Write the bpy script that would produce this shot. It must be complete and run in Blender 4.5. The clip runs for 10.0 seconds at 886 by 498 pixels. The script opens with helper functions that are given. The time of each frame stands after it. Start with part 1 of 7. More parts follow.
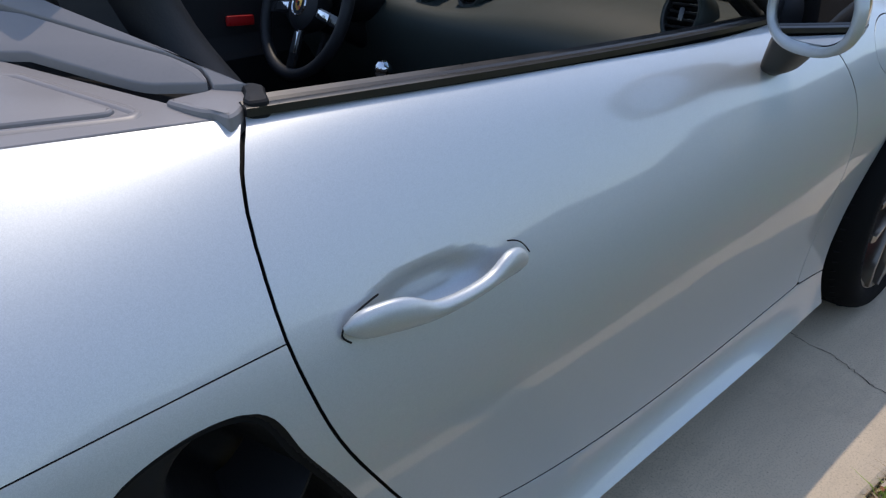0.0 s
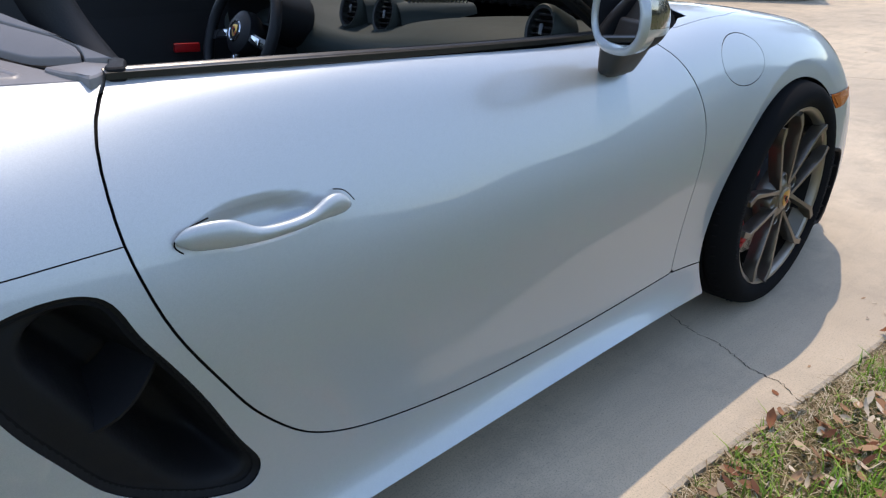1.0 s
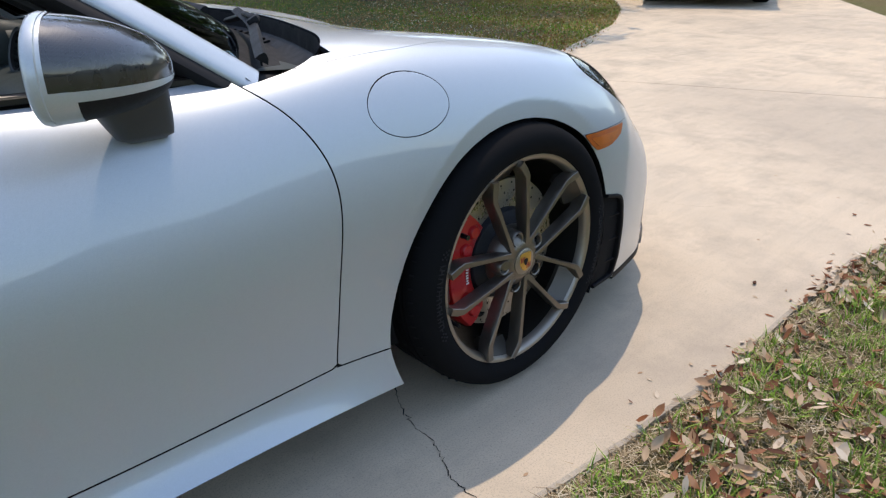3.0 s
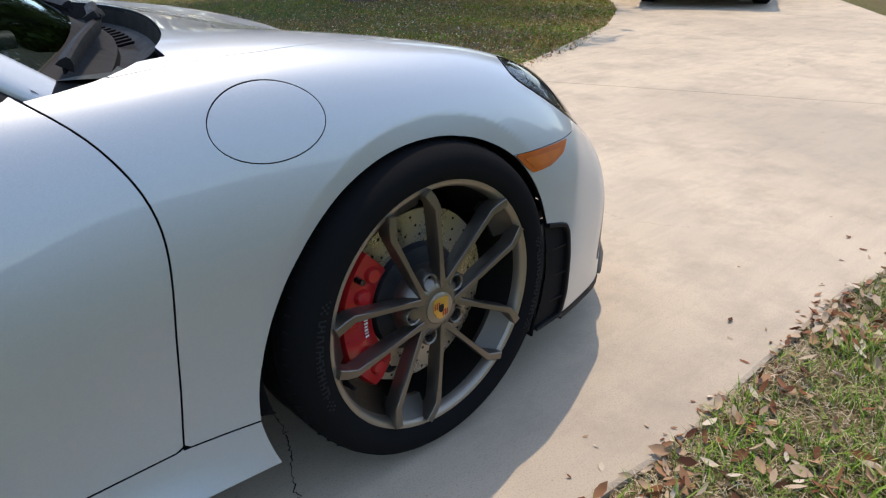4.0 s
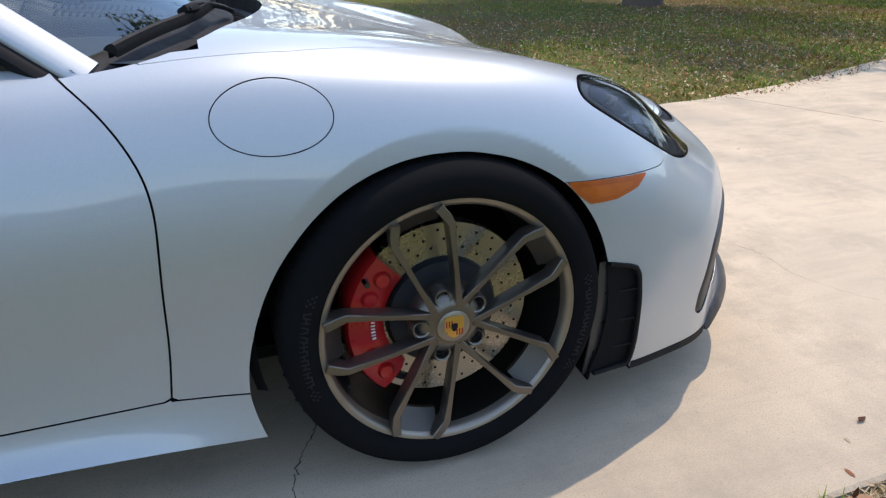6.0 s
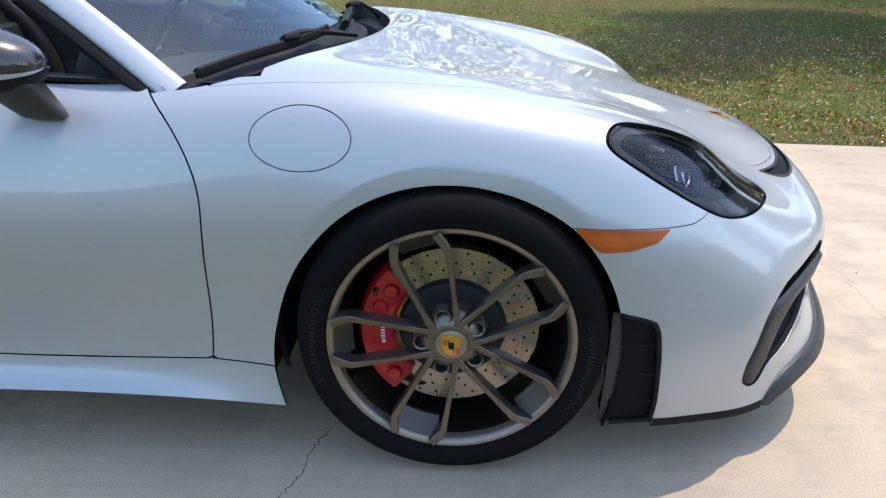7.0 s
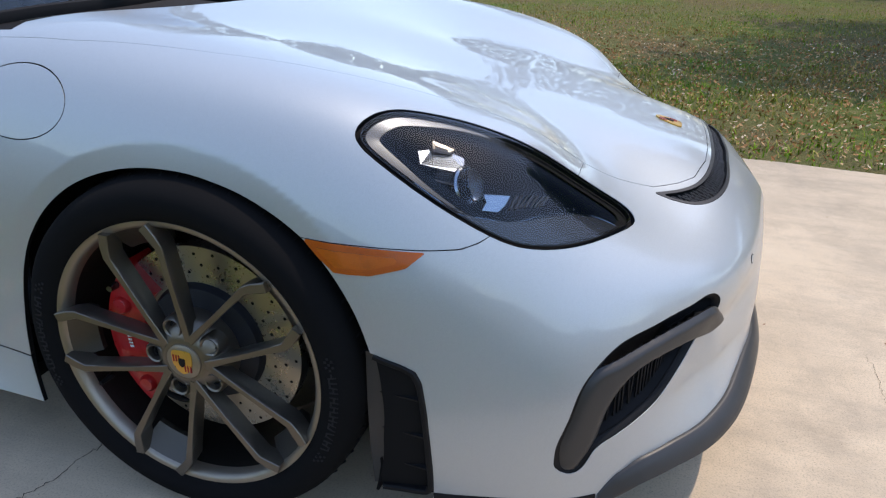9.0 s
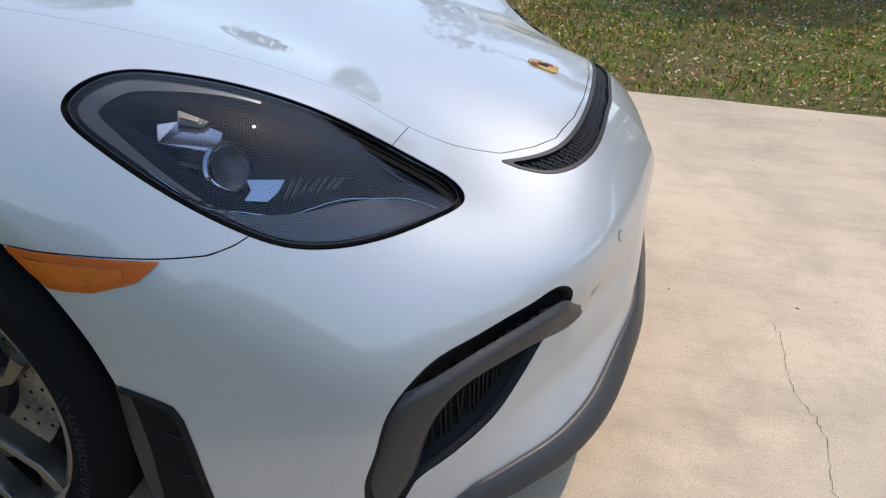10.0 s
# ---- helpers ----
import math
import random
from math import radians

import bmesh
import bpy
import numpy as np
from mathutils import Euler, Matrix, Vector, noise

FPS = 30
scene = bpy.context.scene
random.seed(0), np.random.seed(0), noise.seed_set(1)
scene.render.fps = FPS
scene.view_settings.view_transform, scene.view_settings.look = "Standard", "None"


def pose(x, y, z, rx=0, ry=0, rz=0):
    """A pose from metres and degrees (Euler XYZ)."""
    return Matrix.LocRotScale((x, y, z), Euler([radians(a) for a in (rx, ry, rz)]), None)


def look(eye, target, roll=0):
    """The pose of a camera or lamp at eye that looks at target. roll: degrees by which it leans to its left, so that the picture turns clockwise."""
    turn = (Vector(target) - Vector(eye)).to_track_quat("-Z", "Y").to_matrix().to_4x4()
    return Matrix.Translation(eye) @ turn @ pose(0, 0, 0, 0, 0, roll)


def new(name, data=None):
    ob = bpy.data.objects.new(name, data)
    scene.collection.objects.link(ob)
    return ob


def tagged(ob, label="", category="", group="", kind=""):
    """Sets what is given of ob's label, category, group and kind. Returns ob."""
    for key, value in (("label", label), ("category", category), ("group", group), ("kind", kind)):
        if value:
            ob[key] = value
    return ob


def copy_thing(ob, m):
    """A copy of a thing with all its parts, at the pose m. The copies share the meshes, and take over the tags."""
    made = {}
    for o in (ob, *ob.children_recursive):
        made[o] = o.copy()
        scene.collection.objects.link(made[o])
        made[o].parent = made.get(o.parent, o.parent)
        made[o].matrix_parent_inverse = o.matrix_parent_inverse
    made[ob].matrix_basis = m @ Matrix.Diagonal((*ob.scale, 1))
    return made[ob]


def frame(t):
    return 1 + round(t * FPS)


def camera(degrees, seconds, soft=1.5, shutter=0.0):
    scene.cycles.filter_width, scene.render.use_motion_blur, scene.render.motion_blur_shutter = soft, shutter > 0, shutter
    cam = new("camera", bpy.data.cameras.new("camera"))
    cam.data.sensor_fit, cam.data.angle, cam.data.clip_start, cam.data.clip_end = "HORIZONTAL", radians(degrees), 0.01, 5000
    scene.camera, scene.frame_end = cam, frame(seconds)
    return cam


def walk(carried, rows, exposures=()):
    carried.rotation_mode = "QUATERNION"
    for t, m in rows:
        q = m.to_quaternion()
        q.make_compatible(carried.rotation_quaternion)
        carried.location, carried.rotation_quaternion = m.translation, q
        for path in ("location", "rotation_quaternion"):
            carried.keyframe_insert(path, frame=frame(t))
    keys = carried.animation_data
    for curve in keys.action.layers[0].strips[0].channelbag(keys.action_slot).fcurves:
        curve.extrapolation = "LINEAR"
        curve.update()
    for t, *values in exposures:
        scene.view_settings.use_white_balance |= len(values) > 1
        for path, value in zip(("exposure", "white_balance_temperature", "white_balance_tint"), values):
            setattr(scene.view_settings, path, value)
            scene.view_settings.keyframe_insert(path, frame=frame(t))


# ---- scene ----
cam = camera(64.3, 10.0, soft=1.25)
PATH = [
    (0, (-2.039, -1.299, 1.093), (-0.854, -0.005, 0.133), 0.2),
    (0.5, (-2.113, -1.466, 1.075), (-0.897, -0.142, 0.199), 0.2),
    (1, (-2.029, -1.61, 1.057), (-0.795, -0.278, 0.218), 0.1),
    (1.5, (-1.873, -1.763, 1.061), (-0.642, -0.425, 0.228), -0.2),
    (2, (-1.651, -1.777, 1.06), (-0.416, -0.448, 0.218), 0.1),
    (2.5, (-1.419, -1.801, 1.067), (-0.181, -0.463, 0.244), -0.6),
    (3, (-1.194, -1.872, 1.066), (0.047, -0.537, 0.244), -0.8),
    (3.2, (-1.105, -1.876, 1.052), (0.13, -0.53, 0.235), -1.0),
    (4.3, (-0.767, -1.782, 1.020), (0.468, -0.439, 0.201), -0.7),
    (4.5, (-0.731, -1.784, 1.022), (0.508, -0.449, 0.196), -0.4),
    (5, (-0.669, -1.852, 1.033), (0.52, -0.471, 0.209), -0.4),
    (5.5, (-0.595, -1.932, 1.03), (0.341, -0.362, 0.219), 0.3),
    (5.7, (-0.534, -1.949, 1.029), (0.276, -0.311, 0.217), 0.3),
    (6.8, (-0.066, -2.139, 1.092), (0.007, -0.31, 0.288), 0.2),
    (7, (0.032, -2.145, 1.123), (-0.041, -0.321, 0.307), 0.4),
    (7.5, (0.218, -2.083, 1.131), (-0.193, -0.298, 0.327), 0.8),
    (8, (0.389, -1.951, 1.19), (-0.135, -0.192, 0.394), 1.1),
    (8.5, (0.555, -1.841, 1.154), (0.041, -0.08, 0.358), 1.3),
    (9, (0.725, -1.754, 1.029), (0.215, 0.0, 0.213), 1.2),
    (9.5, (0.853, -1.605, 0.929), (0.379, 0.127, 0.048), 1.1),
    (10, (0.904, -1.441, 1.004), (0.508, 0.259, 0.027), 0.9),
]
walk(cam, [(t, look(eye, target, roll)) for t, eye, target, roll in PATH], [(0.0, 0.77, 6900, 14), (1.0, 1.10, 7000, 14), (2.5, 1.15, 7150, 14), (4.5, 1.03, 7300, 14), (5.6, 1.07, 7150, 14), (7.0, 1.32, 6950, 14), (8.5, 1.08, 6900, 14), (10.0, 0.86, 7200, 14)])

# ---- world, sun ----
SUN_WAY = Vector((0.37, 0.31, 1.0)).normalized()             # towards the sun
world = bpy.data.worlds.new("sky")
scene.world = world
world.use_nodes = True
_wn, _wl = world.node_tree.nodes, world.node_tree.links
_sky = _wn.new("ShaderNodeTexSky")
_sky.sky_type, _sky.sun_disc = "NISHITA", False
_sky.sun_elevation = math.asin(SUN_WAY.z)
_sky.sun_rotation = math.atan2(SUN_WAY.x, SUN_WAY.y)
_sky.air_density, _sky.dust_density, _sky.ozone_density = 1.1, 0.5, 1.25
_wl.new(_sky.outputs[0], _wn["Background"].inputs[0])
_wn["Background"].inputs[1].default_value = 0.15
sun = new("sun", bpy.data.lights.new("sun", "SUN"))
sun.data.energy, sun.data.angle, sun.data.color = 1.30, radians(0.53), (1.0, 0.905, 0.795)
sun.matrix_world = look((0, 0, 0), -SUN_WAY)


# ---- materials ----
def material(name, colour, rough=0.5, metal=0.0, coat=0.0, coat_rough=0.03, spec=0.5):
    m = bpy.data.materials.new(name)
    m.use_nodes = True
    b = m.node_tree.nodes["Principled BSDF"]
    b.inputs["Base Color"].default_value = (*colour, 1)
    b.inputs["Roughness"].default_value, b.inputs["Metallic"].default_value = rough, metal
    b.inputs["Coat Weight"].default_value, b.inputs["Coat Roughness"].default_value = coat, coat_rough
    b.inputs["Specular IOR Level"].default_value = spec
    return m


def nodes_of(m):
    t = m.node_tree
    return t.nodes, t.links, t.nodes["Principled BSDF"]


def noise_node(n, l, scale, detail=4.0, rough=0.55, vec=None, w=None):
    t = n.new("ShaderNodeTexNoise")
    t.inputs["Scale"].default_value, t.inputs["Detail"].default_value, t.inputs["Roughness"].default_value = scale, detail, rough
    if vec is None:
        vec = n.new("ShaderNodeNewGeometry").outputs["Position"]
    l.new(vec, t.inputs["Vector"])
    return t.outputs["Fac"]


def ramp(n, l, fac, stops):
    r = n.new("ShaderNodeValToRGB")
    e = r.color_ramp.elements
    while len(e) < len(stops):
        e.new(0.5)
    for k, (at, c) in zip(e, stops):
        k.position, k.color = at, (*c, 1) if len(c) == 3 else c
    l.new(fac, r.inputs[0])
    return r.outputs[0]


def mixc(n, l, fac, a, b, mode="MIX"):
    m = n.new("ShaderNodeMix")
    m.data_type, m.blend_type = "RGBA", mode
    for sock, val in ((m.inputs["Factor"], fac), (m.inputs["A"], a), (m.inputs["B"], b)):
        if isinstance(val, (int, float)):
            sock.default_value = val
        elif isinstance(val, tuple):
            sock.default_value = (*val, 1)
        else:
            l.new(val, sock)
    return m.outputs["Result"]


def bump(n, l, height, strength=0.3, dist=0.01, target=None):
    b = n.new("ShaderNodeBump")
    b.inputs["Strength"].default_value, b.inputs["Distance"].default_value = strength, dist
    l.new(height, b.inputs["Height"])
    if target is not None:
        l.new(b.outputs[0], target)
    return b.outputs[0]


def worn(m, scale=60.0, amount=0.15, rough=0.1, strength=0.15, dist=0.001):
    """Colour and gloss that vary at two scales, and a fine grain."""
    n, l, b = nodes_of(m)
    col = tuple(b.inputs["Base Color"].default_value[:3])
    fine, wide = noise_node(n, l, scale), noise_node(n, l, scale * 0.08, 3)
    s = n.new("ShaderNodeMath"); s.operation = "ADD"
    l.new(fine, s.inputs[0]); l.new(wide, s.inputs[1])
    lo, hi = tuple(c * (1 - amount) for c in col), tuple(min(1, c * (1 + amount)) for c in col)
    l.new(ramp(n, l, s.outputs[0], [(0.0, lo), (1.0, hi)]), b.inputs["Base Color"])
    s.use_clamp = False
    half = n.new("ShaderNodeMapRange")
    half.inputs["From Min"].default_value, half.inputs["From Max"].default_value = 0.6, 1.4
    r0 = b.inputs["Roughness"].default_value
    half.inputs["To Min"].default_value, half.inputs["To Max"].default_value = max(0.02, r0 - rough), min(1, r0 + rough)
    l.new(s.outputs[0], half.inputs["Value"]); l.new(half.outputs[0], b.inputs["Roughness"])
    bump(n, l, fine, strength, dist, b.inputs["Normal"])
    return m


def paint_material():
    m = material("silver_paint", (0.50, 0.535, 0.56), 0.43, 0.40, 0.85, 0.02)
    n, l, b = nodes_of(m)
    flake = n.new("ShaderNodeTexVoronoi")
    flake.inputs["Scale"].default_value = 1400
    l.new(n.new("ShaderNodeNewGeometry").outputs["Position"], flake.inputs["Vector"])
    grey = ramp(n, l, flake.outputs["Color"], [(0.0, (0.428, 0.464, 0.484)), (1.0, (0.520, 0.560, 0.580))])
    dust = noise_node(n, l, 7, 5)
    film = ramp(n, l, dust, [(0.45, (0, 0, 0)), (0.85, (0.10, 0.10, 0.10))])
    l.new(mixc(n, l, film, grey, (0.55, 0.52, 0.47)), b.inputs["Base Color"])
    spots = noise_node(n, l, 90, 3, 0.7)
    l.new(ramp(n, l, spots, [(0.4, (0.025,) * 3), (0.75, (0.06,) * 3)]), b.inputs["Coat Roughness"])
    b.inputs["Coat IOR"].default_value = 1.58
    return m


PAINT = paint_material()
# black for dark parts, and for shade painted inside the panel gaps
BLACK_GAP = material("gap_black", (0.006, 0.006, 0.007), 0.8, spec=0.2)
TRIM = worn(material("black_plastic", (0.008, 0.008, 0.009), 0.6, spec=0.2), 400, 0.25, 0.1, 0.25, 0.0004)
SATIN = worn(material("satin_black_trim", (0.030, 0.030, 0.031), 0.42), 300, 0.15, 0.08, 0.1, 0.0003)
BELT = worn(material("belt_rubber", (0.014, 0.0135, 0.0135), 0.34), 300, 0.15, 0.08, 0.1, 0.0003)
GLOSS = worn(material("gloss_black", (0.012, 0.012, 0.013), 0.12, coat=0.6), 120, 0.2, 0.05, 0.02, 0.0003)
RUBBER = worn(material("tyre_rubber", (0.007, 0.007, 0.0075), 0.85, spec=0.06), 180, 0.35, 0.1, 0.3, 0.0006)
RIM = worn(material("satin_bronze_alloy", (0.185, 0.165, 0.140), 0.36, 0.85), 90, 0.1, 0.08, 0.05, 0.0003)
RIM_LIP = worn(material("bare_alloy_edge", (0.31, 0.275, 0.23), 0.42, 0.85), 90, 0.1, 0.08, 0.05, 0.0003)
# spoke floors: the rim alloy with shade between the spokes put into its colour
WEB_SHADED = worn(material("shaded_web_alloy", (0.10, 0.09, 0.078), 0.42, 0.8), 90, 0.12, 0.08, 0.05, 0.0003)
LETTER = worn(material("raised_rubber", (0.016, 0.016, 0.017), 0.75, spec=0.15), 180, 0.3, 0.1, 0.2, 0.0004)
STEEL = worn(material("brake_steel", (0.36, 0.335, 0.29), 0.30, 0.95), 140, 0.12, 0.1, 0.1, 0.0003)
# rim barrel alloy, darkened to hold the shade behind the spokes
BARREL_SHADED = worn(material("shaded_barrel", (0.030, 0.028, 0.026), 0.45, 0.7), 90, 0.15, 0.08, 0.05, 0.0003)
DARK_STEEL = worn(material("dark_hub_steel", (0.016, 0.018, 0.024), 0.5, 0.4), 140, 0.2, 0.1, 0.1, 0.0003)
RED = worn(material("red_caliper_paint", (0.42, 0.012, 0.014), 0.32, coat=0.4), 160, 0.15, 0.08, 0.08, 0.0004)
WHITE = material("white_print", (0.75, 0.75, 0.74), 0.5)
GOLD = worn(material("gold_enamel", (0.62, 0.36, 0.08), 0.3, 0.7), 300, 0.15, 0.05)
CREST_RED = material("crest_red", (0.35, 0.02, 0.02), 0.3)
AMBER = worn(material("amber_lens", (0.36, 0.066, 0.001), 0.22, coat=0.25), 520, 0.5, 0.05, 0.9, 0.0015)
AMBER_INSET = worn(material("amber_reflector", (0.42, 0.088, 0.002), 0.18, coat=0.3), 700, 0.45, 0.05, 0.7, 0.0015)
CHROME = material("chrome", (0.75, 0.76, 0.78), 0.08, 1.0)
MIRROR = material("mirror_glass", (0.86, 0.88, 0.9), 0.01, 1.0)
LEATHER = worn(material("black_leather", (0.010, 0.0105, 0.012), 0.5, spec=0.3), 260, 0.2, 0.08, 0.35, 0.0007)
DASH = worn(material("dash_leather", (0.030, 0.039, 0.037), 0.55, spec=0.35), 320, 0.15, 0.06, 0.3, 0.0006)
CANVAS = worn(material("soft_top_cover", (0.21, 0.195, 0.19), 0.40), 300, 0.08, 0.06, 0.05, 0.0003)
CARPET = worn(material("black_carpet", (0.012, 0.012, 0.013), 0.95), 400, 0.3, 0.03, 0.5, 0.002)


def glass_material(name, tint, ior=1.5, sheen=(0.9, 0.9, 0.9)):
    m = bpy.data.materials.new(name)
    m.use_nodes = True
    n, l = m.node_tree.nodes, m.node_tree.links
    n.remove(n["Principled BSDF"])
    tr, gl, fr, mx = n.new("ShaderNodeBsdfTransparent"), n.new("ShaderNodeBsdfGlossy"), n.new("ShaderNodeFresnel"), n.new("ShaderNodeMixShader")
    tr.inputs[0].default_value, gl.inputs["Roughness"].default_value, fr.inputs[0].default_value = (*tint, 1), 0.01, ior
    gl.inputs["Color"].default_value = (*sheen, 1)
    l.new(fr.outputs[0], mx.inputs[0]); l.new(tr.outputs[0], mx.inputs[1]); l.new(gl.outputs[0], mx.inputs[2])
    l.new(mx.outputs[0], n["Material Output"].inputs[0])
    return m


GLASS = glass_material("windscreen_glass", (0.42, 0.52, 0.56), 1.75, (0.72, 0.86, 0.96))
LENS = glass_material("lamp_cover", (0.90, 0.94, 0.98), 1.48)


# ---- builders ----
def tidy(verts, faces, mat, name):
    me = bpy.data.meshes.new(name)
    me.from_pydata([tuple(v) for v in verts], [], [tuple(int(i) for i in q) for q in faces])
    me.materials.append(mat)
    me.update()
    return me


def part(name, me, parent, mat=None, label="", smooth_angle=None, m=None):
    """One mesh object under a thing or a part; me is a mesh or a bmesh."""
    if isinstance(me, bmesh.types.BMesh):
        bm, me = me, bpy.data.meshes.new(name)
        bmesh.ops.recalc_face_normals(bm, faces=bm.faces)
        bm.to_mesh(me)
        bm.free()
        me.materials.append(mat)
        me.shade_smooth()
        me.set_sharp_from_angle(angle=radians(38 if smooth_angle is None else smooth_angle))
    ob = new(name, me)
    if parent is not None:
        ob.parent = parent
    if m is not None:
        ob.matrix_basis = m
    return tagged(ob, label)


def thing(name, label, category, at=(0, 0, 0), group="", kind=""):
    return_to = new(name)
    return_to.empty_display_size = 0.05
    return_to.location = at
    return tagged(return_to, label, category, group, kind)


def add_box(bm, size, m=None, bevel=0.0, seg=2):
    r = bmesh.ops.create_cube(bm, size=1.0)
    bmesh.ops.transform(bm, matrix=(m or Matrix()) @ Matrix.Diagonal((*size, 1)), verts=r["verts"])
    if bevel:
        bmesh.ops.bevel(bm, geom=list({e for v in r["verts"] for e in v.link_edges}), offset=bevel, segments=seg, affect="EDGES", profile=0.6)
    return bm


def box(size, m=None, bevel=0.004, seg=2):
    return add_box(bmesh.new(), size, m, bevel, seg)


def add_lathe(bm, profile, n=48, m=None, a0=0.0, a1=math.tau, closed=False):
    """Turns (radius, height) about the local z axis."""
    full = abs(a1 - a0) > math.tau - 1e-6
    count = n if full else n + 1
    rings = []
    for k in range(count):
        a = a0 + (a1 - a0) * k / n
        rings.append([bm.verts.new((m or Matrix()) @ Vector((r * math.cos(a), r * math.sin(a), h))) for r, h in profile])
    size = len(profile)
    for k in range(n):
        p, q = rings[k], rings[(k + 1) % count]
        for i in range(size if closed else size - 1):
            j = (i + 1) % size
            bm.faces.new((p[i], q[i], q[j], p[j]))
    if closed and not full:
        bm.faces.new(rings[0]); bm.faces.new(list(reversed(rings[-1])))
    return bm


def spline3(points, n):
    """n points along a smooth curve through the given ones."""
    p = np.asarray(points, float)
    d = np.r_[0, np.cumsum(np.linalg.norm(np.diff(p, axis=0), axis=1))]
    return cubic(d, p)(np.linspace(0, d[-1], n)) if len(p) > 2 else p[0] + (p[-1] - p[0]) * np.linspace(0, 1, n)[:, None]


def add_sweep(bm, path, profile, up=(0, 0, 1), scales=None, caps=True, closed=False):
    """A closed profile of (side, up) drawn along a path."""
    path = np.asarray(path, float)
    n = len(path)
    rings = []
    for i in range(n):
        a, b = (path[i - 1] if i or closed else path[i]), (path[(i + 1) % n] if i < n - 1 or closed else path[i])
        t = Vector(b - a).normalized()
        side = t.cross(Vector(up))
        side = side.normalized() if side.length > 1e-6 else Vector((1, 0, 0))
        w = side.cross(t)
        k = scales[i] if scales is not None else 1.0
        k = k if isinstance(k, tuple) else (k, k)
        rings.append([bm.verts.new(Vector(path[i]) + side * (x * k[0]) + w * (y * k[1])) for x, y in profile])
    m = len(profile)
    for i in range(n if closed else n - 1):
        p, q = rings[i], rings[(i + 1) % n]
        for j in range(m):
            bm.faces.new((p[j], p[(j + 1) % m], q[(j + 1) % m], q[j]))
    if caps and not closed:
        bm.faces.new(list(reversed(rings[0]))); bm.faces.new(rings[-1])
    return bm


def disc(r, n=10, sx=1.0, sy=1.0):
    return [(r * sx * math.cos(math.tau * k / n), r * sy * math.sin(math.tau * k / n)) for k in range(n)]


def add_plate(bm, outline, depth, m=None, bevel=0.0, seg=2):
    """A flat outline in local x, y, drawn out along z."""
    m = m or Matrix()
    v = [bm.verts.new(m @ Vector((x, y, 0))) for x, y in outline]
    f = bm.faces.new(v)
    r = bmesh.ops.extrude_face_region(bm, geom=[f])
    top = [e for e in r["geom"] if isinstance(e, bmesh.types.BMVert)]
    bmesh.ops.translate(bm, verts=top, vec=m.to_3x3() @ Vector((0, 0, depth)))
    if bevel:
        edges = {e for w in top for e in w.link_edges if e.other_vert(w) in top}
        bmesh.ops.bevel(bm, geom=list(edges), offset=bevel, segments=seg, affect="EDGES", profile=0.6)
    return bm


def round_outline(points, n=6, r=0.3):
    """Rounds a polygon's corners by quadratic curves; r is the share of each side used."""
    out, k = [], len(points)
    for i in range(k):
        a, b, c = (np.array(points[j % k], float) for j in (i - 1, i, i + 1))
        p, q = b + (a - b) * r, b + (c - b) * r
        for t in np.linspace(0, 1, n):
            out.append(tuple((1 - t) ** 2 * p + 2 * t * (1 - t) * b + t * t * q))
    return out

# ---- body surface: a loft of feature lines ----
def cubic(knots, values):
    """Natural cubic spline through values (n, k) at knots; returns a function of an array."""
    t, y = np.asarray(knots, float), np.asarray(values, float)
    n, h = len(t), np.diff(np.asarray(knots, float))
    a, b = np.eye(n), np.zeros_like(y)
    for i in range(1, n - 1):
        a[i, i - 1], a[i, i], a[i, i + 1] = h[i - 1], 2 * (h[i - 1] + h[i]), h[i]
        b[i] = 6 * ((y[i + 1] - y[i]) / h[i] - (y[i] - y[i - 1]) / h[i - 1])
    m = np.linalg.solve(a, b)

    def at(q):
        q = np.asarray(q, float)
        i = np.clip(np.searchsorted(t, q) - 1, 0, n - 2)
        d, w = (q - t[i])[..., None], h[i][..., None]
        return (y[i] + d * ((y[i + 1] - y[i]) / w - w * (2 * m[i] + m[i + 1]) / 6)
                + d ** 2 * m[i] / 2 + d ** 3 * (m[i + 1] - m[i]) / (6 * w))
    return at


STATIONS = [-3.42, -2.95, -2.48, -2.05, -1.75, -1.2, -0.65, -0.3, 0.0, 0.28, 0.5, 0.80, 1.12, 1.42]
SIDE_X = [-3.42, -2.95, -2.48, -2.05, -1.75, -1.2, -0.65, -0.3, 0.0, 0.28, 0.5]
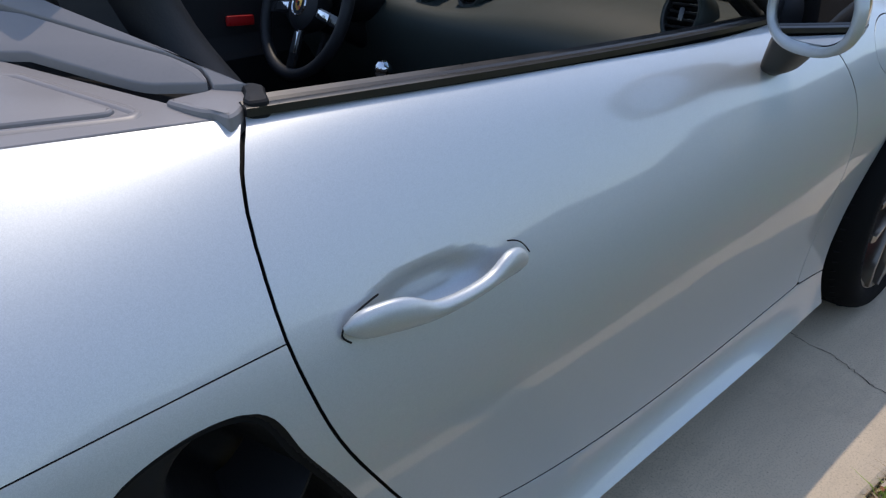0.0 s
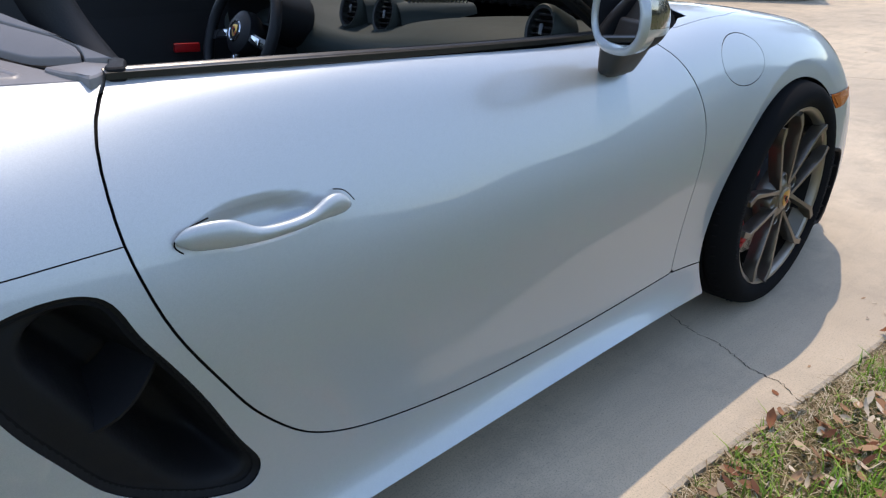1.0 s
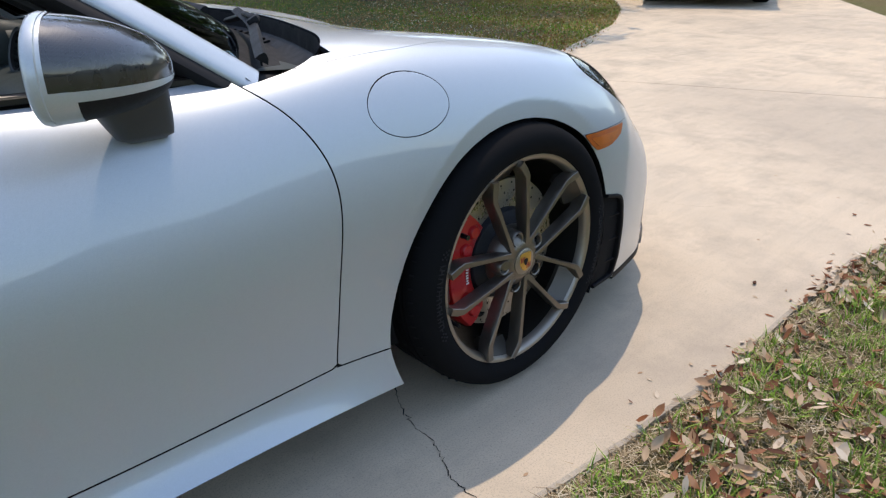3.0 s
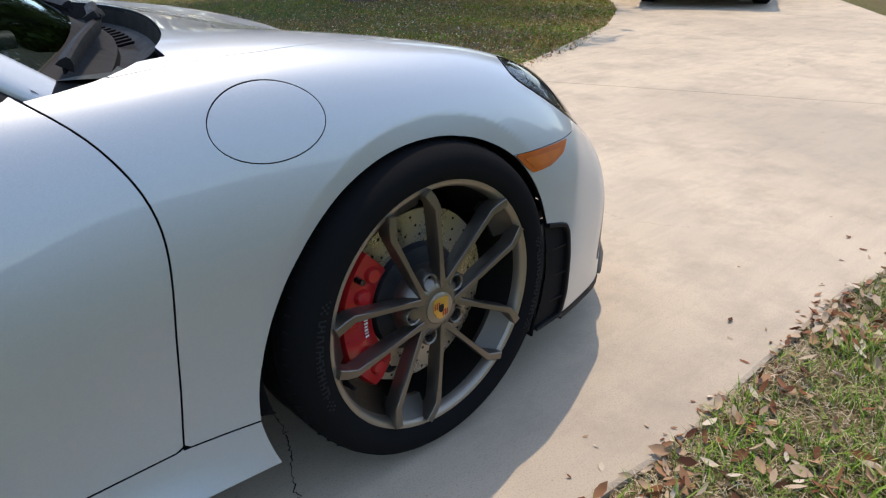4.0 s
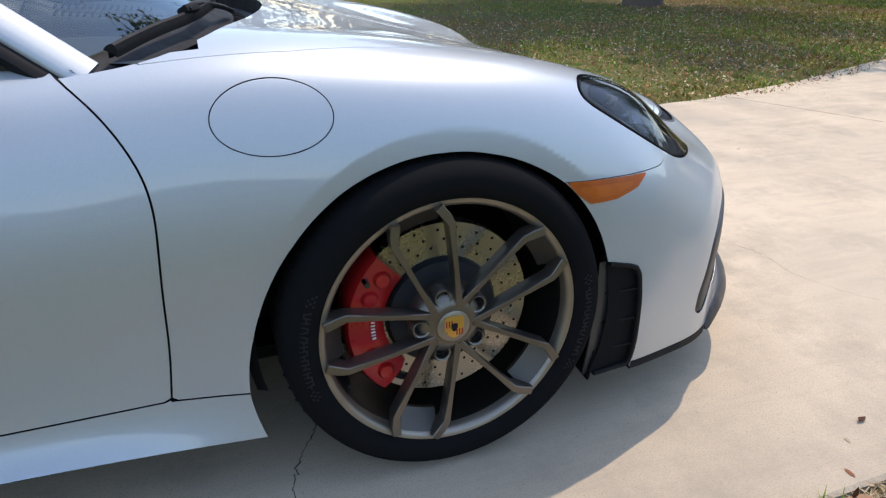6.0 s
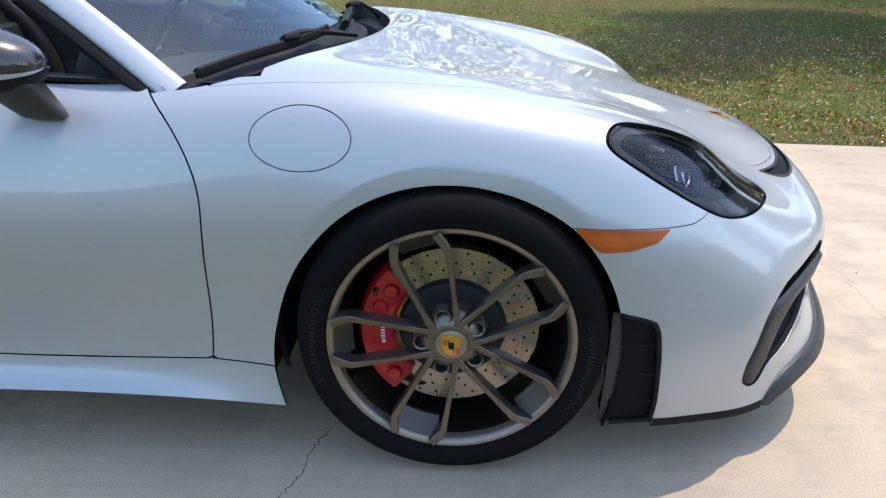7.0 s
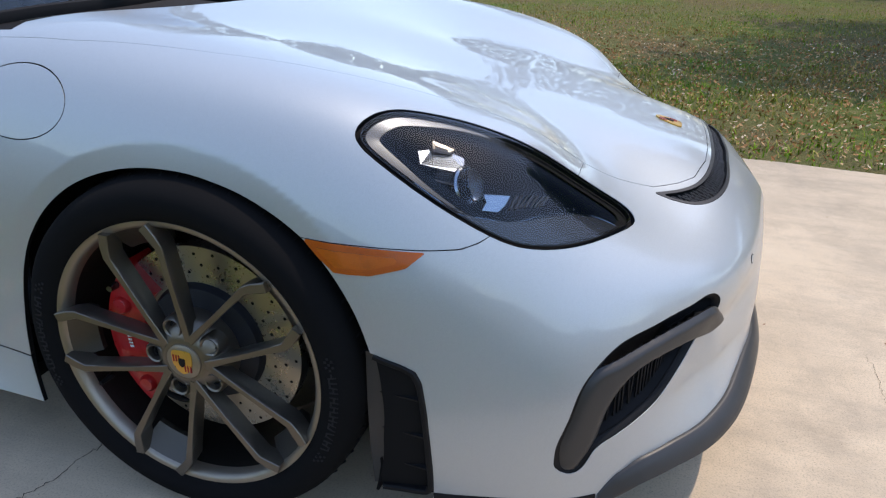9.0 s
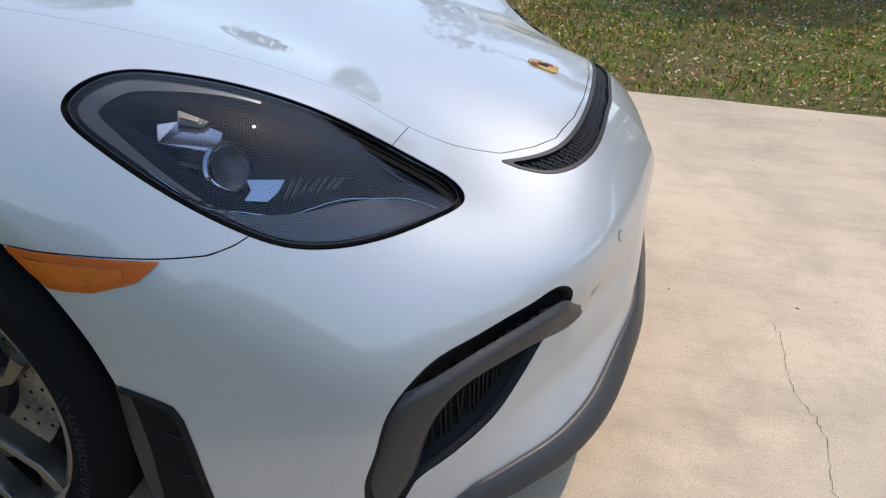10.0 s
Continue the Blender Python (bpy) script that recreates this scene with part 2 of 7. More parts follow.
# each feature line: its x at the three last stations, then y and z at all stations
LINES = {
    "bottom": ([0.840, 0.982, 1.012],
               [-0.62, -0.87, -0.90, -0.878, -0.872, -0.871, -0.870, -0.850, -0.845, -0.842, -0.828, -0.653, -0.35, 0],
               [0.26, 0.21, 0.19, 0.187, 0.185, 0.183, 0.178, 0.142, 0.12, 0.12, 0.12, 0.12, 0.12, 0.12]),
    "sill": ([0.849, 1.004, 1.021],
             [-0.66, -0.88, -0.90, -0.850, -0.840, -0.837, -0.838, -0.843, -0.86, -0.856, -0.846, -0.640, -0.333, 0],
             [0.34, 0.30, 0.27, 0.26, 0.255, 0.25, 0.25, 0.25, 0.25, 0.25, 0.25, 0.25, 0.25, 0.25]),
    "waist": ([0.852, 0.993, 1.028],
              [-0.68, -0.88, -0.91, -0.862, -0.850, -0.850, -0.852, -0.850, -0.868, -0.860, -0.846, -0.624, -0.31, 0],
              [0.50, 0.48, 0.46, 0.46, 0.45, 0.45, 0.45, 0.45, 0.45, 0.44, 0.43, 0.42, 0.42, 0.42]),
    "crease": ([0.797, 0.927, 0.962],
               [-0.66, -0.86, -0.905, -0.88, -0.862, -0.858, -0.856, -0.858, -0.868, -0.855, -0.805, -0.558, -0.29, 0],
               [0.66, 0.68, 0.68, 0.66, 0.65, 0.64, 0.635, 0.63, 0.635, 0.615, 0.595, 0.528, 0.534, 0.536]),
    "shoulder": ([0.710, 0.826, 0.851],
                 [-0.58, -0.77, -0.82, -0.81, -0.80, -0.80, -0.80, -0.80, -0.79, -0.765, -0.70, -0.50, -0.25, 0],
                 [0.78, 0.82, 0.82, 0.81, 0.80, 0.785, 0.780, 0.796, 0.795, 0.765, 0.70, 0.588, 0.600, 0.604]),
    "crown": ([0.60, 0.69, 0.72],
              [-0.50, -0.65, -0.68, -0.665, -0.703, -0.735, -0.72, -0.70, -0.66, -0.62, -0.57, -0.41, -0.21, 0],
              [0.82, 0.90, 0.925, 0.90, 0.885, 0.858, 0.840, 0.860, 0.840, 0.793, 0.727, 0.655, 0.648, 0.645]),
    "valley": ([0.46, 0.52, 0.54],
               [-0.40, -0.52, -0.55, -0.55, -0.55, -0.55, -0.55, -0.52, -0.46, -0.42, -0.38, -0.28, -0.14, 0],
               [0.83, 0.91, 0.93, 0.90, 0.89, 0.89, 0.886, 0.875, 0.835, 0.784, 0.741, 0.711, 0.698, 0.693]),
    "bonnet": ([0.33, 0.38, 0.40],
               [-0.20, -0.26, -0.27, -0.27, -0.27, -0.27, -0.27, -0.26, -0.23, -0.21, -0.18, -0.13, -0.07, 0],
               [0.83, 0.91, 0.93, 0.90, 0.89, 0.89, 0.892, 0.882, 0.839, 0.798, 0.768, 0.746, 0.735, 0.731]),
    "spine": ([0.20, 0.23, 0.25],
              [0] * 14,
              [0.83, 0.91, 0.93, 0.90, 0.89, 0.89, 0.895, 0.887, 0.849, 0.822, 0.801, 0.784, 0.776, 0.771]),
}
SPINE_X = {"bonnet": [-0.05, 0.13, 0.24], "spine": [-0.09, 0.04, 0.13], "valley": [0.0, 0.24, 0.38]}
ROW_V = [0.0, 0.13, 0.32, 0.53, 0.69, 0.82, 1.02, 1.27, 1.52]
V_BELT = 0.82


def net():
    rows = []
    for name, (front, ys, zs) in LINES.items():
        xs = SIDE_X[:8] + SPINE_X.get(name, SIDE_X[8:]) + front
        rows.append(np.stack([xs, ys, zs], 1))
    flip = np.array([1, -1, 1])
    rows += [rows[7] * flip, rows[6] * flip]
    return np.stack(rows)                                   # rows, stations, 3


_rows = net()
_vk = ROW_V + [1.77, 2.02]
_along = cubic(STATIONS, _rows.transpose(1, 0, 2).reshape(len(STATIONS), -1))


_t, _h = np.asarray(_vk), np.diff(_vk)
_a, _b = np.eye(len(_t)), np.zeros((len(_t), len(_t)))
for _i in range(1, len(_t) - 1):
    _a[_i, _i - 1], _a[_i, _i], _a[_i, _i + 1] = _h[_i - 1], 2 * (_h[_i - 1] + _h[_i]), _h[_i]
    _b[_i, _i + 1], _b[_i, _i - 1], _b[_i, _i] = 6 / _h[_i], 6 / _h[_i - 1], -6 / _h[_i] - 6 / _h[_i - 1]
_bend = np.linalg.solve(_a, _b)


def smooth(a, b, q):
    q = np.clip((q - a) / (b - a), 0, 1)
    return q * q * (3 - 2 * q)


def base(uv):
    """The loft itself, for an array of (s, v)."""
    lines = _along(uv[:, 0]).reshape(len(uv), len(_vk), 3)
    t, h, n = _t, _h, len(_t)
    mm = np.matmul(_bend, lines)
    v = uv[:, 1]
    i = np.clip(np.searchsorted(t, v) - 1, 0, n - 2)
    r = np.arange(len(v))
    d, w = (v - t[i])[:, None], h[i][:, None]
    y0, y1, m0, m1 = lines[r, i], lines[r, i + 1], mm[r, i], mm[r, i + 1]
    return y0 + d * ((y1 - y0) / w - w * (2 * m0 + m1) / 6) + d ** 2 * m0 / 2 + d ** 3 * (m1 - m0) / (6 * w)


def raw_normal(uv, e=0.004):
    du, dv = np.array([e, 0]), np.array([0, e])
    n = np.cross(base(uv + du) - base(uv - du), base(uv + dv) - base(uv - dv))
    return n / (np.linalg.norm(n, axis=1, keepdims=True) + 1e-12)


def relief(p, uv):
    """Pressed shapes in the panels, metres outwards."""
    x, y, z, v = p[:, 0], p[:, 1], p[:, 2], uv[:, 1]
    side = 1 - smooth(0.74, 0.86, v)
    r = np.hypot(x, (z - 0.335))
    tall = smooth(0.42, 0.62, z) * side
    out = -0.010 * np.clip(1 - (r - 0.340) / 0.046, 0, 1.2) * tall * (np.abs(x) < 0.5)      # chamfered lip of the wheel arch
    cx, cz, tilt = -1.632, 0.714, -0.05                                                  # pocket behind the door handle
    a = ((x - cx) * math.cos(tilt) + (z - cz) * math.sin(tilt)) / 0.100
    c = (-(x - cx) * math.sin(tilt) + (z - cz) * math.cos(tilt)) / 0.029
    out = out - 0.015 * (1 - smooth(0.35, 1.0, np.hypot(a, c))) * (v < 0.8)
    out = out + 0.016 * np.exp(-((x - 0.68) / 0.10) ** 2) * (1 - smooth(0.34, 0.58, z)) * (v < 0.75)     # full corner of the bumper
    ramp_z = smooth(0.165, 0.285, z) * (1 - smooth(0.36, 0.50, z))                        # the bumper falls back to its intakes
    out = out - (0.002 + 0.045 * smooth(-0.75, -0.54, y) * (1 - 0.75 * smooth(-0.46, -0.22, y))) * ramp_z * smooth(0.62, 0.74, x) * (v < 0.6)
    return out


def surface(uv):
    p = base(uv)
    h = relief(p, uv)
    k = np.abs(h) > 1e-6
    if k.any():
        p[k] += raw_normal(uv[k]) * h[k][:, None]
    return p


def surface_normal(uv, e=0.003):
    du, dv = np.array([e, 0]), np.array([0, e])
    n = np.cross(surface(uv + du) - surface(uv - du), surface(uv + dv) - surface(uv - dv))
    return n / (np.linalg.norm(n, axis=1, keepdims=True) + 1e-12)
# ---- end of body surface ----

# ---- body panels, cut from the loft along their seams ----
def inside(poly, q):
    """Signed distance of points q (n, 2) to a closed polygon, positive inside."""
    poly = np.asarray(poly, float)
    a, b = poly, np.roll(poly, -1, 0)
    best, odd = np.full(len(q), 1e9), np.zeros(len(q), bool)
    for (x0, y0), (x1, y1) in zip(a, b):
        dx, dy = x1 - x0, y1 - y0
        t = np.clip(((q[:, 0] - x0) * dx + (q[:, 1] - y0) * dy) / (dx * dx + dy * dy + 1e-12), 0, 1)
        best = np.minimum(best, np.hypot(q[:, 0] - x0 - t * dx, q[:, 1] - y0 - t * dy))
        cross = ((y0 > q[:, 1]) != (y1 > q[:, 1]))
        xi = x0 + (q[:, 1] - y0) * dx / (dy if abs(dy) > 1e-9 else 1e-9)
        odd ^= cross & (q[:, 0] < xi)
    return np.where(odd, best, -best)


def ring(points, n=90):
    """A smooth closed outline through a few points."""
    p = [np.asarray(v, float) for v in points]
    k = len(p)
    q = np.array([p[i % k] for i in range(-3, k + 4)])
    d = np.r_[0, np.cumsum(np.linalg.norm(np.diff(q, axis=0), axis=1))]
    return cubic(d, q)(np.linspace(d[3], d[3 + k], n, endpoint=False))


def clip(mesh, fun):
    """The part of a (uv, faces) mesh where fun(point, uv) > 0."""
    uv, faces = mesh
    val = fun(surface(uv), uv)
    cut = {}
    for q in faces:
        for a, b in zip(q, q[1:] + q[:1]):
            if (val[a] > 0) != (val[b] > 0):
                cut[(min(a, b), max(a, b))] = 0
    keys = np.array(list(cut), int).reshape(-1, 2)
    lo, hi = np.zeros(len(keys)), np.ones(len(keys))
    if len(keys):
        up = val[keys[:, 0]] > 0
        for _ in range(7):
            mid = (lo + hi) / 2
            w = uv[keys[:, 0]] + (uv[keys[:, 1]] - uv[keys[:, 0]]) * mid[:, None]
            same = (fun(surface(w), w) > 0) == up
            lo, hi = np.where(same, mid, lo), np.where(same, hi, mid)
        mid = ((lo + hi) / 2)[:, None]
        extra = uv[keys[:, 0]] + (uv[keys[:, 1]] - uv[keys[:, 0]]) * mid
        for i, key in enumerate(map(tuple, keys)):
            cut[key] = len(uv) + i
        uv = np.vstack([uv, extra])
    out = []
    for q in faces:
        s = [val[a] > 0 for a in q]
        if all(s):
            out.append(q)
        elif any(s):
            new_q = []
            for i, a in enumerate(q):
                b = q[(i + 1) % len(q)]
                if s[i]:
                    new_q.append(a)
                if s[i] != s[(i + 1) % len(q)]:
                    new_q.append(cut[(min(a, b), max(a, b))])
            if len(new_q) > 2:
                out.append(tuple(new_q))
    used = sorted({i for q in out for i in q})
    to = {a: i for i, a in enumerate(used)}
    return uv[used], [tuple(to[i] for i in q) for q in out]


def shell(mesh, mat, name, offset=0.0, lip=0.010, sides=(1,)):
    """A panel of sheet metal: the skin with its true normals, and its edges turned inwards."""
    uv, faces = mesh
    p, n = surface(uv), surface_normal(uv)
    p = p + n * offset
    verts, out, normals, inner_faces = [], [], [], set()
    for sgn in sides:
        f = np.array([1, sgn, 1])
        k = len(verts)
        verts += list(p * f)
        normals += list(n * f)
        ff = [tuple(k + i for i in (q if sgn > 0 else q[::-1])) for q in faces]
        out += ff
        if lip:
            seen = {}
            for q in ff:
                for a, b in zip(q, q[1:] + q[:1]):
                    seen[(a, b)] = 1
            for a, b in list(seen):
                if (b, a) not in seen and not (len(sides) > 1 and abs(verts[a][1]) < 1e-5 and abs(verts[b][1]) < 1e-5):
                    j = len(verts)
                    va, vb, na, nb = verts[a], verts[b], normals[a], normals[b]
                    e = np.cross(vb - va, na)
                    e = e / (np.linalg.norm(e) + 1e-9)
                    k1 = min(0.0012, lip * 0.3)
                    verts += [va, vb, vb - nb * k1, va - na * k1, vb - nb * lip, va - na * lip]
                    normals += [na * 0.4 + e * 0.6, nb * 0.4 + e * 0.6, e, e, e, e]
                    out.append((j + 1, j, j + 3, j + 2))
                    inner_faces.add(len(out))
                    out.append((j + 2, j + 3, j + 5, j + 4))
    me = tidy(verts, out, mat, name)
    # deep edge faces are black instead of paint, to put shade into the gaps
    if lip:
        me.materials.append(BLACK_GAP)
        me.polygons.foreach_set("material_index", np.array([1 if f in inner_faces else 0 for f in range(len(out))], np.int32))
    me.shade_smooth()
    loops = np.zeros(len(me.loops), np.int32)
    me.loops.foreach_get("vertex_index", loops)
    nn = np.asarray(normals)
    nn = nn / (np.linalg.norm(nn, axis=1, keepdims=True) + 1e-9)
    me.normals_split_custom_set([tuple(v) for v in nn[loops]])
    return me


GAP = 0.0019
_s = np.r_[np.arange(-3.42, -1.782, 0.013), np.arange(-1.777, -1.457, 0.005), np.linspace(-1.455, 0.55, 168), np.linspace(0.555, 1.42, 130)]
_v = np.r_[np.linspace(0, 0.50, 58), np.linspace(0.50, 0.72, 34)[1:], np.linspace(0.72, 0.82, 9)[1:], np.linspace(0.82, 1.52, 46)[1:]]
_ss, _vv = np.meshgrid(_s, _v, indexing="ij")
_nv = len(_v)
GRID = (np.stack([_ss.ravel(), _vv.ravel()], 1),
        [(i * _nv + j, (i + 1) * _nv + j, (i + 1) * _nv + j + 1, i * _nv + j + 1) for i in range(len(_s) - 1) for j in range(_nv - 1)])

_rear = [(-1.7469, 0.8853), (-1.782, 0.848), (-1.8025, 0.78), (-1.8035, 0.7285), (-1.796, 0.685), (-1.782, 0.635), (-1.757, 0.578), (-1.722, 0.514), (-1.683, 0.447), (-1.642, 0.395), (-1.60, 0.354), (-1.52, 0.313), (-1.423, 0.289), (-1.25, 0.266), (-1.046, 0.2558), (-0.80, 0.2555), (-0.540, 0.2592)]
_front = [(-0.529, 0.264), (-0.5185, 0.36), (-0.5124, 0.4728), (-0.506, 0.57), (-0.5052, 0.642), (-0.515, 0.69), (-0.5368, 0.738), (-0.575, 0.79), (-0.634, 0.843), (-0.66, 0.87)]


def drawn(points, n):
    p = np.asarray(points, float)
    d = np.r_[0, np.cumsum(np.linalg.norm(np.diff(p, axis=0), axis=1))]
    return [tuple(q) for q in cubic(d, p)(np.linspace(0, d[-1], n))]


DOOR = [(-1.735, 0.91)] + drawn(_rear, 70) + drawn(_front, 36) + [(-0.70, 0.95), (-1.3, 1.0), (-1.72, 0.97)]
REAR = [(float(q[0]), float(q[1])) for q in spline3([(-0.228, 0.12, 0), (-0.222, 0.0, 0), (-0.228, -0.12, 0), (-0.247, -0.24, 0), (-0.295, -0.42, 0), (-0.343, -0.56, 0), (-0.392, -0.662, 0), (-0.450, -0.713, 0), (-0.515, -0.737, 0)], 40)]
HOOD = [(-0.228, 0.6)] + REAR + [(-0.25, -0.728), (0.0, -0.685), (0.2, -0.63), (0.35, -0.58), (0.5, -0.53), (0.632, -0.4535),
        (0.681, -0.433), (0.751, -0.394), (0.80, -0.340), (0.83, -0.2946), (0.853, -0.20), (0.862, -0.09), (0.863, 0.0), (0.863, 0.6)]
LAMP = ring([(0.302, 0.120), (0.310, 0.170), (0.335, 0.205), (0.379, 0.222), (0.43, 0.230), (0.4854, 0.230), (0.5844, 0.216), (0.6648, 0.192), (0.708, 0.168), (0.722, 0.142), (0.703, 0.092),
             (0.663, 0.040), (0.597, -0.009), (0.55, -0.020), (0.5118, -0.013), (0.4337, 0.0198), (0.3423, 0.0766)], 120)
LID = (-0.301, 0.757, 0.1005)
MARKER = [(0.236, 0.598), (0.4335, 0.5925), (0.405, 0.567), (0.351, 0.551), (0.291, 0.5475), (0.262, 0.570)]
SCOOP = ring([(-1.8555, 0.691), (-1.888, 0.699), (-1.945, 0.696), (-1.980, 0.680), (-1.988, 0.657), (-1.982, 0.627), (-1.955, 0.557), (-1.917, 0.482), (-1.884, 0.424), (-1.812, 0.358), (-1.771, 0.331), (-1.731, 0.313), (-1.69, 0.311), (-1.677, 0.330), (-1.6926, 0.38), (-1.74, 0.485), (-1.796, 0.594), (-1.8175, 0.636), (-1.84, 0.681)], 110)
INTAKE = ring([(-0.550, 0.457), (-0.597, 0.456), (-0.636, 0.452), (-0.679, 0.445), (-0.709, 0.440), (-0.733, 0.433), (-0.762, 0.410), (-0.784, 0.374), (-0.795, 0.309), (-0.800, 0.248), (-0.799, 0.225), (-0.794, 0.201), (-0.783, 0.190),
               (-0.772, 0.206), (-0.760, 0.240), (-0.737, 0.254), (-0.702, 0.270), (-0.667, 0.287), (-0.630, 0.320), (-0.572, 0.369), (-0.535, 0.405), (-0.532, 0.440)], 110)
BLADE = ring([(-0.796, 0.210), (-0.799, 0.235), (-0.795, 0.309), (-0.782, 0.372), (-0.768, 0.391), (-0.749, 0.398), (-0.717, 0.408), (-0.647, 0.423), (-0.580, 0.431), (-0.548, 0.430), (-0.510, 0.402), (-0.484, 0.378), (-0.497, 0.369),
              (-0.579, 0.376), (-0.667, 0.379), (-0.717, 0.365), (-0.738, 0.342), (-0.752, 0.303), (-0.761, 0.244), (-0.772, 0.206), (-0.781, 0.190), (-0.791, 0.193)], 110)
_in = spline3([(0.752, -0.413, 0), (0.783, -0.382, 0), (0.829, -0.324, 0), (0.860, -0.2234, 0), (0.870, -0.11, 0), (0.872, 0.0, 0), (0.870, 0.11, 0)], 40)
_out = spline3([(0.9126, 0.0664, 0), (0.9155, 0.0, 0), (0.9126, -0.0664, 0), (0.906, -0.203, 0), (0.886, -0.304, 0), (0.856, -0.362, 0), (0.824, -0.392, 0), (0.786, -0.408, 0)], 40)
GRILLE = [(float(q[0]), float(q[1])) for q in np.vstack([_in, _out])]
VENT = [(0.330, 0.418), (0.357, 0.412), (0.404, 0.402), (0.424, 0.394), (0.435, 0.374), (0.443, 0.320), (0.449, 0.250), (0.452, 0.190), (0.4525, 0.142), (0.448, 0.110), (0.330, 0.10)]


def lip_line(s):
    """Where the painted bumper ends at the top of the black lip."""
    return np.interp(s, [0.683, 0.70, 0.738, 0.80, 0.872, 0.968, 1.118, 1.25, 1.42], [0.012, 0.042, 0.066, 0.076, 0.080, 0.092, 0.118, 0.132, 0.136])


def above_lip(p, uv):
    return np.where(uv[:, 0] > 0.683, uv[:, 1] - lip_line(uv[:, 0]) + 0.022, 1.0)


def lamp_plane(p):
    return np.stack([p[:, 0], p[:, 2] + 0.8 * p[:, 1]], 1)


def xz(p):
    return p[:, [0, 2]]


def xy(p):
    return p[:, :2]


def wheel_arch(p, uv, cx=0.0, r=0.343):
    x, z = p[:, 0] - cx, p[:, 2] - 0.335
    a = np.degrees(np.arctan2(z, x)) % 360
    rr = np.interp(a, [0, 16, 47, 60, 76, 92, 109, 124, 145, 159, 168, 176, 194, 225, 270, 315, 345, 360], [0.362, 0.355, 0.352, 0.346, 0.342, 0.343, 0.348, 0.353, 0.356, 0.362, 0.368, 0.376, 0.404, 0.43, 0.43, 0.43, 0.375, 0.362]) + r - 0.343
    return np.where(uv[:, 1] < 0.75, np.hypot(x, z) - rr, 1.0)


def seam_bumper(p, uv):
    """Positive in front of and below the seam between fender and bumper."""
    top = np.interp(p[:, 0], [0.2, 0.43, 0.48, 0.505, 0.52, 0.60, 0.72], [0.597, 0.5945, 0.5955, 0.603, 0.612, 0.60, 0.58])
    low = top - p[:, 2]
    front = p[:, 0] - 0.62
    ahead = np.minimum(np.maximum(low, front), p[:, 0] - 0.05)
    return np.where((p[:, 0] > 0.62) & (uv[:, 1] > 0.5), np.maximum(ahead, 0.01), ahead)


SIDE = clip(clip(GRID, lambda p, uv: np.minimum(wheel_arch(p, uv), wheel_arch(p, uv, -2.484, 0.356))),
            lambda p, uv: np.where((p[:, 0] < -0.40) & (uv[:, 1] > 0.7), V_BELT - uv[:, 1], 0.05))

car = thing("sports_car", "silver open two-seat sports car parked on the driveway", "car")


_df = np.array(drawn(_front, 36))


def door_front(z):
    return np.interp(z, np.r_[0.10, _df[:, 1], 0.90], np.r_[-0.532, _df[:, 0], -0.71])


def fender_zone(p, uv):
    sill_seam = np.interp(p[:, 0], [-0.6, -0.529, -0.45, -0.39, -0.3], [0.2595, 0.2595, 0.252, 0.245, 0.235])
    return np.where(p[:, 0] > -0.2, 0.3, np.minimum(p[:, 0] - door_front(p[:, 2]), p[:, 2] - sill_seam))


COWL = [(-0.228, 0.6)] + REAR + [(-0.57, -0.745), (-0.655, -0.752), (-0.9, -0.70), (-0.9, 0.6)]


def out_of(poly, plane, gap=GAP, rule=None):
    def fun(p, uv):
        d = -inside(poly, plane(p)) - gap
        return d if rule is None else np.where(rule(p, uv), d, 1.0)
    return fun


def within(poly, plane, gap=GAP, rule=None):
    def fun(p, uv):
        d = inside(poly, plane(p)) - gap
        return d if rule is None else np.where(rule(p, uv), d, -1.0)
    return fun


top_rule = lambda p, uv: uv[:, 1] > 0.55
lid_shape = [(LID[0] + LID[2] * math.cos(a), LID[1] + LID[2] * 0.585 * math.sin(a)) for a in np.linspace(0, math.tau, 73)[:-1]]
lid_rule = lambda p, uv: uv[:, 1] < 0.85
lamp_rule = lambda p, uv: (p[:, 0] > 0.25) & (uv[:, 1] > 0.35)
nose_rule = lambda p, uv: p[:, 0] > 0.55
yz = lambda p: p[:, 1:]

zone = clip(SIDE, lambda p, uv: fender_zone(p, uv) - GAP)
THIN = 0.0009
fender = clip(zone, lambda p, uv: -seam_bumper(p, uv) - THIN)
for rule in (out_of(HOOD, xy, 0.0008, top_rule), out_of(COWL, xy, 0.0, top_rule), out_of(LAMP, lamp_plane, 0.0035, lamp_rule), out_of(lid_shape, xz, 0.0010, lid_rule)):
    fender = clip(fender, rule)
bumper = clip(clip(zone, lambda p, uv: seam_bumper(p, uv) - THIN), above_lip)
for rule in (out_of(HOOD, xy, 0.0008, top_rule), out_of(LAMP, lamp_plane, 0.0035, lamp_rule), out_of(GRILLE, xy, 0.001, lambda p, uv: uv[:, 1] > 0.5), out_of(INTAKE, yz, 0.0, nose_rule), out_of(VENT, xz, 0.0, lambda p, uv: p[:, 0] < 0.6)):
    bumper = clip(bumper, rule)
hood = clip(zone, within(HOOD, xy, 0.0008, top_rule))
lid = clip(zone, within(lid_shape, xz, 0.0010, lid_rule))
side_panel = clip(SIDE, lambda p, uv: -fender_zone(p, uv) - GAP)
side_panel = clip(clip(side_panel, out_of(DOOR, xz, GAP, lambda p, uv: p[:, 0] > -2.2)), out_of(SCOOP, xz, 0.0))
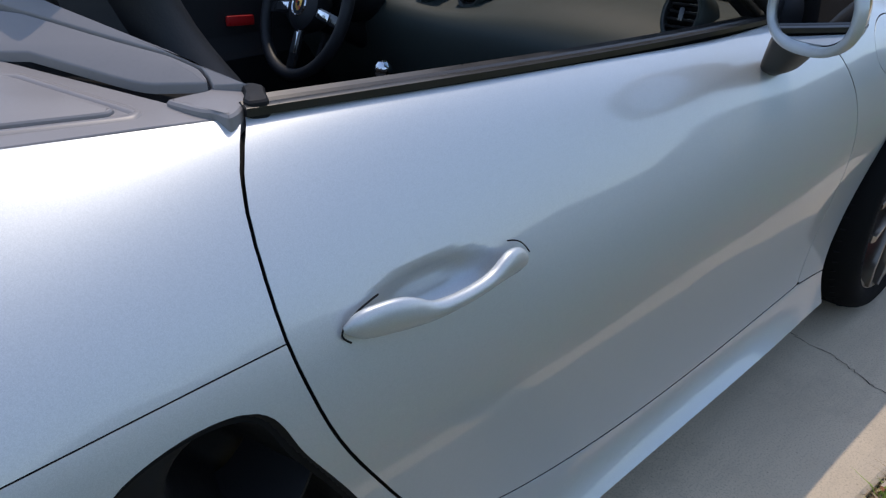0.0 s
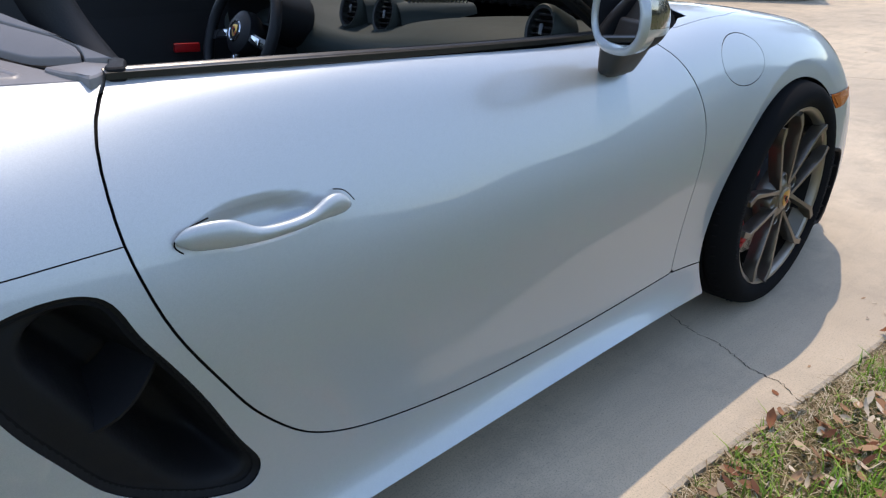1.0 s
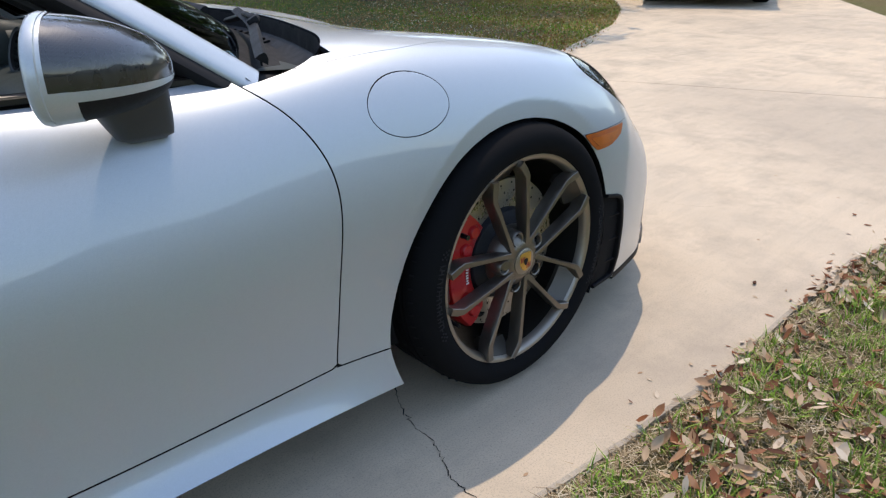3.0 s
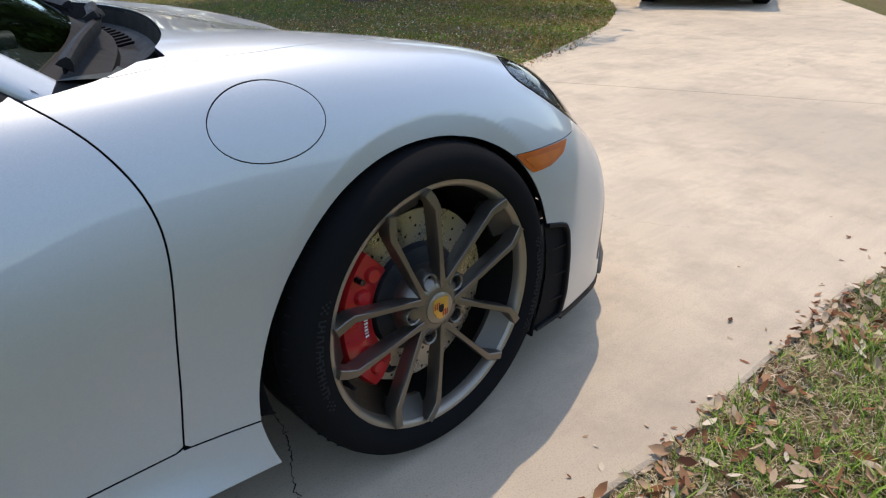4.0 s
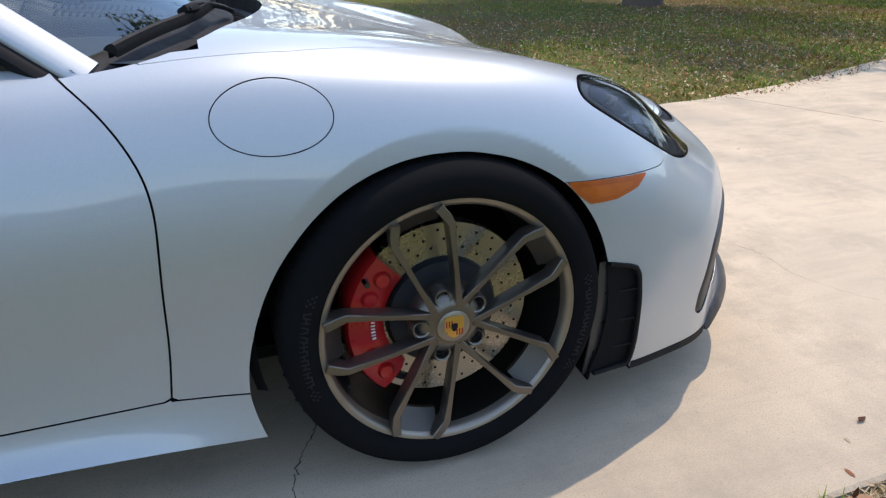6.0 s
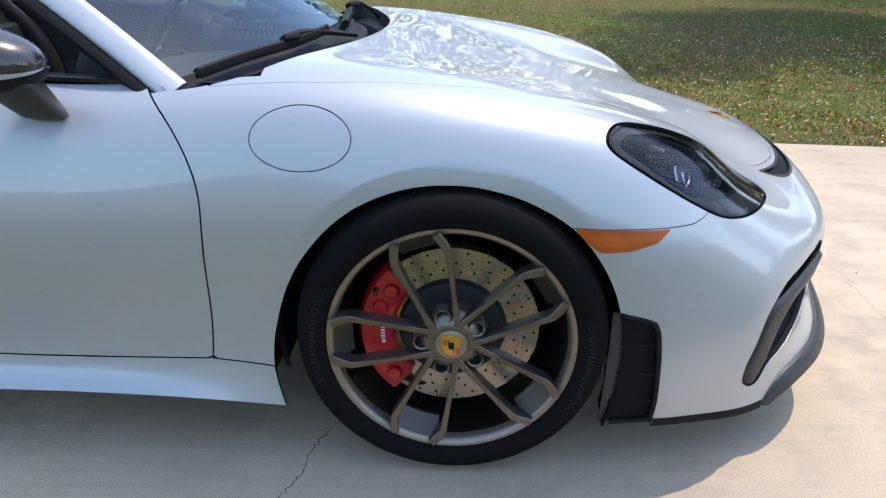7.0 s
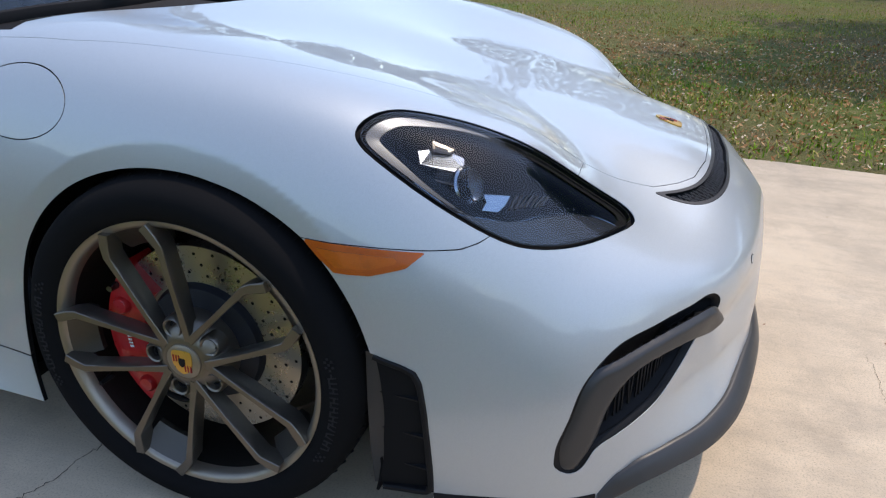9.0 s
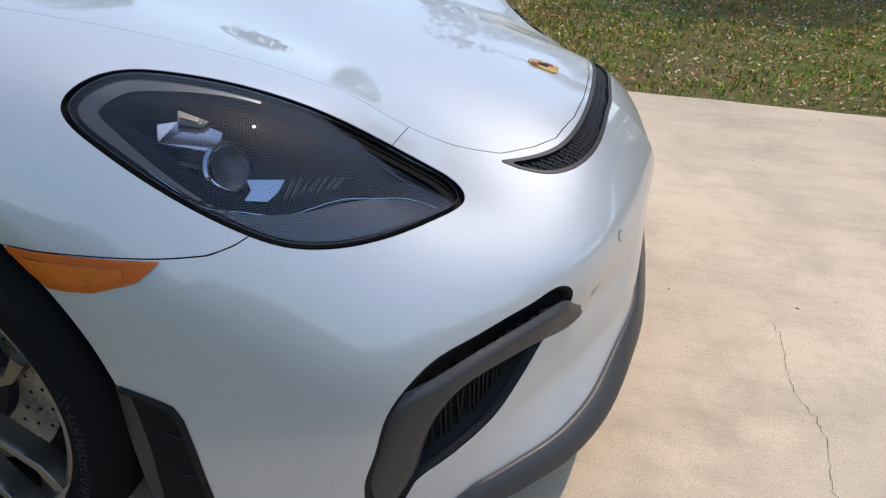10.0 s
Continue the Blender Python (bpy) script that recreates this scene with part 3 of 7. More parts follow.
quarter_line = lambda p, uv: p[:, 2] - (0.7285 + 0.02 * (-1.8 - p[:, 0]))
quarter = clip(side_panel, lambda p, uv: np.minimum(quarter_line(p, uv), -1.80 - p[:, 0] + 0.15) - 0.0008)
lower = clip(side_panel, lambda p, uv: -np.minimum(quarter_line(p, uv), -1.80 - p[:, 0] + 0.15) - 0.0008)
door = clip(SIDE, within(DOOR, xz, GAP, lambda p, uv: p[:, 0] < -0.4))

BOTH = (1, -1)
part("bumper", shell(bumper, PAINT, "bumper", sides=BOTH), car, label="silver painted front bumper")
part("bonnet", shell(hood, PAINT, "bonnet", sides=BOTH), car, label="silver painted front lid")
# a black copy of the skin, added behind the panels to darken their gaps
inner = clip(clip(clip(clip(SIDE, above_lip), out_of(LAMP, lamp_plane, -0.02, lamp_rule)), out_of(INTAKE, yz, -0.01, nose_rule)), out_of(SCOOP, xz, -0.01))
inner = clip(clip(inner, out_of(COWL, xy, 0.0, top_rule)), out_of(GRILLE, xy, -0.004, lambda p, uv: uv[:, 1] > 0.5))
part("inner_frame", shell(inner, BLACK_GAP, "inner_frame", -0.011, 0.0, BOTH), car, label="black backing shell added to darken the panel gaps")
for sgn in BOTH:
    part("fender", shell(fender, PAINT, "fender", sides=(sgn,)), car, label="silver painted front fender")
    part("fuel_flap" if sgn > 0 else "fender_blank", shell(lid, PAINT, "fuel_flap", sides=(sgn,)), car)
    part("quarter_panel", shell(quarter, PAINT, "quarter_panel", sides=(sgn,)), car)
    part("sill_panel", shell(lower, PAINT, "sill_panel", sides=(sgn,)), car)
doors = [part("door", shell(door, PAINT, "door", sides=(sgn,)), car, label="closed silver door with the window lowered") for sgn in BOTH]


# ---- wheels ----
def rot_y():
    """Local z of a turned piece points out of the right flank."""
    return Matrix(((1, 0, 0), (0, 0, -1), (0, 1, 0))).to_4x4()


def spoke_mesh(k, sgn):
    """One slim spoke of a pair that closes to a U at the rim; local z is outboard."""
    bm = bmesh.new()
    c = radians(35.0 + 72 * k)
    path = []
    for r, da, h in ((0.044, 35.0, -0.002), (0.075, 27.6, 0.0005), (0.12, 21.2, 0.003), (0.17, 17.2, 0.006), (0.219, 15.0, 0.009), (0.236, 12.6, 0.010), (0.256, 9.6, 0.010)):
        a = c + sgn * radians(da)
        path.append((r * math.cos(a), r * math.sin(a), h))
    path = np.array(path)
    path = np.vstack([path[0] + (path[4] - path[0]) * q for q in np.linspace(0, 1, 12)[:, None]] + [path[5], path[6]])
    prof = [(-0.0060, 0.0), (-0.0050, 0.0014), (0.0050, 0.0014), (0.0060, 0.0), (0.0055, -0.018), (0.0040, -0.036), (-0.0040, -0.036), (-0.0055, -0.018)]
    scale = [(1.25 - 0.35 * math.sin(math.pi * min(1, i / 11)) + (0.25 if i > 11 else 0), 0.75 + 0.25 * min(1, i / 5)) for i in range(14)]
    add_sweep(bm, path, prof, (0, 0, 1), scale)
    return bm


def lip_mesh():
    return add_lathe(bmesh.new(), [(0.2665, -0.012), (0.2665, -0.002), (0.2635, 0.0015), (0.257, 0.0005), (0.2525, -0.003), (0.2485, -0.010), (0.2465, -0.024), (0.254, -0.024)], 120, closed=True)


def barrel_mesh():
    return add_lathe(bmesh.new(), [(0.2470, -0.0235), (0.246, -0.06), (0.238, -0.10), (0.232, -0.16), (0.238, -0.20), (0.252, -0.215), (0.258, -0.215), (0.244, -0.19), (0.240, -0.15), (0.246, -0.10), (0.254, -0.06), (0.258, -0.0235)], 96, closed=True)


def tyre_mesh():
    prof = [(0.258, -0.005), (0.266, 0.003), (0.272, 0.008), (0.282, 0.0125), (0.298, 0.0135), (0.312, 0.009), (0.323, -0.002), (0.3295, -0.018), (0.333, -0.04)]
    for g in (-0.065, -0.098, -0.132, -0.165):
        prof += [(0.3345, g + 0.006), (0.327, g + 0.004), (0.327, g - 0.004), (0.3345, g - 0.006)]
    prof += [(0.333, -0.19), (0.3285, -0.212), (0.318, -0.225), (0.298, -0.235), (0.27, -0.228), (0.258, -0.222)]
    return add_lathe(bmesh.new(), prof, 144)


def tyre_marks(a_mid, half, name_bars):
    """Raised bars in place of the lettering on a sidewall."""
    bm = bmesh.new()
    r = np.random.default_rng(name_bars)
    for k in range(name_bars):
        a = a_mid + half * (2 * k / (name_bars - 1) - 1)
        turn_z = pose(0, 0, 0, 0, 0, math.degrees(a))
        add_box(bm, (0.015, 0.0030, 0.0010), turn_z @ pose(0.293, 0, 0.0133, 0, 4, float(r.uniform(-14, 14))))
        if r.uniform() < 0.65:
            add_box(bm, (0.0030, float(r.uniform(0.005, 0.010)), 0.0010), turn_z @ pose(0.293 + float(r.choice([-0.006, 0.0, 0.006])), 0.004, 0.0133, 0, 4, 0))
    for k in range(14):
        a = a_mid + (half + 0.05 + 0.018 * (k // 3)) * (1 if k % 2 else -1)
        add_box(bm, (0.004, 0.004, 0.0012), pose(0, 0, 0, 0, 0, math.degrees(a)) @ pose(0.287 + 0.006 * (k % 3), 0, 0.0135, 0, 4, 0))
    return bm


def sipes():
    """Cuts across the tread shoulder."""
    bm = bmesh.new()
    for k in range(66):
        a = 360 * k / 66
        add_box(bm, (0.011, 0.0035, 0.045), pose(0, 0, 0, 0, 0, a) @ pose(0.3222, 0, -0.022, 0, -24, 8))
    return bm


def shield(w, h):
    return round_outline([(-w, h), (w, h), (w * 0.98, -h * 0.15), (w * 0.55, -h * 0.75), (0, -h), (-w * 0.55, -h * 0.75), (-w * 0.98, -h * 0.15)], 3, 0.25)


def emblem(parent, m, w, h, deep=0.003):
    """A small gold shield with red stripes, drawn plainly."""
    badge = part("emblem", add_plate(bmesh.new(), shield(w, h), deep, bevel=0.0008), parent, GOLD, "gold shield emblem with red stripes", m=m)
    bm = bmesh.new()
    for sx, sy in ((-1, 1), (1, -1)):
        for k in range(3):
            add_box(bm, (w * 0.13, h * 0.55, 0.0012), pose(sx * w * (0.25 + 0.27 * k), sy * h * 0.38 - 0.06 * h, deep))
    part("stripes", bm, badge, CREST_RED)
    part("centre", add_plate(bmesh.new(), shield(w * 0.32, h * 0.36), 0.0012), badge, TRIM, m=pose(0, 0, deep))
    return badge


def build_wheel(name, at, label):
    wheel = thing(name, label, "", at)
    wheel.parent = car
    up = rot_y()
    tyre = part("tyre", tyre_mesh(), wheel, RUBBER, "black low-profile tyre", m=up)
    tagged(part("sidewall_lettering", tyre_marks(radians(178), 0.26, 17), tyre, LETTER), kind="stuff")
    tagged(part("sidewall_lettering", tyre_marks(radians(-8), 0.26, 17), tyre, LETTER), kind="stuff")
    tagged(part("tread_siping", sipes(), tyre, BLACK_GAP), kind="stuff")
    part("rim_lip", lip_mesh(), wheel, RIM_LIP, "satin bronze-grey alloy rim", m=up)
    part("rim_barrel", barrel_mesh(), wheel, BARREL_SHADED, m=up)
    for k in range(10):
        part("spoke", spoke_mesh(k // 2, 1 if k % 2 else -1), wheel, RIM, m=up)
    for k in range(5):                                   # the floors that close each pair of spokes
        c = radians(35.0 + 72 * k)
        web = add_lathe(bmesh.new(), [(0.214, -0.040), (0.232, -0.026), (0.251, -0.006), (0.252, -0.02), (0.234, -0.05), (0.216, -0.052)], 8, None, c - radians(12), c + radians(12), True)
        part("spoke_web", web, wheel, WEB_SHADED, m=up)
    hub = add_lathe(bmesh.new(), [(0.0, -0.003), (0.030, -0.003), (0.036, -0.001), (0.046, -0.003), (0.058, -0.009), (0.072, -0.022), (0.080, -0.045), (0.080, -0.06), (0.0, -0.06)], 60)
    part("hub", hub, wheel, RIM, m=up)
    cap = part("centre_cap", add_lathe(bmesh.new(), [(0.0, 0.004), (0.028, 0.0035), (0.0335, 0.001), (0.034, -0.004)], 48), wheel, RIM_LIP, "round centre cap", m=up)
    emblem(cap, pose(0, 0, 0.004), 0.0205, 0.0245, 0.0012)
    for k in range(5):
        a = radians(35.0 + 72 * k)
        m = up @ Matrix.Translation((0.0635 * math.cos(a), 0.0635 * math.sin(a), -0.012))
        seat = part("bolt_seat", add_lathe(bmesh.new(), [(0.0135, -0.012), (0.0145, 0.006), (0.0175, 0.008), (0.0205, 0.004), (0.0215, -0.02)], 28), wheel, RIM, m=m)
        part("wheel_bolt", add_lathe(bmesh.new(), [(0.0, -0.012), (0.0075, -0.012), (0.0078, -0.003), (0.0115, -0.003), (0.0125, -0.008), (0.013, -0.02)], 12), seat, TRIM)
    part("valve", add_lathe(bmesh.new(), [(0.0, 0.032), (0.004, 0.032), (0.0045, 0.012), (0.006, 0.010), (0.006, 0.0)], 12), wheel, TRIM,
         m=up @ pose(0.232 * math.cos(radians(206)), 0.232 * math.sin(radians(206)), -0.045))
    return wheel


def brake(at):
    set_ = thing("brake", "drilled steel brake disc with a red caliper", "", at)
    set_.parent = car
    up = rot_y()
    rotor = part("brake_disc", add_lathe(bmesh.new(), [(0.118, -0.075), (0.189, -0.075), (0.190, -0.077), (0.190, -0.105), (0.118, -0.105)], 110, closed=True), set_, STEEL, "cross-drilled steel disc", m=up)
    bm = bmesh.new()
    for k in range(26):
        for j in range(3):
            a, r = math.tau * (k + 0.33 * j + 0.12 * (k % 2)) / 26, 0.135 + 0.020 * j + 0.004 * (k % 2)
            add_lathe(bm, [(0.0, 0.0), (0.0032, 0.0)], 8, pose(r * math.cos(a), r * math.sin(a), -0.0744))
    tagged(part("disc_drilling", bm, rotor, BLACK_GAP), kind="stuff")
    part("disc_bell", add_lathe(bmesh.new(), [(0.0, -0.055), (0.085, -0.055), (0.112, -0.062), (0.119, -0.075), (0.119, -0.10)], 60), set_, DARK_STEEL, m=up)
    body = add_lathe(bmesh.new(), [(0.125, -0.060), (0.140, -0.049), (0.175, -0.046), (0.197, -0.052), (0.204, -0.065), (0.204, -0.12), (0.125, -0.12)], 22, None, radians(133), radians(229), True)
    bmesh.ops.bevel(body, geom=[e for e in body.edges if e.calc_face_angle(0) > 0.6], offset=0.004, segments=2, affect="EDGES")
    cal = part("caliper", body, set_, RED, "red multi-piston brake caliper", m=up)
    for a, r in ((142, 0.163), (158, 0.166), (203, 0.166), (219, 0.163)):
        part("piston_boss", add_lathe(bmesh.new(), [(0.0, 0.010), (0.013, 0.009), (0.017, 0.004), (0.0185, -0.006)], 20, pose(0, 0, 0, 0, 0, a) @ pose(r, 0, -0.047)), cal, RED)
    bm = bmesh.new()
    for k in range(7):                                                                    # a strip of plain bars for the maker's lettering
        add_box(bm, (0.0085, 0.0030 if k % 2 else 0.0042, 0.001), pose(0, 0, 0, 0, 0, 173 + 2.7 * k) @ pose(0.150, 0, -0.0455))
    part("lettering_bars", bm, cal, WHITE)
    part("bleed_nipple", add_lathe(bmesh.new(), [(0.0, 0.02), (0.006, 0.02), (0.007, 0.0)], 12, pose(0, 0, 0, 0, 0, 148) @ pose(0.190, 0, -0.05)), cal, GLOSS)
    part("hose", add_sweep(bmesh.new(), spline3([(-0.13, -0.10, -0.05), (-0.06, -0.15, -0.08), (0.0, -0.10, -0.11)], 14), disc(0.006)), set_, TRIM, m=up)
    return set_


Y_WHEEL = -0.8755
front_wheel = build_wheel("front_wheel", (0, Y_WHEEL, 0.335), "bronze-grey alloy wheel with five paired spokes")
brake((0, Y_WHEEL, 0.335))
w = copy_thing(front_wheel, pose(-2.484, Y_WHEEL - 0.012, 0.335)); w.name = "rear_wheel"
for x in (0, -2.484):
    w = copy_thing(front_wheel, pose(x, -Y_WHEEL, 0.335, 0, 0, 180)); w.name = "front_wheel" if x == 0 else "rear_wheel"
for x in (0.0, -2.484):
    for sgn in (1, -1):
        liner = add_lathe(bmesh.new(), [(0.372, -0.012), (0.392, -0.03), (0.392, -0.30), (0.0, -0.31)], 48, rot_y(), radians(-20), radians(196))
        part("arch_liner", liner, car, BLACK_GAP, m=pose(x, -0.834 * sgn, 0.335, 0, 0, 0 if sgn > 0 else 180))


# ---- ground ----
def concrete_material():
    m = material("concrete", (0.42, 0.36, 0.29), 0.85, spec=0.3)
    n, l, b = nodes_of(m)
    wide, mid, fine = noise_node(n, l, 0.9, 6, 0.6), noise_node(n, l, 5, 6, 0.65), noise_node(n, l, 220, 3, 0.7)
    c = ramp(n, l, wide, [(0.3, (0.47, 0.385, 0.28)), (0.52, (0.65, 0.52, 0.365)), (0.75, (0.73, 0.595, 0.42))])
    c = mixc(n, l, ramp(n, l, mid, [(0.35, (0.0,) * 3), (0.7, (0.45,) * 3)]), c, (0.75, 0.615, 0.45))
    c = mixc(n, l, ramp(n, l, fine, [(0.35, (0.5,) * 3), (0.5, (0.0,) * 3)]), c, (0.27, 0.24, 0.20))
    stain = noise_node(n, l, 2.3, 8, 0.75)
    c = mixc(n, l, ramp(n, l, stain, [(0.48, (0.0,) * 3), (0.68, (0.55,) * 3)]), c, (0.30, 0.25, 0.19))
    turn = n.new("ShaderNodeMapping")                      # broom strokes across the drive
    turn.inputs["Rotation"].default_value, turn.inputs["Scale"].default_value = (0, 0, 0.40), (1.0, 7.0, 1.0)
    l.new(n.new("ShaderNodeNewGeometry").outputs["Position"], turn.inputs["Vector"])
    stroke = noise_node(n, l, 2.2, 6, 0.7, turn.outputs[0])
    c = mixc(n, l, ramp(n, l, stroke, [(0.48, (0.0,) * 3), (0.70, (0.26,) * 3)]), c, (0.33, 0.28, 0.22))
    c = mixc(n, l, ramp(n, l, stroke, [(0.28, (0.28,) * 3), (0.42, (0.0,) * 3)]), c, (0.70, 0.60, 0.46))
    blot = noise_node(n, l, 0.45, 4, 0.55)
    c = mixc(n, l, ramp(n, l, blot, [(0.50, (0.0,) * 3), (0.64, (0.55,) * 3)]), c, (0.34, 0.285, 0.22))
    pits = n.new("ShaderNodeTexVoronoi")
    pits.inputs["Scale"].default_value = 38
    l.new(n.new("ShaderNodeNewGeometry").outputs["Position"], pits.inputs["Vector"])
    c = mixc(n, l, ramp(n, l, pits.outputs["Distance"], [(0.045, (0.55,) * 3), (0.085, (0.0,) * 3)]), c, (0.20, 0.165, 0.125))
    l.new(c, b.inputs["Base Color"])
    bump(n, l, mixc(n, l, 0.5, mid, fine), 0.35, 0.004, b.inputs["Normal"])
    return m


def soil_material():
    m = material("lawn_soil", (0.10, 0.11, 0.035), 0.95, spec=0.1)
    n, l, b = nodes_of(m)
    wide, mid, fine = noise_node(n, l, 0.45, 5, 0.6), noise_node(n, l, 6, 6, 0.7), noise_node(n, l, 60, 4, 0.75)
    g = ramp(n, l, mid, [(0.3, (0.042, 0.072, 0.015)), (0.5, (0.105, 0.145, 0.032)), (0.72, (0.24, 0.20, 0.09))])
    d = ramp(n, l, fine, [(0.3, (0.055, 0.046, 0.023)), (0.55, (0.175, 0.140, 0.066)), (0.75, (0.34, 0.25, 0.15))])
    c = mixc(n, l, ramp(n, l, wide, [(0.40, (0.10,) * 3), (0.58, (0.95,) * 3)]), g, d)
    l.new(c, b.inputs["Base Color"])
    bump(n, l, mixc(n, l, 0.6, mid, fine), 0.8, 0.03, b.inputs["Normal"])
    return m


CONCRETE, SOIL = concrete_material(), soil_material()
# the lawn sheet lies below the slabs; the driveway is a thick slab on it
ground = tagged(new("ground", tidy([(-900, -900, -0.02), (900, -900, -0.02), (900, 900, -0.02), (-900, 900, -0.02)], [(0, 1, 2, 3)], SOIL, "ground")), "lawn with patchy grass reaching to the horizon", "ground", kind="structure")
EDGE_NEAR = [(-14.0, -1.0), (-6, -1.05), (-2.5, -1.08), (-0.94, -1.125), (-0.54, -1.150), (-0.3, -1.190), (0.0, -1.214), (0.28, -1.238), (0.6, -1.225), (0.8, -1.235), (1.25, -1.215), (1.55, -1.268), (1.9, -1.25), (3.2, -1.15), (5.0, -0.75), (7.0, -0.1), (9.2, 1.0), (11.4, 2.4), (16, 5.5), (26, 12)]
EDGE_FAR = [(-14.0, 2.35), (-6, 2.25), (-1.0, 2.18), (1.0, 2.10), (2.1, 2.02), (3.0, 1.98), (3.6, 2.04), (4.6, 2.33), (6.6, 3.32), (8.2, 4.3), (9.1, 5.0), (12.0, 7.6), (22, 17)]
near = np.asarray(EDGE_NEAR); far = np.asarray(EDGE_FAR)
driveway = thing("driveway", "weathered beige concrete driveway with cracks and stains", "driveway", kind="structure")


def slab(x0, x1, name="slab"):
    """One bay of the driveway between two joints."""
    xs = np.linspace(x0 + 0.005, x1 - 0.005, 90)
    bm = bmesh.new()
    rows = []
    for x in xs:
        k = (x - x0) / (x1 - x0)
        ya = np.interp(x, near[:, 0], near[:, 1]) + 0.02 * noise.noise((x * 3, 1, 0)) + 0.008 * noise.noise((x * 17, 2, 0))
        yb = np.interp(x, far[:, 0], far[:, 1]) + 0.015 * noise.noise((x * 3, 5, 0))
        rows.append([bm.verts.new((x, ya, -0.12)), bm.verts.new((x, ya, -0.006)), bm.verts.new((x, ya + 0.01, 0.0)), bm.verts.new((x, yb - 0.01, 0.0)), bm.verts.new((x, yb, -0.006)), bm.verts.new((x, yb, -0.12))])
    for p, q in zip(rows, rows[1:]):
        for j in range(5):
            bm.faces.new((p[j], p[j + 1], q[j + 1], q[j]))
    for r in (rows[0], rows[-1]):
        bm.faces.new(r)
    for w in bm.verts:                                   # the joint ahead of the car runs askew
        w.co.x += -0.43 * (w.co.y - 0.65) * math.exp(-((w.co.x - 3.75) / 1.6) ** 2)
    return part(name, bm, driveway, CONCRETE, smooth_angle=20)


JOINTS = [-14.0, -9.5, -4.6, 3.75, 9.0, 14.0, 22.0]
for a, b in zip(JOINTS, JOINTS[1:]):
    slab(a, b)


# ---- outer fittings of the car ----
def panel_loft(rows, closed=False):
    """A skin over rows of points with equal counts."""
    bm = bmesh.new()
    v = [[bm.verts.new(tuple(map(float, p))) for p in r] for r in rows]
    for a, b in zip(v, v[1:]):
        for j in range(len(a) - (0 if closed else 1)):
            k = (j + 1) % len(a)
            bm.faces.new((a[j], a[k], b[k], b[j]))
    return bm


def thick_skin(bm, t):
    """Gives a skin thickness, inwards of its normals."""
    bmesh.ops.recalc_face_normals(bm, faces=bm.faces)
    bmesh.ops.solidify(bm, geom=list(bm.faces), thickness=t)
    return bm


def patch_grid(s0, s1, v0, v1, step=0.006):
    ns, nv = int((s1 - s0) / step) + 2, int((v1 - v0) / step) + 2
    a, b = np.meshgrid(np.linspace(s0, s1, ns), np.linspace(v0, v1, nv), indexing="ij")
    return np.stack([a.ravel(), b.ravel()], 1), [(i * nv + j, (i + 1) * nv + j, (i + 1) * nv + j + 1, i * nv + j + 1) for i in range(ns - 1) for j in range(nv - 1)]


def sunk(mesh, depth, mat, name, sgn=1):
    """A patch pressed inwards by depth(points) along the surface's normal."""
    uv, faces = mesh
    p, n = surface(uv), surface_normal(uv)
    q = (p - n * depth(p)[:, None]) * np.array([1, sgn, 1])
    me = tidy(q, faces if sgn > 0 else [t[::-1] for t in faces], mat, name)
    me.shade_smooth()
    return me


def on_skin(points2, plane, s_range, v_range, lift=0.0, step=0.008):
    """Places on the skin whose projection is nearest to the given plane points."""
    uv, _ = patch_grid(*s_range, *v_range, step)
    p, n = surface(uv), surface_normal(uv)
    q = plane(p)
    k = [int(np.argmin(((q - np.asarray(c)) ** 2).sum(1))) for c in points2]
    return [p[i] + n[i] * lift for i in k], [n[i] for i in k]


right_door, left_door = doors
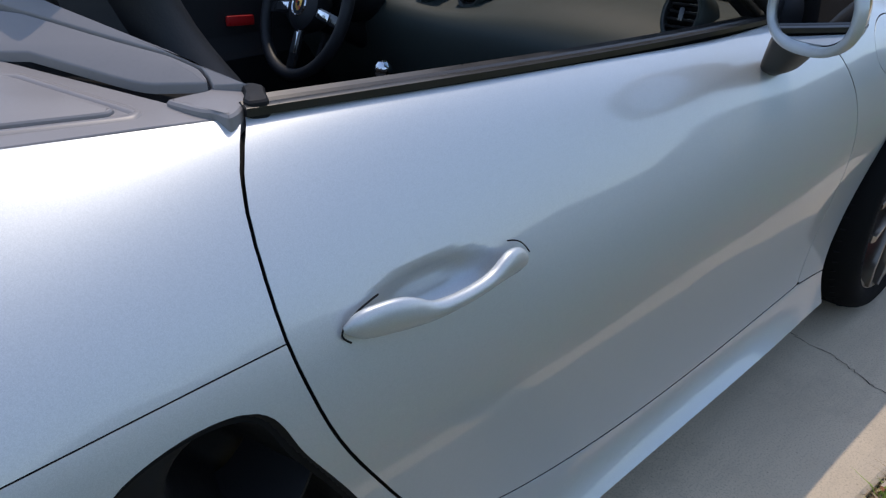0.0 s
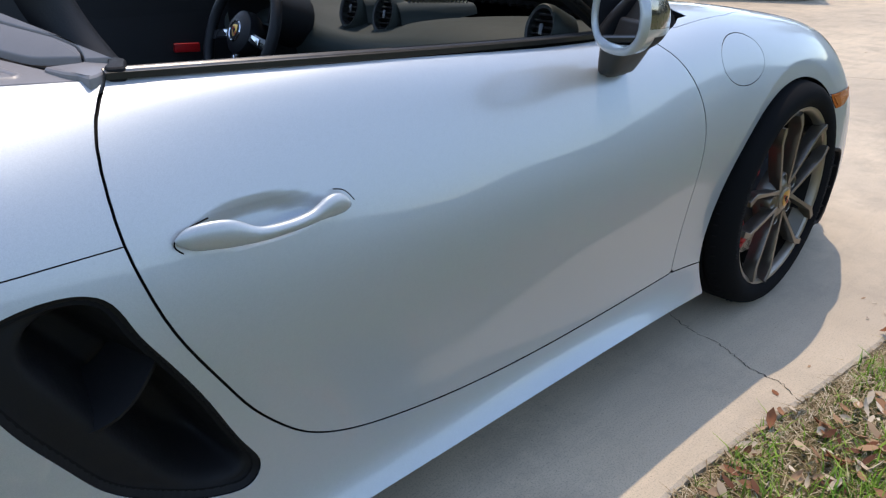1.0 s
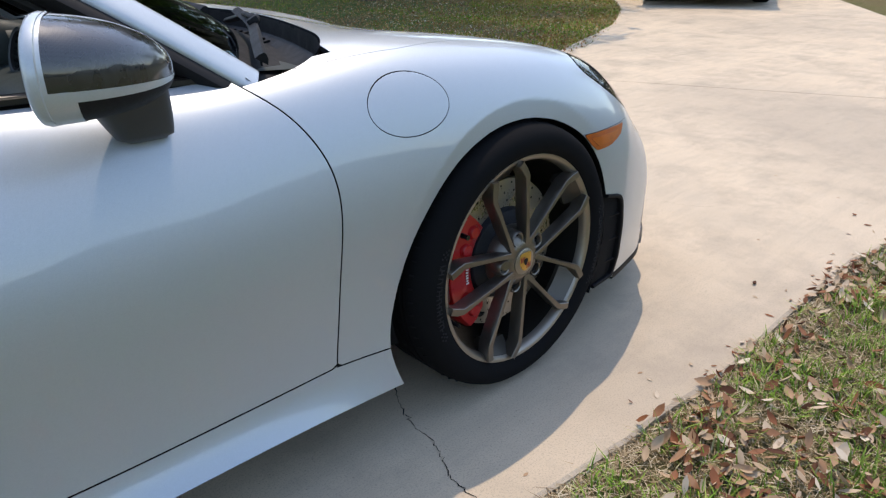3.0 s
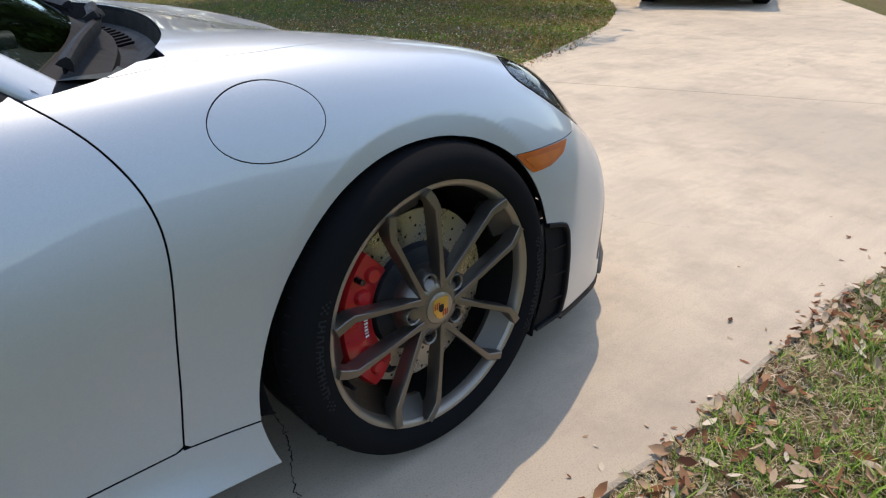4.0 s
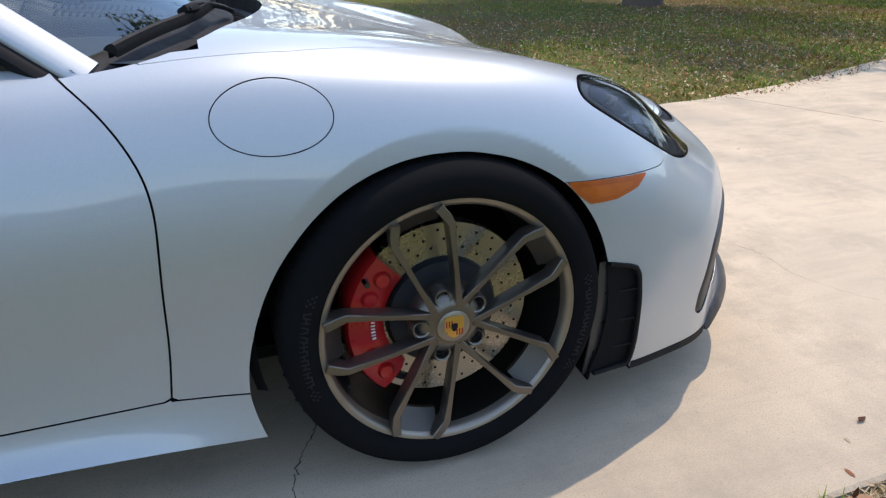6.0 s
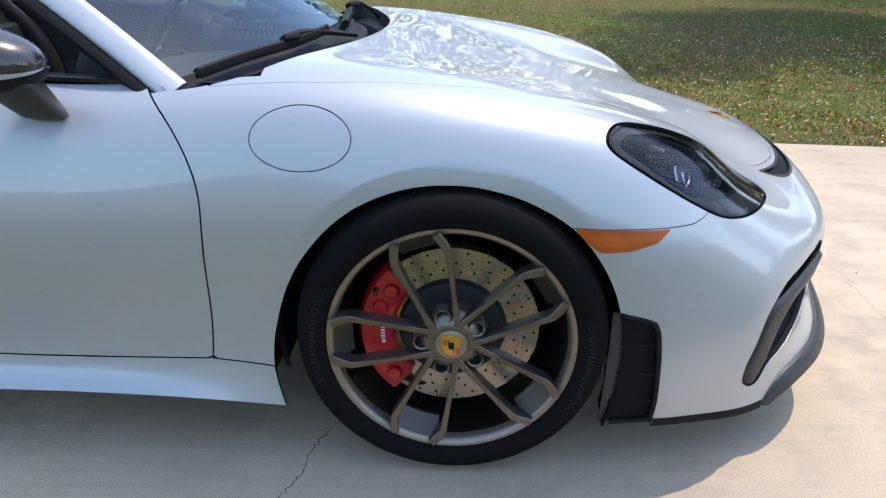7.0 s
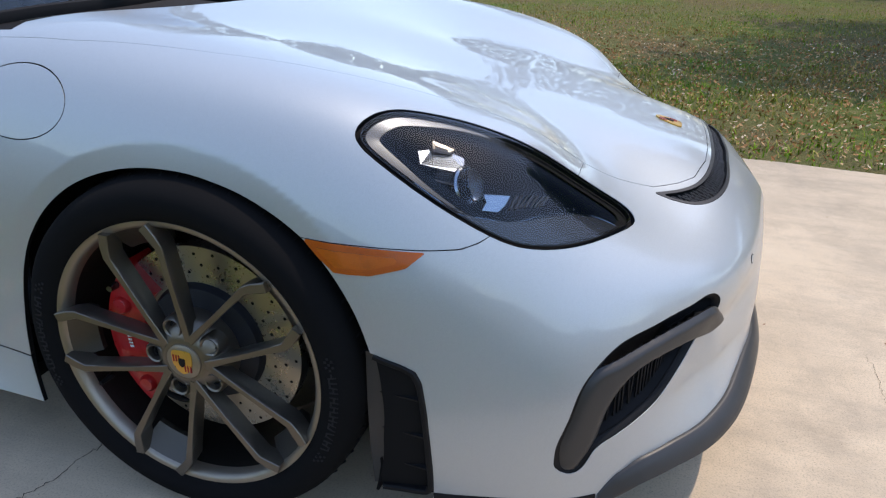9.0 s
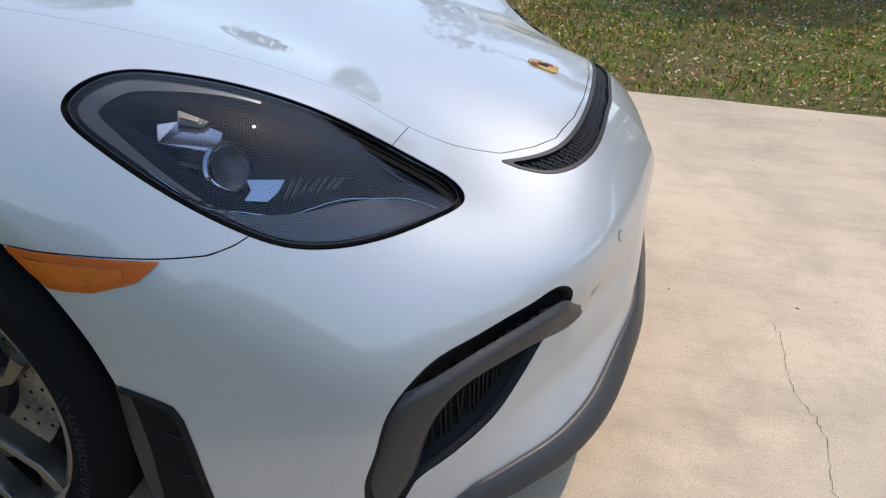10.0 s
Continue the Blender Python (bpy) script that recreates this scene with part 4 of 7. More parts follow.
# door handles
for sgn, d in ((1, right_door), (-1, left_door)):
    n = 64
    t = np.linspace(0, 1, n)
    xs = -1.748 + 0.2475 * t
    top = np.array(drawn([(-1.748, 0.716), (-1.738, 0.726), (-1.714, 0.731), (-1.690, 0.7285), (-1.672, 0.7200), (-1.655, 0.7110), (-1.625, 0.7060), (-1.585, 0.7065), (-1.562, 0.7110), (-1.546, 0.7180), (-1.532, 0.7215), (-1.516, 0.7150), (-1.5005, 0.6985)], 160))
    top = np.interp(xs, top[:, 0], top[:, 1])
    low = np.array(drawn([(-1.748, 0.708), (-1.738, 0.7015), (-1.709, 0.6950), (-1.669, 0.6900), (-1.624, 0.6890), (-1.584, 0.6900), (-1.556, 0.6910), (-1.528, 0.6895), (-1.511, 0.6900), (-1.5005, 0.6940)], 120))
    low = np.interp(xs, low[:, 0], low[:, 1])
    half = (top - low) / 2
    path = np.stack([xs, (-0.848 - 0.017 * np.sin(math.pi * t) ** 0.6), (top + low) / 2 + 0.006], 1)
    thick = np.interp(t, [0, 0.05, 0.25, 0.4, 0.75, 0.95, 1.0], [0.003, 0.008, 0.0095, 0.0075, 0.0075, 0.009, 0.003])
    bm = bmesh.new()
    add_sweep(bm, path * np.array([1, sgn, 1]), [(-0.7, -0.85), (0.10, -1.0), (0.50, -0.86), (0.80, -0.55), (0.96, -0.22), (1.0, 0.05), (0.93, 0.35), (0.72, 0.66), (0.40, 0.90), (0.0, 1.0), (-0.7, 0.85)], (0, 0, 1), [(float(a), float(b)) for a, b in zip(thick, half)])
    handle = part("handle", bm, d, PAINT, "silver painted pull handle", 60)
    seam = [(-1.742, -0.849, 0.702), (-1.751, -0.8485, 0.715), (-1.740, -0.8465, 0.725), (-1.720, -0.843, 0.7315), (-1.702, -0.840, 0.734)]
    part("handle_gasket", add_sweep(bmesh.new(), spline3(np.array(seam) * [1, sgn, 1], 16), disc(0.0011, 6)), d, BLACK_GAP)
    seam = [(-1.520, -0.838, 0.726), (-1.507, -0.842, 0.723), (-1.492, -0.8475, 0.706)]
    part("handle_gasket", add_sweep(bmesh.new(), spline3(np.array(seam) * [1, sgn, 1], 12), disc(0.0009, 6)), d, BLACK_GAP)
    # weather strips along the window opening
    belt = spline3(np.array([(-1.745, -0.700, 0.8915), (-1.45, -0.722, 0.8795), (-1.2, -0.726, 0.8670), (-0.9, -0.722, 0.8535), (-0.655, -0.712, 0.8435)]) * [1, sgn, 1], 40)
    strip = [(-0.010, -0.006), (0.010, -0.006), (0.010, 0.002), (0.004, 0.0045), (0.0, 0.0035), (-0.004, 0.006), (-0.010, 0.003)]
    part("belt_strip", add_sweep(bmesh.new(), belt, strip), d, BELT, "satin black window strip")
    part("inner_strip", add_sweep(bmesh.new(), belt + np.array([0, 0.031 * sgn, -0.003]), [(-0.008, -0.02), (0.008, -0.02), (0.008, 0.003), (0, 0.006), (-0.008, 0.003)]), d, BELT)
    part("window_slot", add_sweep(bmesh.new(), belt + np.array([0, 0.016 * sgn, -0.012]), [(-0.010, -0.01), (0.010, -0.01), (0.010, 0.002), (-0.010, 0.002)]), d, BLACK_GAP)
    inner = bmesh.new()
    for z0, z1, y0, y1 in ((0.885, 0.80, 0.655, 0.648), (0.80, 0.66, 0.648, 0.618), (0.66, 0.60, 0.618, 0.585), (0.60, 0.42, 0.585, 0.62), (0.42, 0.20, 0.62, 0.64)):
        q = [inner.verts.new(c) for c in ((-1.74, -y0 * sgn, z0), (-0.66, -(y0 + 0.02) * sgn, z0 - 0.05 * (z0 > 0.84)), (-0.62, -(y1 + 0.02) * sgn, z1), (-1.74, -y1 * sgn, z1))]
        inner.faces.new(q)
    part("door_card", inner, d, LEATHER, "black leather inner door panel")


# door mirrors
def egg(t, th, grow=0.0):
    """A point on the mirror housing: t from the glass to the tip, th round it."""
    k = math.sqrt(max(0.0, 1 - t ** 2.2))
    c, s = math.cos(th), math.sin(th)
    w, h = (0.099 if c > 0 else 0.080) * k + grow, (0.070 if s > 0 else 0.062) * k ** 0.9 + grow
    e = 0.86
    mid = Vector((-0.936, -0.876, 0.911)).lerp(Vector((-0.768, -0.832, 0.891)), t)
    out = Vector((-0.453, -0.891, 0)).lerp(Vector((0, -1, 0)), t)
    return mid + out * (math.copysign(abs(c) ** e, c) * w) + Vector((0, 0, math.copysign(abs(s) ** e, s) * h))


def egg_band(a0, a1, t0=0.0, t1=1.0, grow=0.0, n=36, m=18):
    bm = bmesh.new()
    rows = [[bm.verts.new(egg(t0 + (t1 - t0) * (1 - (1 - j / m) ** 1.6), radians(a0 + (a1 - a0) * i / n), grow)) for j in range(m + 1)] for i in range(n + 1)]
    for p, q in zip(rows, rows[1:]):
        for j in range(m):
            bm.faces.new((p[j], p[j + 1], q[j + 1], q[j]))
    bmesh.ops.remove_doubles(bm, verts=bm.verts, dist=0.0003)
    return bm


def carbon_material():
    m = material("carbon_weave", (0.02, 0.02, 0.022), 0.28, coat=1.0, coat_rough=0.04)
    n, l, b = nodes_of(m)
    g = n.new("ShaderNodeNewGeometry")
    v = n.new("ShaderNodeMapping")
    v.inputs["Rotation"].default_value = (0.6, 0.3, 0.785)
    l.new(g.outputs["Position"], v.inputs["Vector"])
    c = n.new("ShaderNodeTexChecker")
    c.inputs["Scale"].default_value = 520
    c.inputs["Color1"].default_value, c.inputs["Color2"].default_value = (0.012, 0.012, 0.013, 1), (0.026, 0.026, 0.028, 1)
    l.new(v.outputs[0], c.inputs["Vector"])
    l.new(c.outputs["Color"], b.inputs["Base Color"])
    l.new(ramp(n, l, noise_node(n, l, 40, 3), [(0.3, (0.2,) * 3), (0.7, (0.38,) * 3)]), b.inputs["Roughness"])
    return m


CARBON = carbon_material()


def mirror(parent, sgn):
    unit = part("mirror_cap", egg_band(-7, 187, 0.05), parent, CARBON, "dark carbon-weave mirror cap")
    part("mirror_strip", egg_band(-19, -7, 0.05, grow=0.0010, n=6), unit, PAINT, "silver strip")
    part("mirror_strip", egg_band(187, 199, 0.05, grow=0.0010, n=6), unit, PAINT, "silver strip")
    part("mirror_under", egg_band(199, 341, 0.20), unit, TRIM, "black lower insert")
    part("mirror_band", egg_band(199, 341, 0.05, 0.20, 0.0010, 36, 6), unit, PAINT, "silver lower edge")
    bezel = bmesh.new()
    ring_pts = [egg(0.0, math.tau * k / 64) for k in range(64)]
    mid = sum(ring_pts, Vector()) / 64
    part("mirror_band", egg_band(0, 360, 0.0, 0.055, 0.0012, 64, 4), unit, PAINT, "silver rear edge")
    path = np.array([tuple(p) for p in ring_pts])
    add_sweep(bezel, path, [(-0.0015, 0.004), (-0.0025, -0.003), (-0.001, -0.009), (0.004, -0.012), (0.010, -0.010), (0.0125, -0.003), (0.0125, 0.008)], (0.891, -0.453, 0), closed=True)
    part("mirror_bezel", bezel, unit, PAINT, "silver rim round the mirror glass", 60)
    face = Vector((-0.985, 0.02, 0.075)).normalized()                 # the glass is turned towards the driver
    g = bmesh.new()
    back = bmesh.new()
    loop = [mid + (p - mid) * 0.84 for p in ring_pts]
    way = Vector((0.967, 0.253, 0))
    slide = [p - way * (0.55 * (p - mid).dot(face) / way.dot(face)) + way * 0.012 for p in loop]
    g.faces.new([g.verts.new(p) for p in slide])
    part("mirror_glass", g, unit, MIRROR)
    back.faces.new([back.verts.new(mid + (p - mid) * 0.90 + way * 0.034) for p in ring_pts])
    part("mirror_backing", back, unit, TRIM)
    foot = bmesh.new()
    rings = []
    for t in np.linspace(0, 1, 12):
        q = 1 - (1 - t) ** 1.5
        c = Vector((-0.846, -0.848, 0.872)).lerp(Vector((-0.806, -0.795, 0.782)), q)
        a, b = 0.058 + (0.038 - 0.058) * t, 0.040 + (0.018 - 0.040) * t
        a, b = a * (1 if t < 0.9 else 0.8), b * (1 if t < 0.9 else 0.7)
        rings.append([foot.verts.new(c + Vector((math.copysign(abs(math.cos(th)) ** 0.6, math.cos(th)) * a, math.copysign(abs(math.sin(th)) ** 0.6, math.sin(th)) * b, 0))) for th in np.linspace(0, math.tau, 28, endpoint=False)])
    for p, q in zip(rings, rings[1:]):
        for j in range(28):
            foot.faces.new((p[j], p[(j + 1) % 28], q[(j + 1) % 28], q[j]))
    foot.faces.new(rings[0]); foot.faces.new(rings[-1])
    part("mirror_foot", foot, unit, SATIN, "black mirror foot", 50)
    if sgn < 0:
        for o in (unit, *unit.children_recursive):
            o.data = o.data.copy()
            o.data.transform(Matrix.Diagonal((1, -1, 1, 1)))
            o.data.flip_normals()
    return unit


mirror(right_door, 1)
mirror(left_door, -1)

# headlamps
lamp_area = clip(patch_grid(0.2, 1.0, 0.5, 0.95, 0.006), within(LAMP, lamp_plane, 0.0045, lamp_rule))
lamp_edge = lambda p: inside(LAMP, lamp_plane(p))


def headlamp(sgn):
    def flip(v):
        return np.asarray(v) * np.array([1, sgn, 1])
    border = clip(lamp_area, lambda p, uv: 0.0060 - lamp_edge(p))
    lens = clip(lamp_area, lambda p, uv: lamp_edge(p) - 0.0060)
    lamp = part("headlamp", sunk(lamp_area, lambda p: 0.0145 + 0.048 * smooth(0.035, 0.085, lamp_edge(p)), LAMP_BLACK, "headlamp", sgn), car, label="headlamp with black housing under a clear cover")
    part("lamp_border", shell(border, GLOSS, "lamp_border", -0.0005, 0.008, (sgn,)), lamp, label="black cover edge")
    cover = part("lamp_cover", shell(lens, LENS, "lamp_cover", 0.0, 0.0, (sgn,)), lamp, label="clear curved cover")
    cover.visible_shadow = False
    # satin ring that runs round the lamp, widest at its rear end
    ring_in = lambda p: 0.0140 + 0.014 * (1 - smooth(0.33, 0.46, p[:, 0])) + 0.005 * (1 - smooth(0.42, 0.54, p[:, 0]))
    band = clip(lamp_area, lambda p, uv: np.minimum(np.minimum(lamp_edge(p) - 0.0125, ring_in(p) - lamp_edge(p)), 0.560 - p[:, 0]))
    part("light_band", sunk(band, lambda p: 0.0070 + 0.20 * np.maximum(0.0, lamp_edge(p) - 0.0125), LAMP_BAND, "light_band", sgn), lamp, label="satin grey light band")

    def at(q, depth):
        (p,), (n,) = on_skin([q], lamp_plane, (0.25, 0.8), (0.5, 0.95), 0.0, 0.004)
        return Vector(flip(p - n * depth).tolist())

    def tile(name, outline, depths, mat, label="", under=None, thick=0.006):
        pts, ns = on_skin(outline, lamp_plane, (0.25, 0.8), (0.5, 0.95), 0.0, 0.004)
        pts = [Vector(flip(p - q * d).tolist()) for p, q, d in zip(pts, ns, depths)]
        fall = Vector(flip(sum(ns) / len(ns)).tolist()) * -thick
        bm = bmesh.new()
        top, low = [bm.verts.new(p) for p in pts], [bm.verts.new(p + fall) for p in pts]
        bm.faces.new(top); bm.faces.new(list(reversed(low)))
        for i in range(len(pts)):
            j = (i + 1) % len(pts)
            bm.faces.new((top[i], low[i], low[j], top[j]))
        return part(name, bm, under or lamp, mat, label, 20)

    # projector: a clear round lens in a bright ring beside a stepped chrome reflector block
    centre = at((0.480, 0.094), 0.034)
    aim = Vector((0.80, -0.40 * sgn, 0.36)).to_track_quat("Z", "Y").to_matrix().to_4x4()
    place = Matrix.Translation(centre) @ aim
    part("projector_lens", add_lathe(bmesh.new(), [(0.0, 0.024), (0.014, 0.022), (0.022, 0.016), (0.027, 0.006), (0.028, 0.0), (0.0, 0.0)], 32), lamp, LENS_SOLID, "clear projector lens", m=place)
    part("lens_ring", add_lathe(bmesh.new(), [(0.028, -0.004), (0.0325, -0.004), (0.0335, 0.004), (0.030, 0.007), (0.028, 0.004)], 40, closed=True), lamp, LAMP_CHROME, m=place)
    part("lens_back", add_lathe(bmesh.new(), [(0.0, -0.002), (0.028, -0.002), (0.032, -0.02), (0.032, -0.04)], 32), lamp, DARK_STEEL, m=place)
    tile("reflector", [(0.394, 0.142), (0.403, 0.106), (0.462, 0.107), (0.466, 0.118), (0.461, 0.150), (0.436, 0.162), (0.410, 0.158)], [0.026, 0.022, 0.020, 0.020, 0.022, 0.026, 0.028], LAMP_CHROME, "bright reflector face", thick=0.012)
    tile("reflector", [(0.404, 0.103), (0.422, 0.090), (0.460, 0.091), (0.463, 0.104)], [0.022, 0.038, 0.036, 0.020], LAMP_CHROME)
    tile("reflector", [(0.423, 0.088), (0.459, 0.088), (0.464, 0.076), (0.434, 0.073)], [0.036, 0.034, 0.018, 0.020], DARK_STEEL)
    tile("reflector", [(0.435, 0.071), (0.449, 0.072), (0.455, 0.052), (0.448, 0.058)], [0.022, 0.020, 0.040, 0.040], LAMP_CHROME)
    tile("reflector", [(0.451, 0.073), (0.467, 0.074), (0.468, 0.060), (0.463, 0.046), (0.456, 0.052)], [0.020, 0.020, 0.030, 0.040, 0.040], GROUND_TINT)
    sink = tile("heat_sink", [(0.409, 0.168), (0.444, 0.161), (0.438, 0.152), (0.412, 0.151)], [0.016, 0.017, 0.018, 0.018], RIM)
    for k in range(8):
        u = k / 8
        tile("cooling_fin", [(0.412 + 0.029 * u, 0.153), (0.414 + 0.029 * u, 0.153), (0.414 + 0.029 * u, 0.166 - 0.005 * u), (0.412 + 0.029 * u, 0.166 - 0.005 * u)], [0.0145] * 4, RIM, "", sink, 0.003)
    tile("lower_reflector", [(0.503, 0.078), (0.541, 0.092), (0.536, 0.068), (0.529, 0.050), (0.508, 0.045), (0.509, 0.060)], [0.020, 0.018, 0.022, 0.026, 0.028, 0.024], LAMP_CHROME, "bright reflector", thick=0.010)
    for k in range(7):
        u = 0.545 + 0.0075 * k
        tile("light_rib", [(u, 0.066 + 0.9 * (u - 0.545)), (u + 0.003, 0.066 + 0.9 * (u - 0.545)), (u + 0.006, 0.096 + 0.7 * (u - 0.545)), (u + 0.003, 0.096 + 0.7 * (u - 0.545))], [0.024, 0.024, 0.016, 0.016], DARK_STEEL)
    pts, nn = on_skin([(0.378, 0.083), (0.405, 0.052), (0.437, 0.0288), (0.471, 0.0170), (0.509, 0.0182), (0.54, 0.028), (0.571, 0.0456), (0.6, 0.074), (0.631, 0.1008), (0.664, 0.1162), (0.697, 0.1184)], lamp_plane, (0.2, 1.0), (0.5, 0.95), -0.0105)
    part("trim_line", add_sweep(bmesh.new(), spline3([flip(p) for p in pts], 50), disc(0.0008, 6)), lamp, LAMP_CHROME)
    low = clip(lamp_area, lambda p, uv: np.minimum(np.minimum(lamp_edge(p) - 0.011, p[:, 0] - 0.470), np.interp(p[:, 0], [0.47, 0.509, 0.54, 0.571, 0.60, 0.631, 0.664, 0.70], [0.014, 0.0155, 0.025, 0.043, 0.071, 0.098, 0.113, 0.115]) - lamp_plane(p)[:, 1]))
    part("turn_signal", sunk(low, lambda p: 0.0095 + 0.0 * p[:, 0], RIBBED, "turn_signal", sgn), lamp, label="ribbed clear turn signal")


def ribbed_material():
    m = material("ribbed_lens", (0.10, 0.105, 0.115), 0.25, coat=0.5)
    n, l, b = nodes_of(m)
    w = n.new("ShaderNodeTexWave")
    w.inputs["Scale"].default_value, w.inputs["Distortion"].default_value = 130, 0.0
    w.bands_direction = "Z"
    l.new(n.new("ShaderNodeNewGeometry").outputs["Position"], w.inputs["Vector"])
    bump(n, l, w.outputs["Fac"], 0.05, 0.0006, b.inputs["Normal"])
    l.new(ramp(n, l, w.outputs["Fac"], [(0, (0.026, 0.030, 0.038)), (1, (0.042, 0.047, 0.056))]), b.inputs["Base Color"])
    return m


RIBBED = ribbed_material()
LAMP_BAND = worn(material("lamp_band_grey", (0.060, 0.064, 0.072), 0.34, 0.7), 60, 0.1, 0.05, 0.0, 0.0001)
LAMP_CHROME = material("lamp_chrome", (0.36, 0.40, 0.46), 0.14, 1.0)
# chrome with the ground's yellow reflection put into its colour
GROUND_TINT = material("ground_tinted_chrome", (0.62, 0.55, 0.33), 0.12, 1.0)
LAMP_BLACK = material("lamp_black", (0.008, 0.012, 0.020), 1.0, spec=0.0)
LENS_SOLID = material("projector_glass", (0.9, 0.92, 0.95), 0.02)
LENS_SOLID.node_tree.nodes["Principled BSDF"].inputs["Transmission Weight"].default_value = 1.0
for sgn in BOTH:
    headlamp(sgn)

# side marker lamps
mark_area = clip(patch_grid(0.20, 0.50, 0.36, 0.60, 0.004), within(MARKER, xz, 0.001))
mark_area = clip(mark_area, lambda p, uv: wheel_arch(p, uv) - 0.001)
for sgn in BOTH:
    mk = part("side_marker", shell(mark_area, AMBER, "side_marker", 0.003, 0.006, (sgn,)), car, label="orange side marker lens")
    bar = clip(mark_area, lambda p, uv: np.minimum(inside(MARKER, xz(p)) - 0.011, 0.39 - p[:, 0]))
    part("marker_inset", shell(bar, AMBER_INSET, "marker_inset", 0.0048, 0.002, (sgn,)), mk)

# slim grille ahead of the front lid
grille_rule = lambda p, uv: uv[:, 1] > 0.5
grille_area = clip(patch_grid(0.70, 1.42, 0.5, 0.85, 0.006), within(GRILLE, xy, 0.0, grille_rule))
grille = part("nose_grille", sunk(grille_area, lambda p: 0.004 + 0.012 * smooth(0.0, 0.01, inside(GRILLE, xy(p))), BLACK_GAP, "nose_grille"), car, label="slim black mesh grille ahead of the front lid")
part("grille_half", sunk(grille_area, lambda p: 0.004 + 0.012 * smooth(0.0, 0.01, inside(GRILLE, xy(p))), BLACK_GAP, "grille_half", -1), grille)
frame_area = clip(grille_area, lambda p, uv: 0.006 - inside(GRILLE, xy(p)))
part("grille_frame", shell(frame_area, SATIN, "grille_frame", 0.0008, 0.006, BOTH), grille, label="black grille frame")
bm = bmesh.new()
gp, gn = surface(grille_area[0]), surface_normal(grille_area[0])
for sgn in BOTH:
    for slope in (1, -1):
        key = np.arctan2(gp[:, 1], gp[:, 0] + 0.1) * 1.0 + slope * 0.55 * np.hypot(gp[:, 0] + 0.1, gp[:, 1])
        for c in np.arange(key.min(), key.max(), 0.0105):
            k = np.where((np.abs(key - c) < 0.0042) & (inside(GRILLE, xy(gp)) > 0.0045))[0]
            if len(k) > 3:
                q = gp[k] - gn[k] * 0.007
                r = np.hypot(q[:, 0] + 0.1, q[:, 1])
                a, b = q[r.argmin()], q[r.argmax()]
                if np.linalg.norm(a - b) > 0.01:
                    add_sweep(bm, np.array([a, b]) * [1, sgn, 1], disc(0.0011, 4), caps=False)
tagged(part("grille_mesh", bm, grille, SATIN, "fine black wire mesh"), kind="stuff")

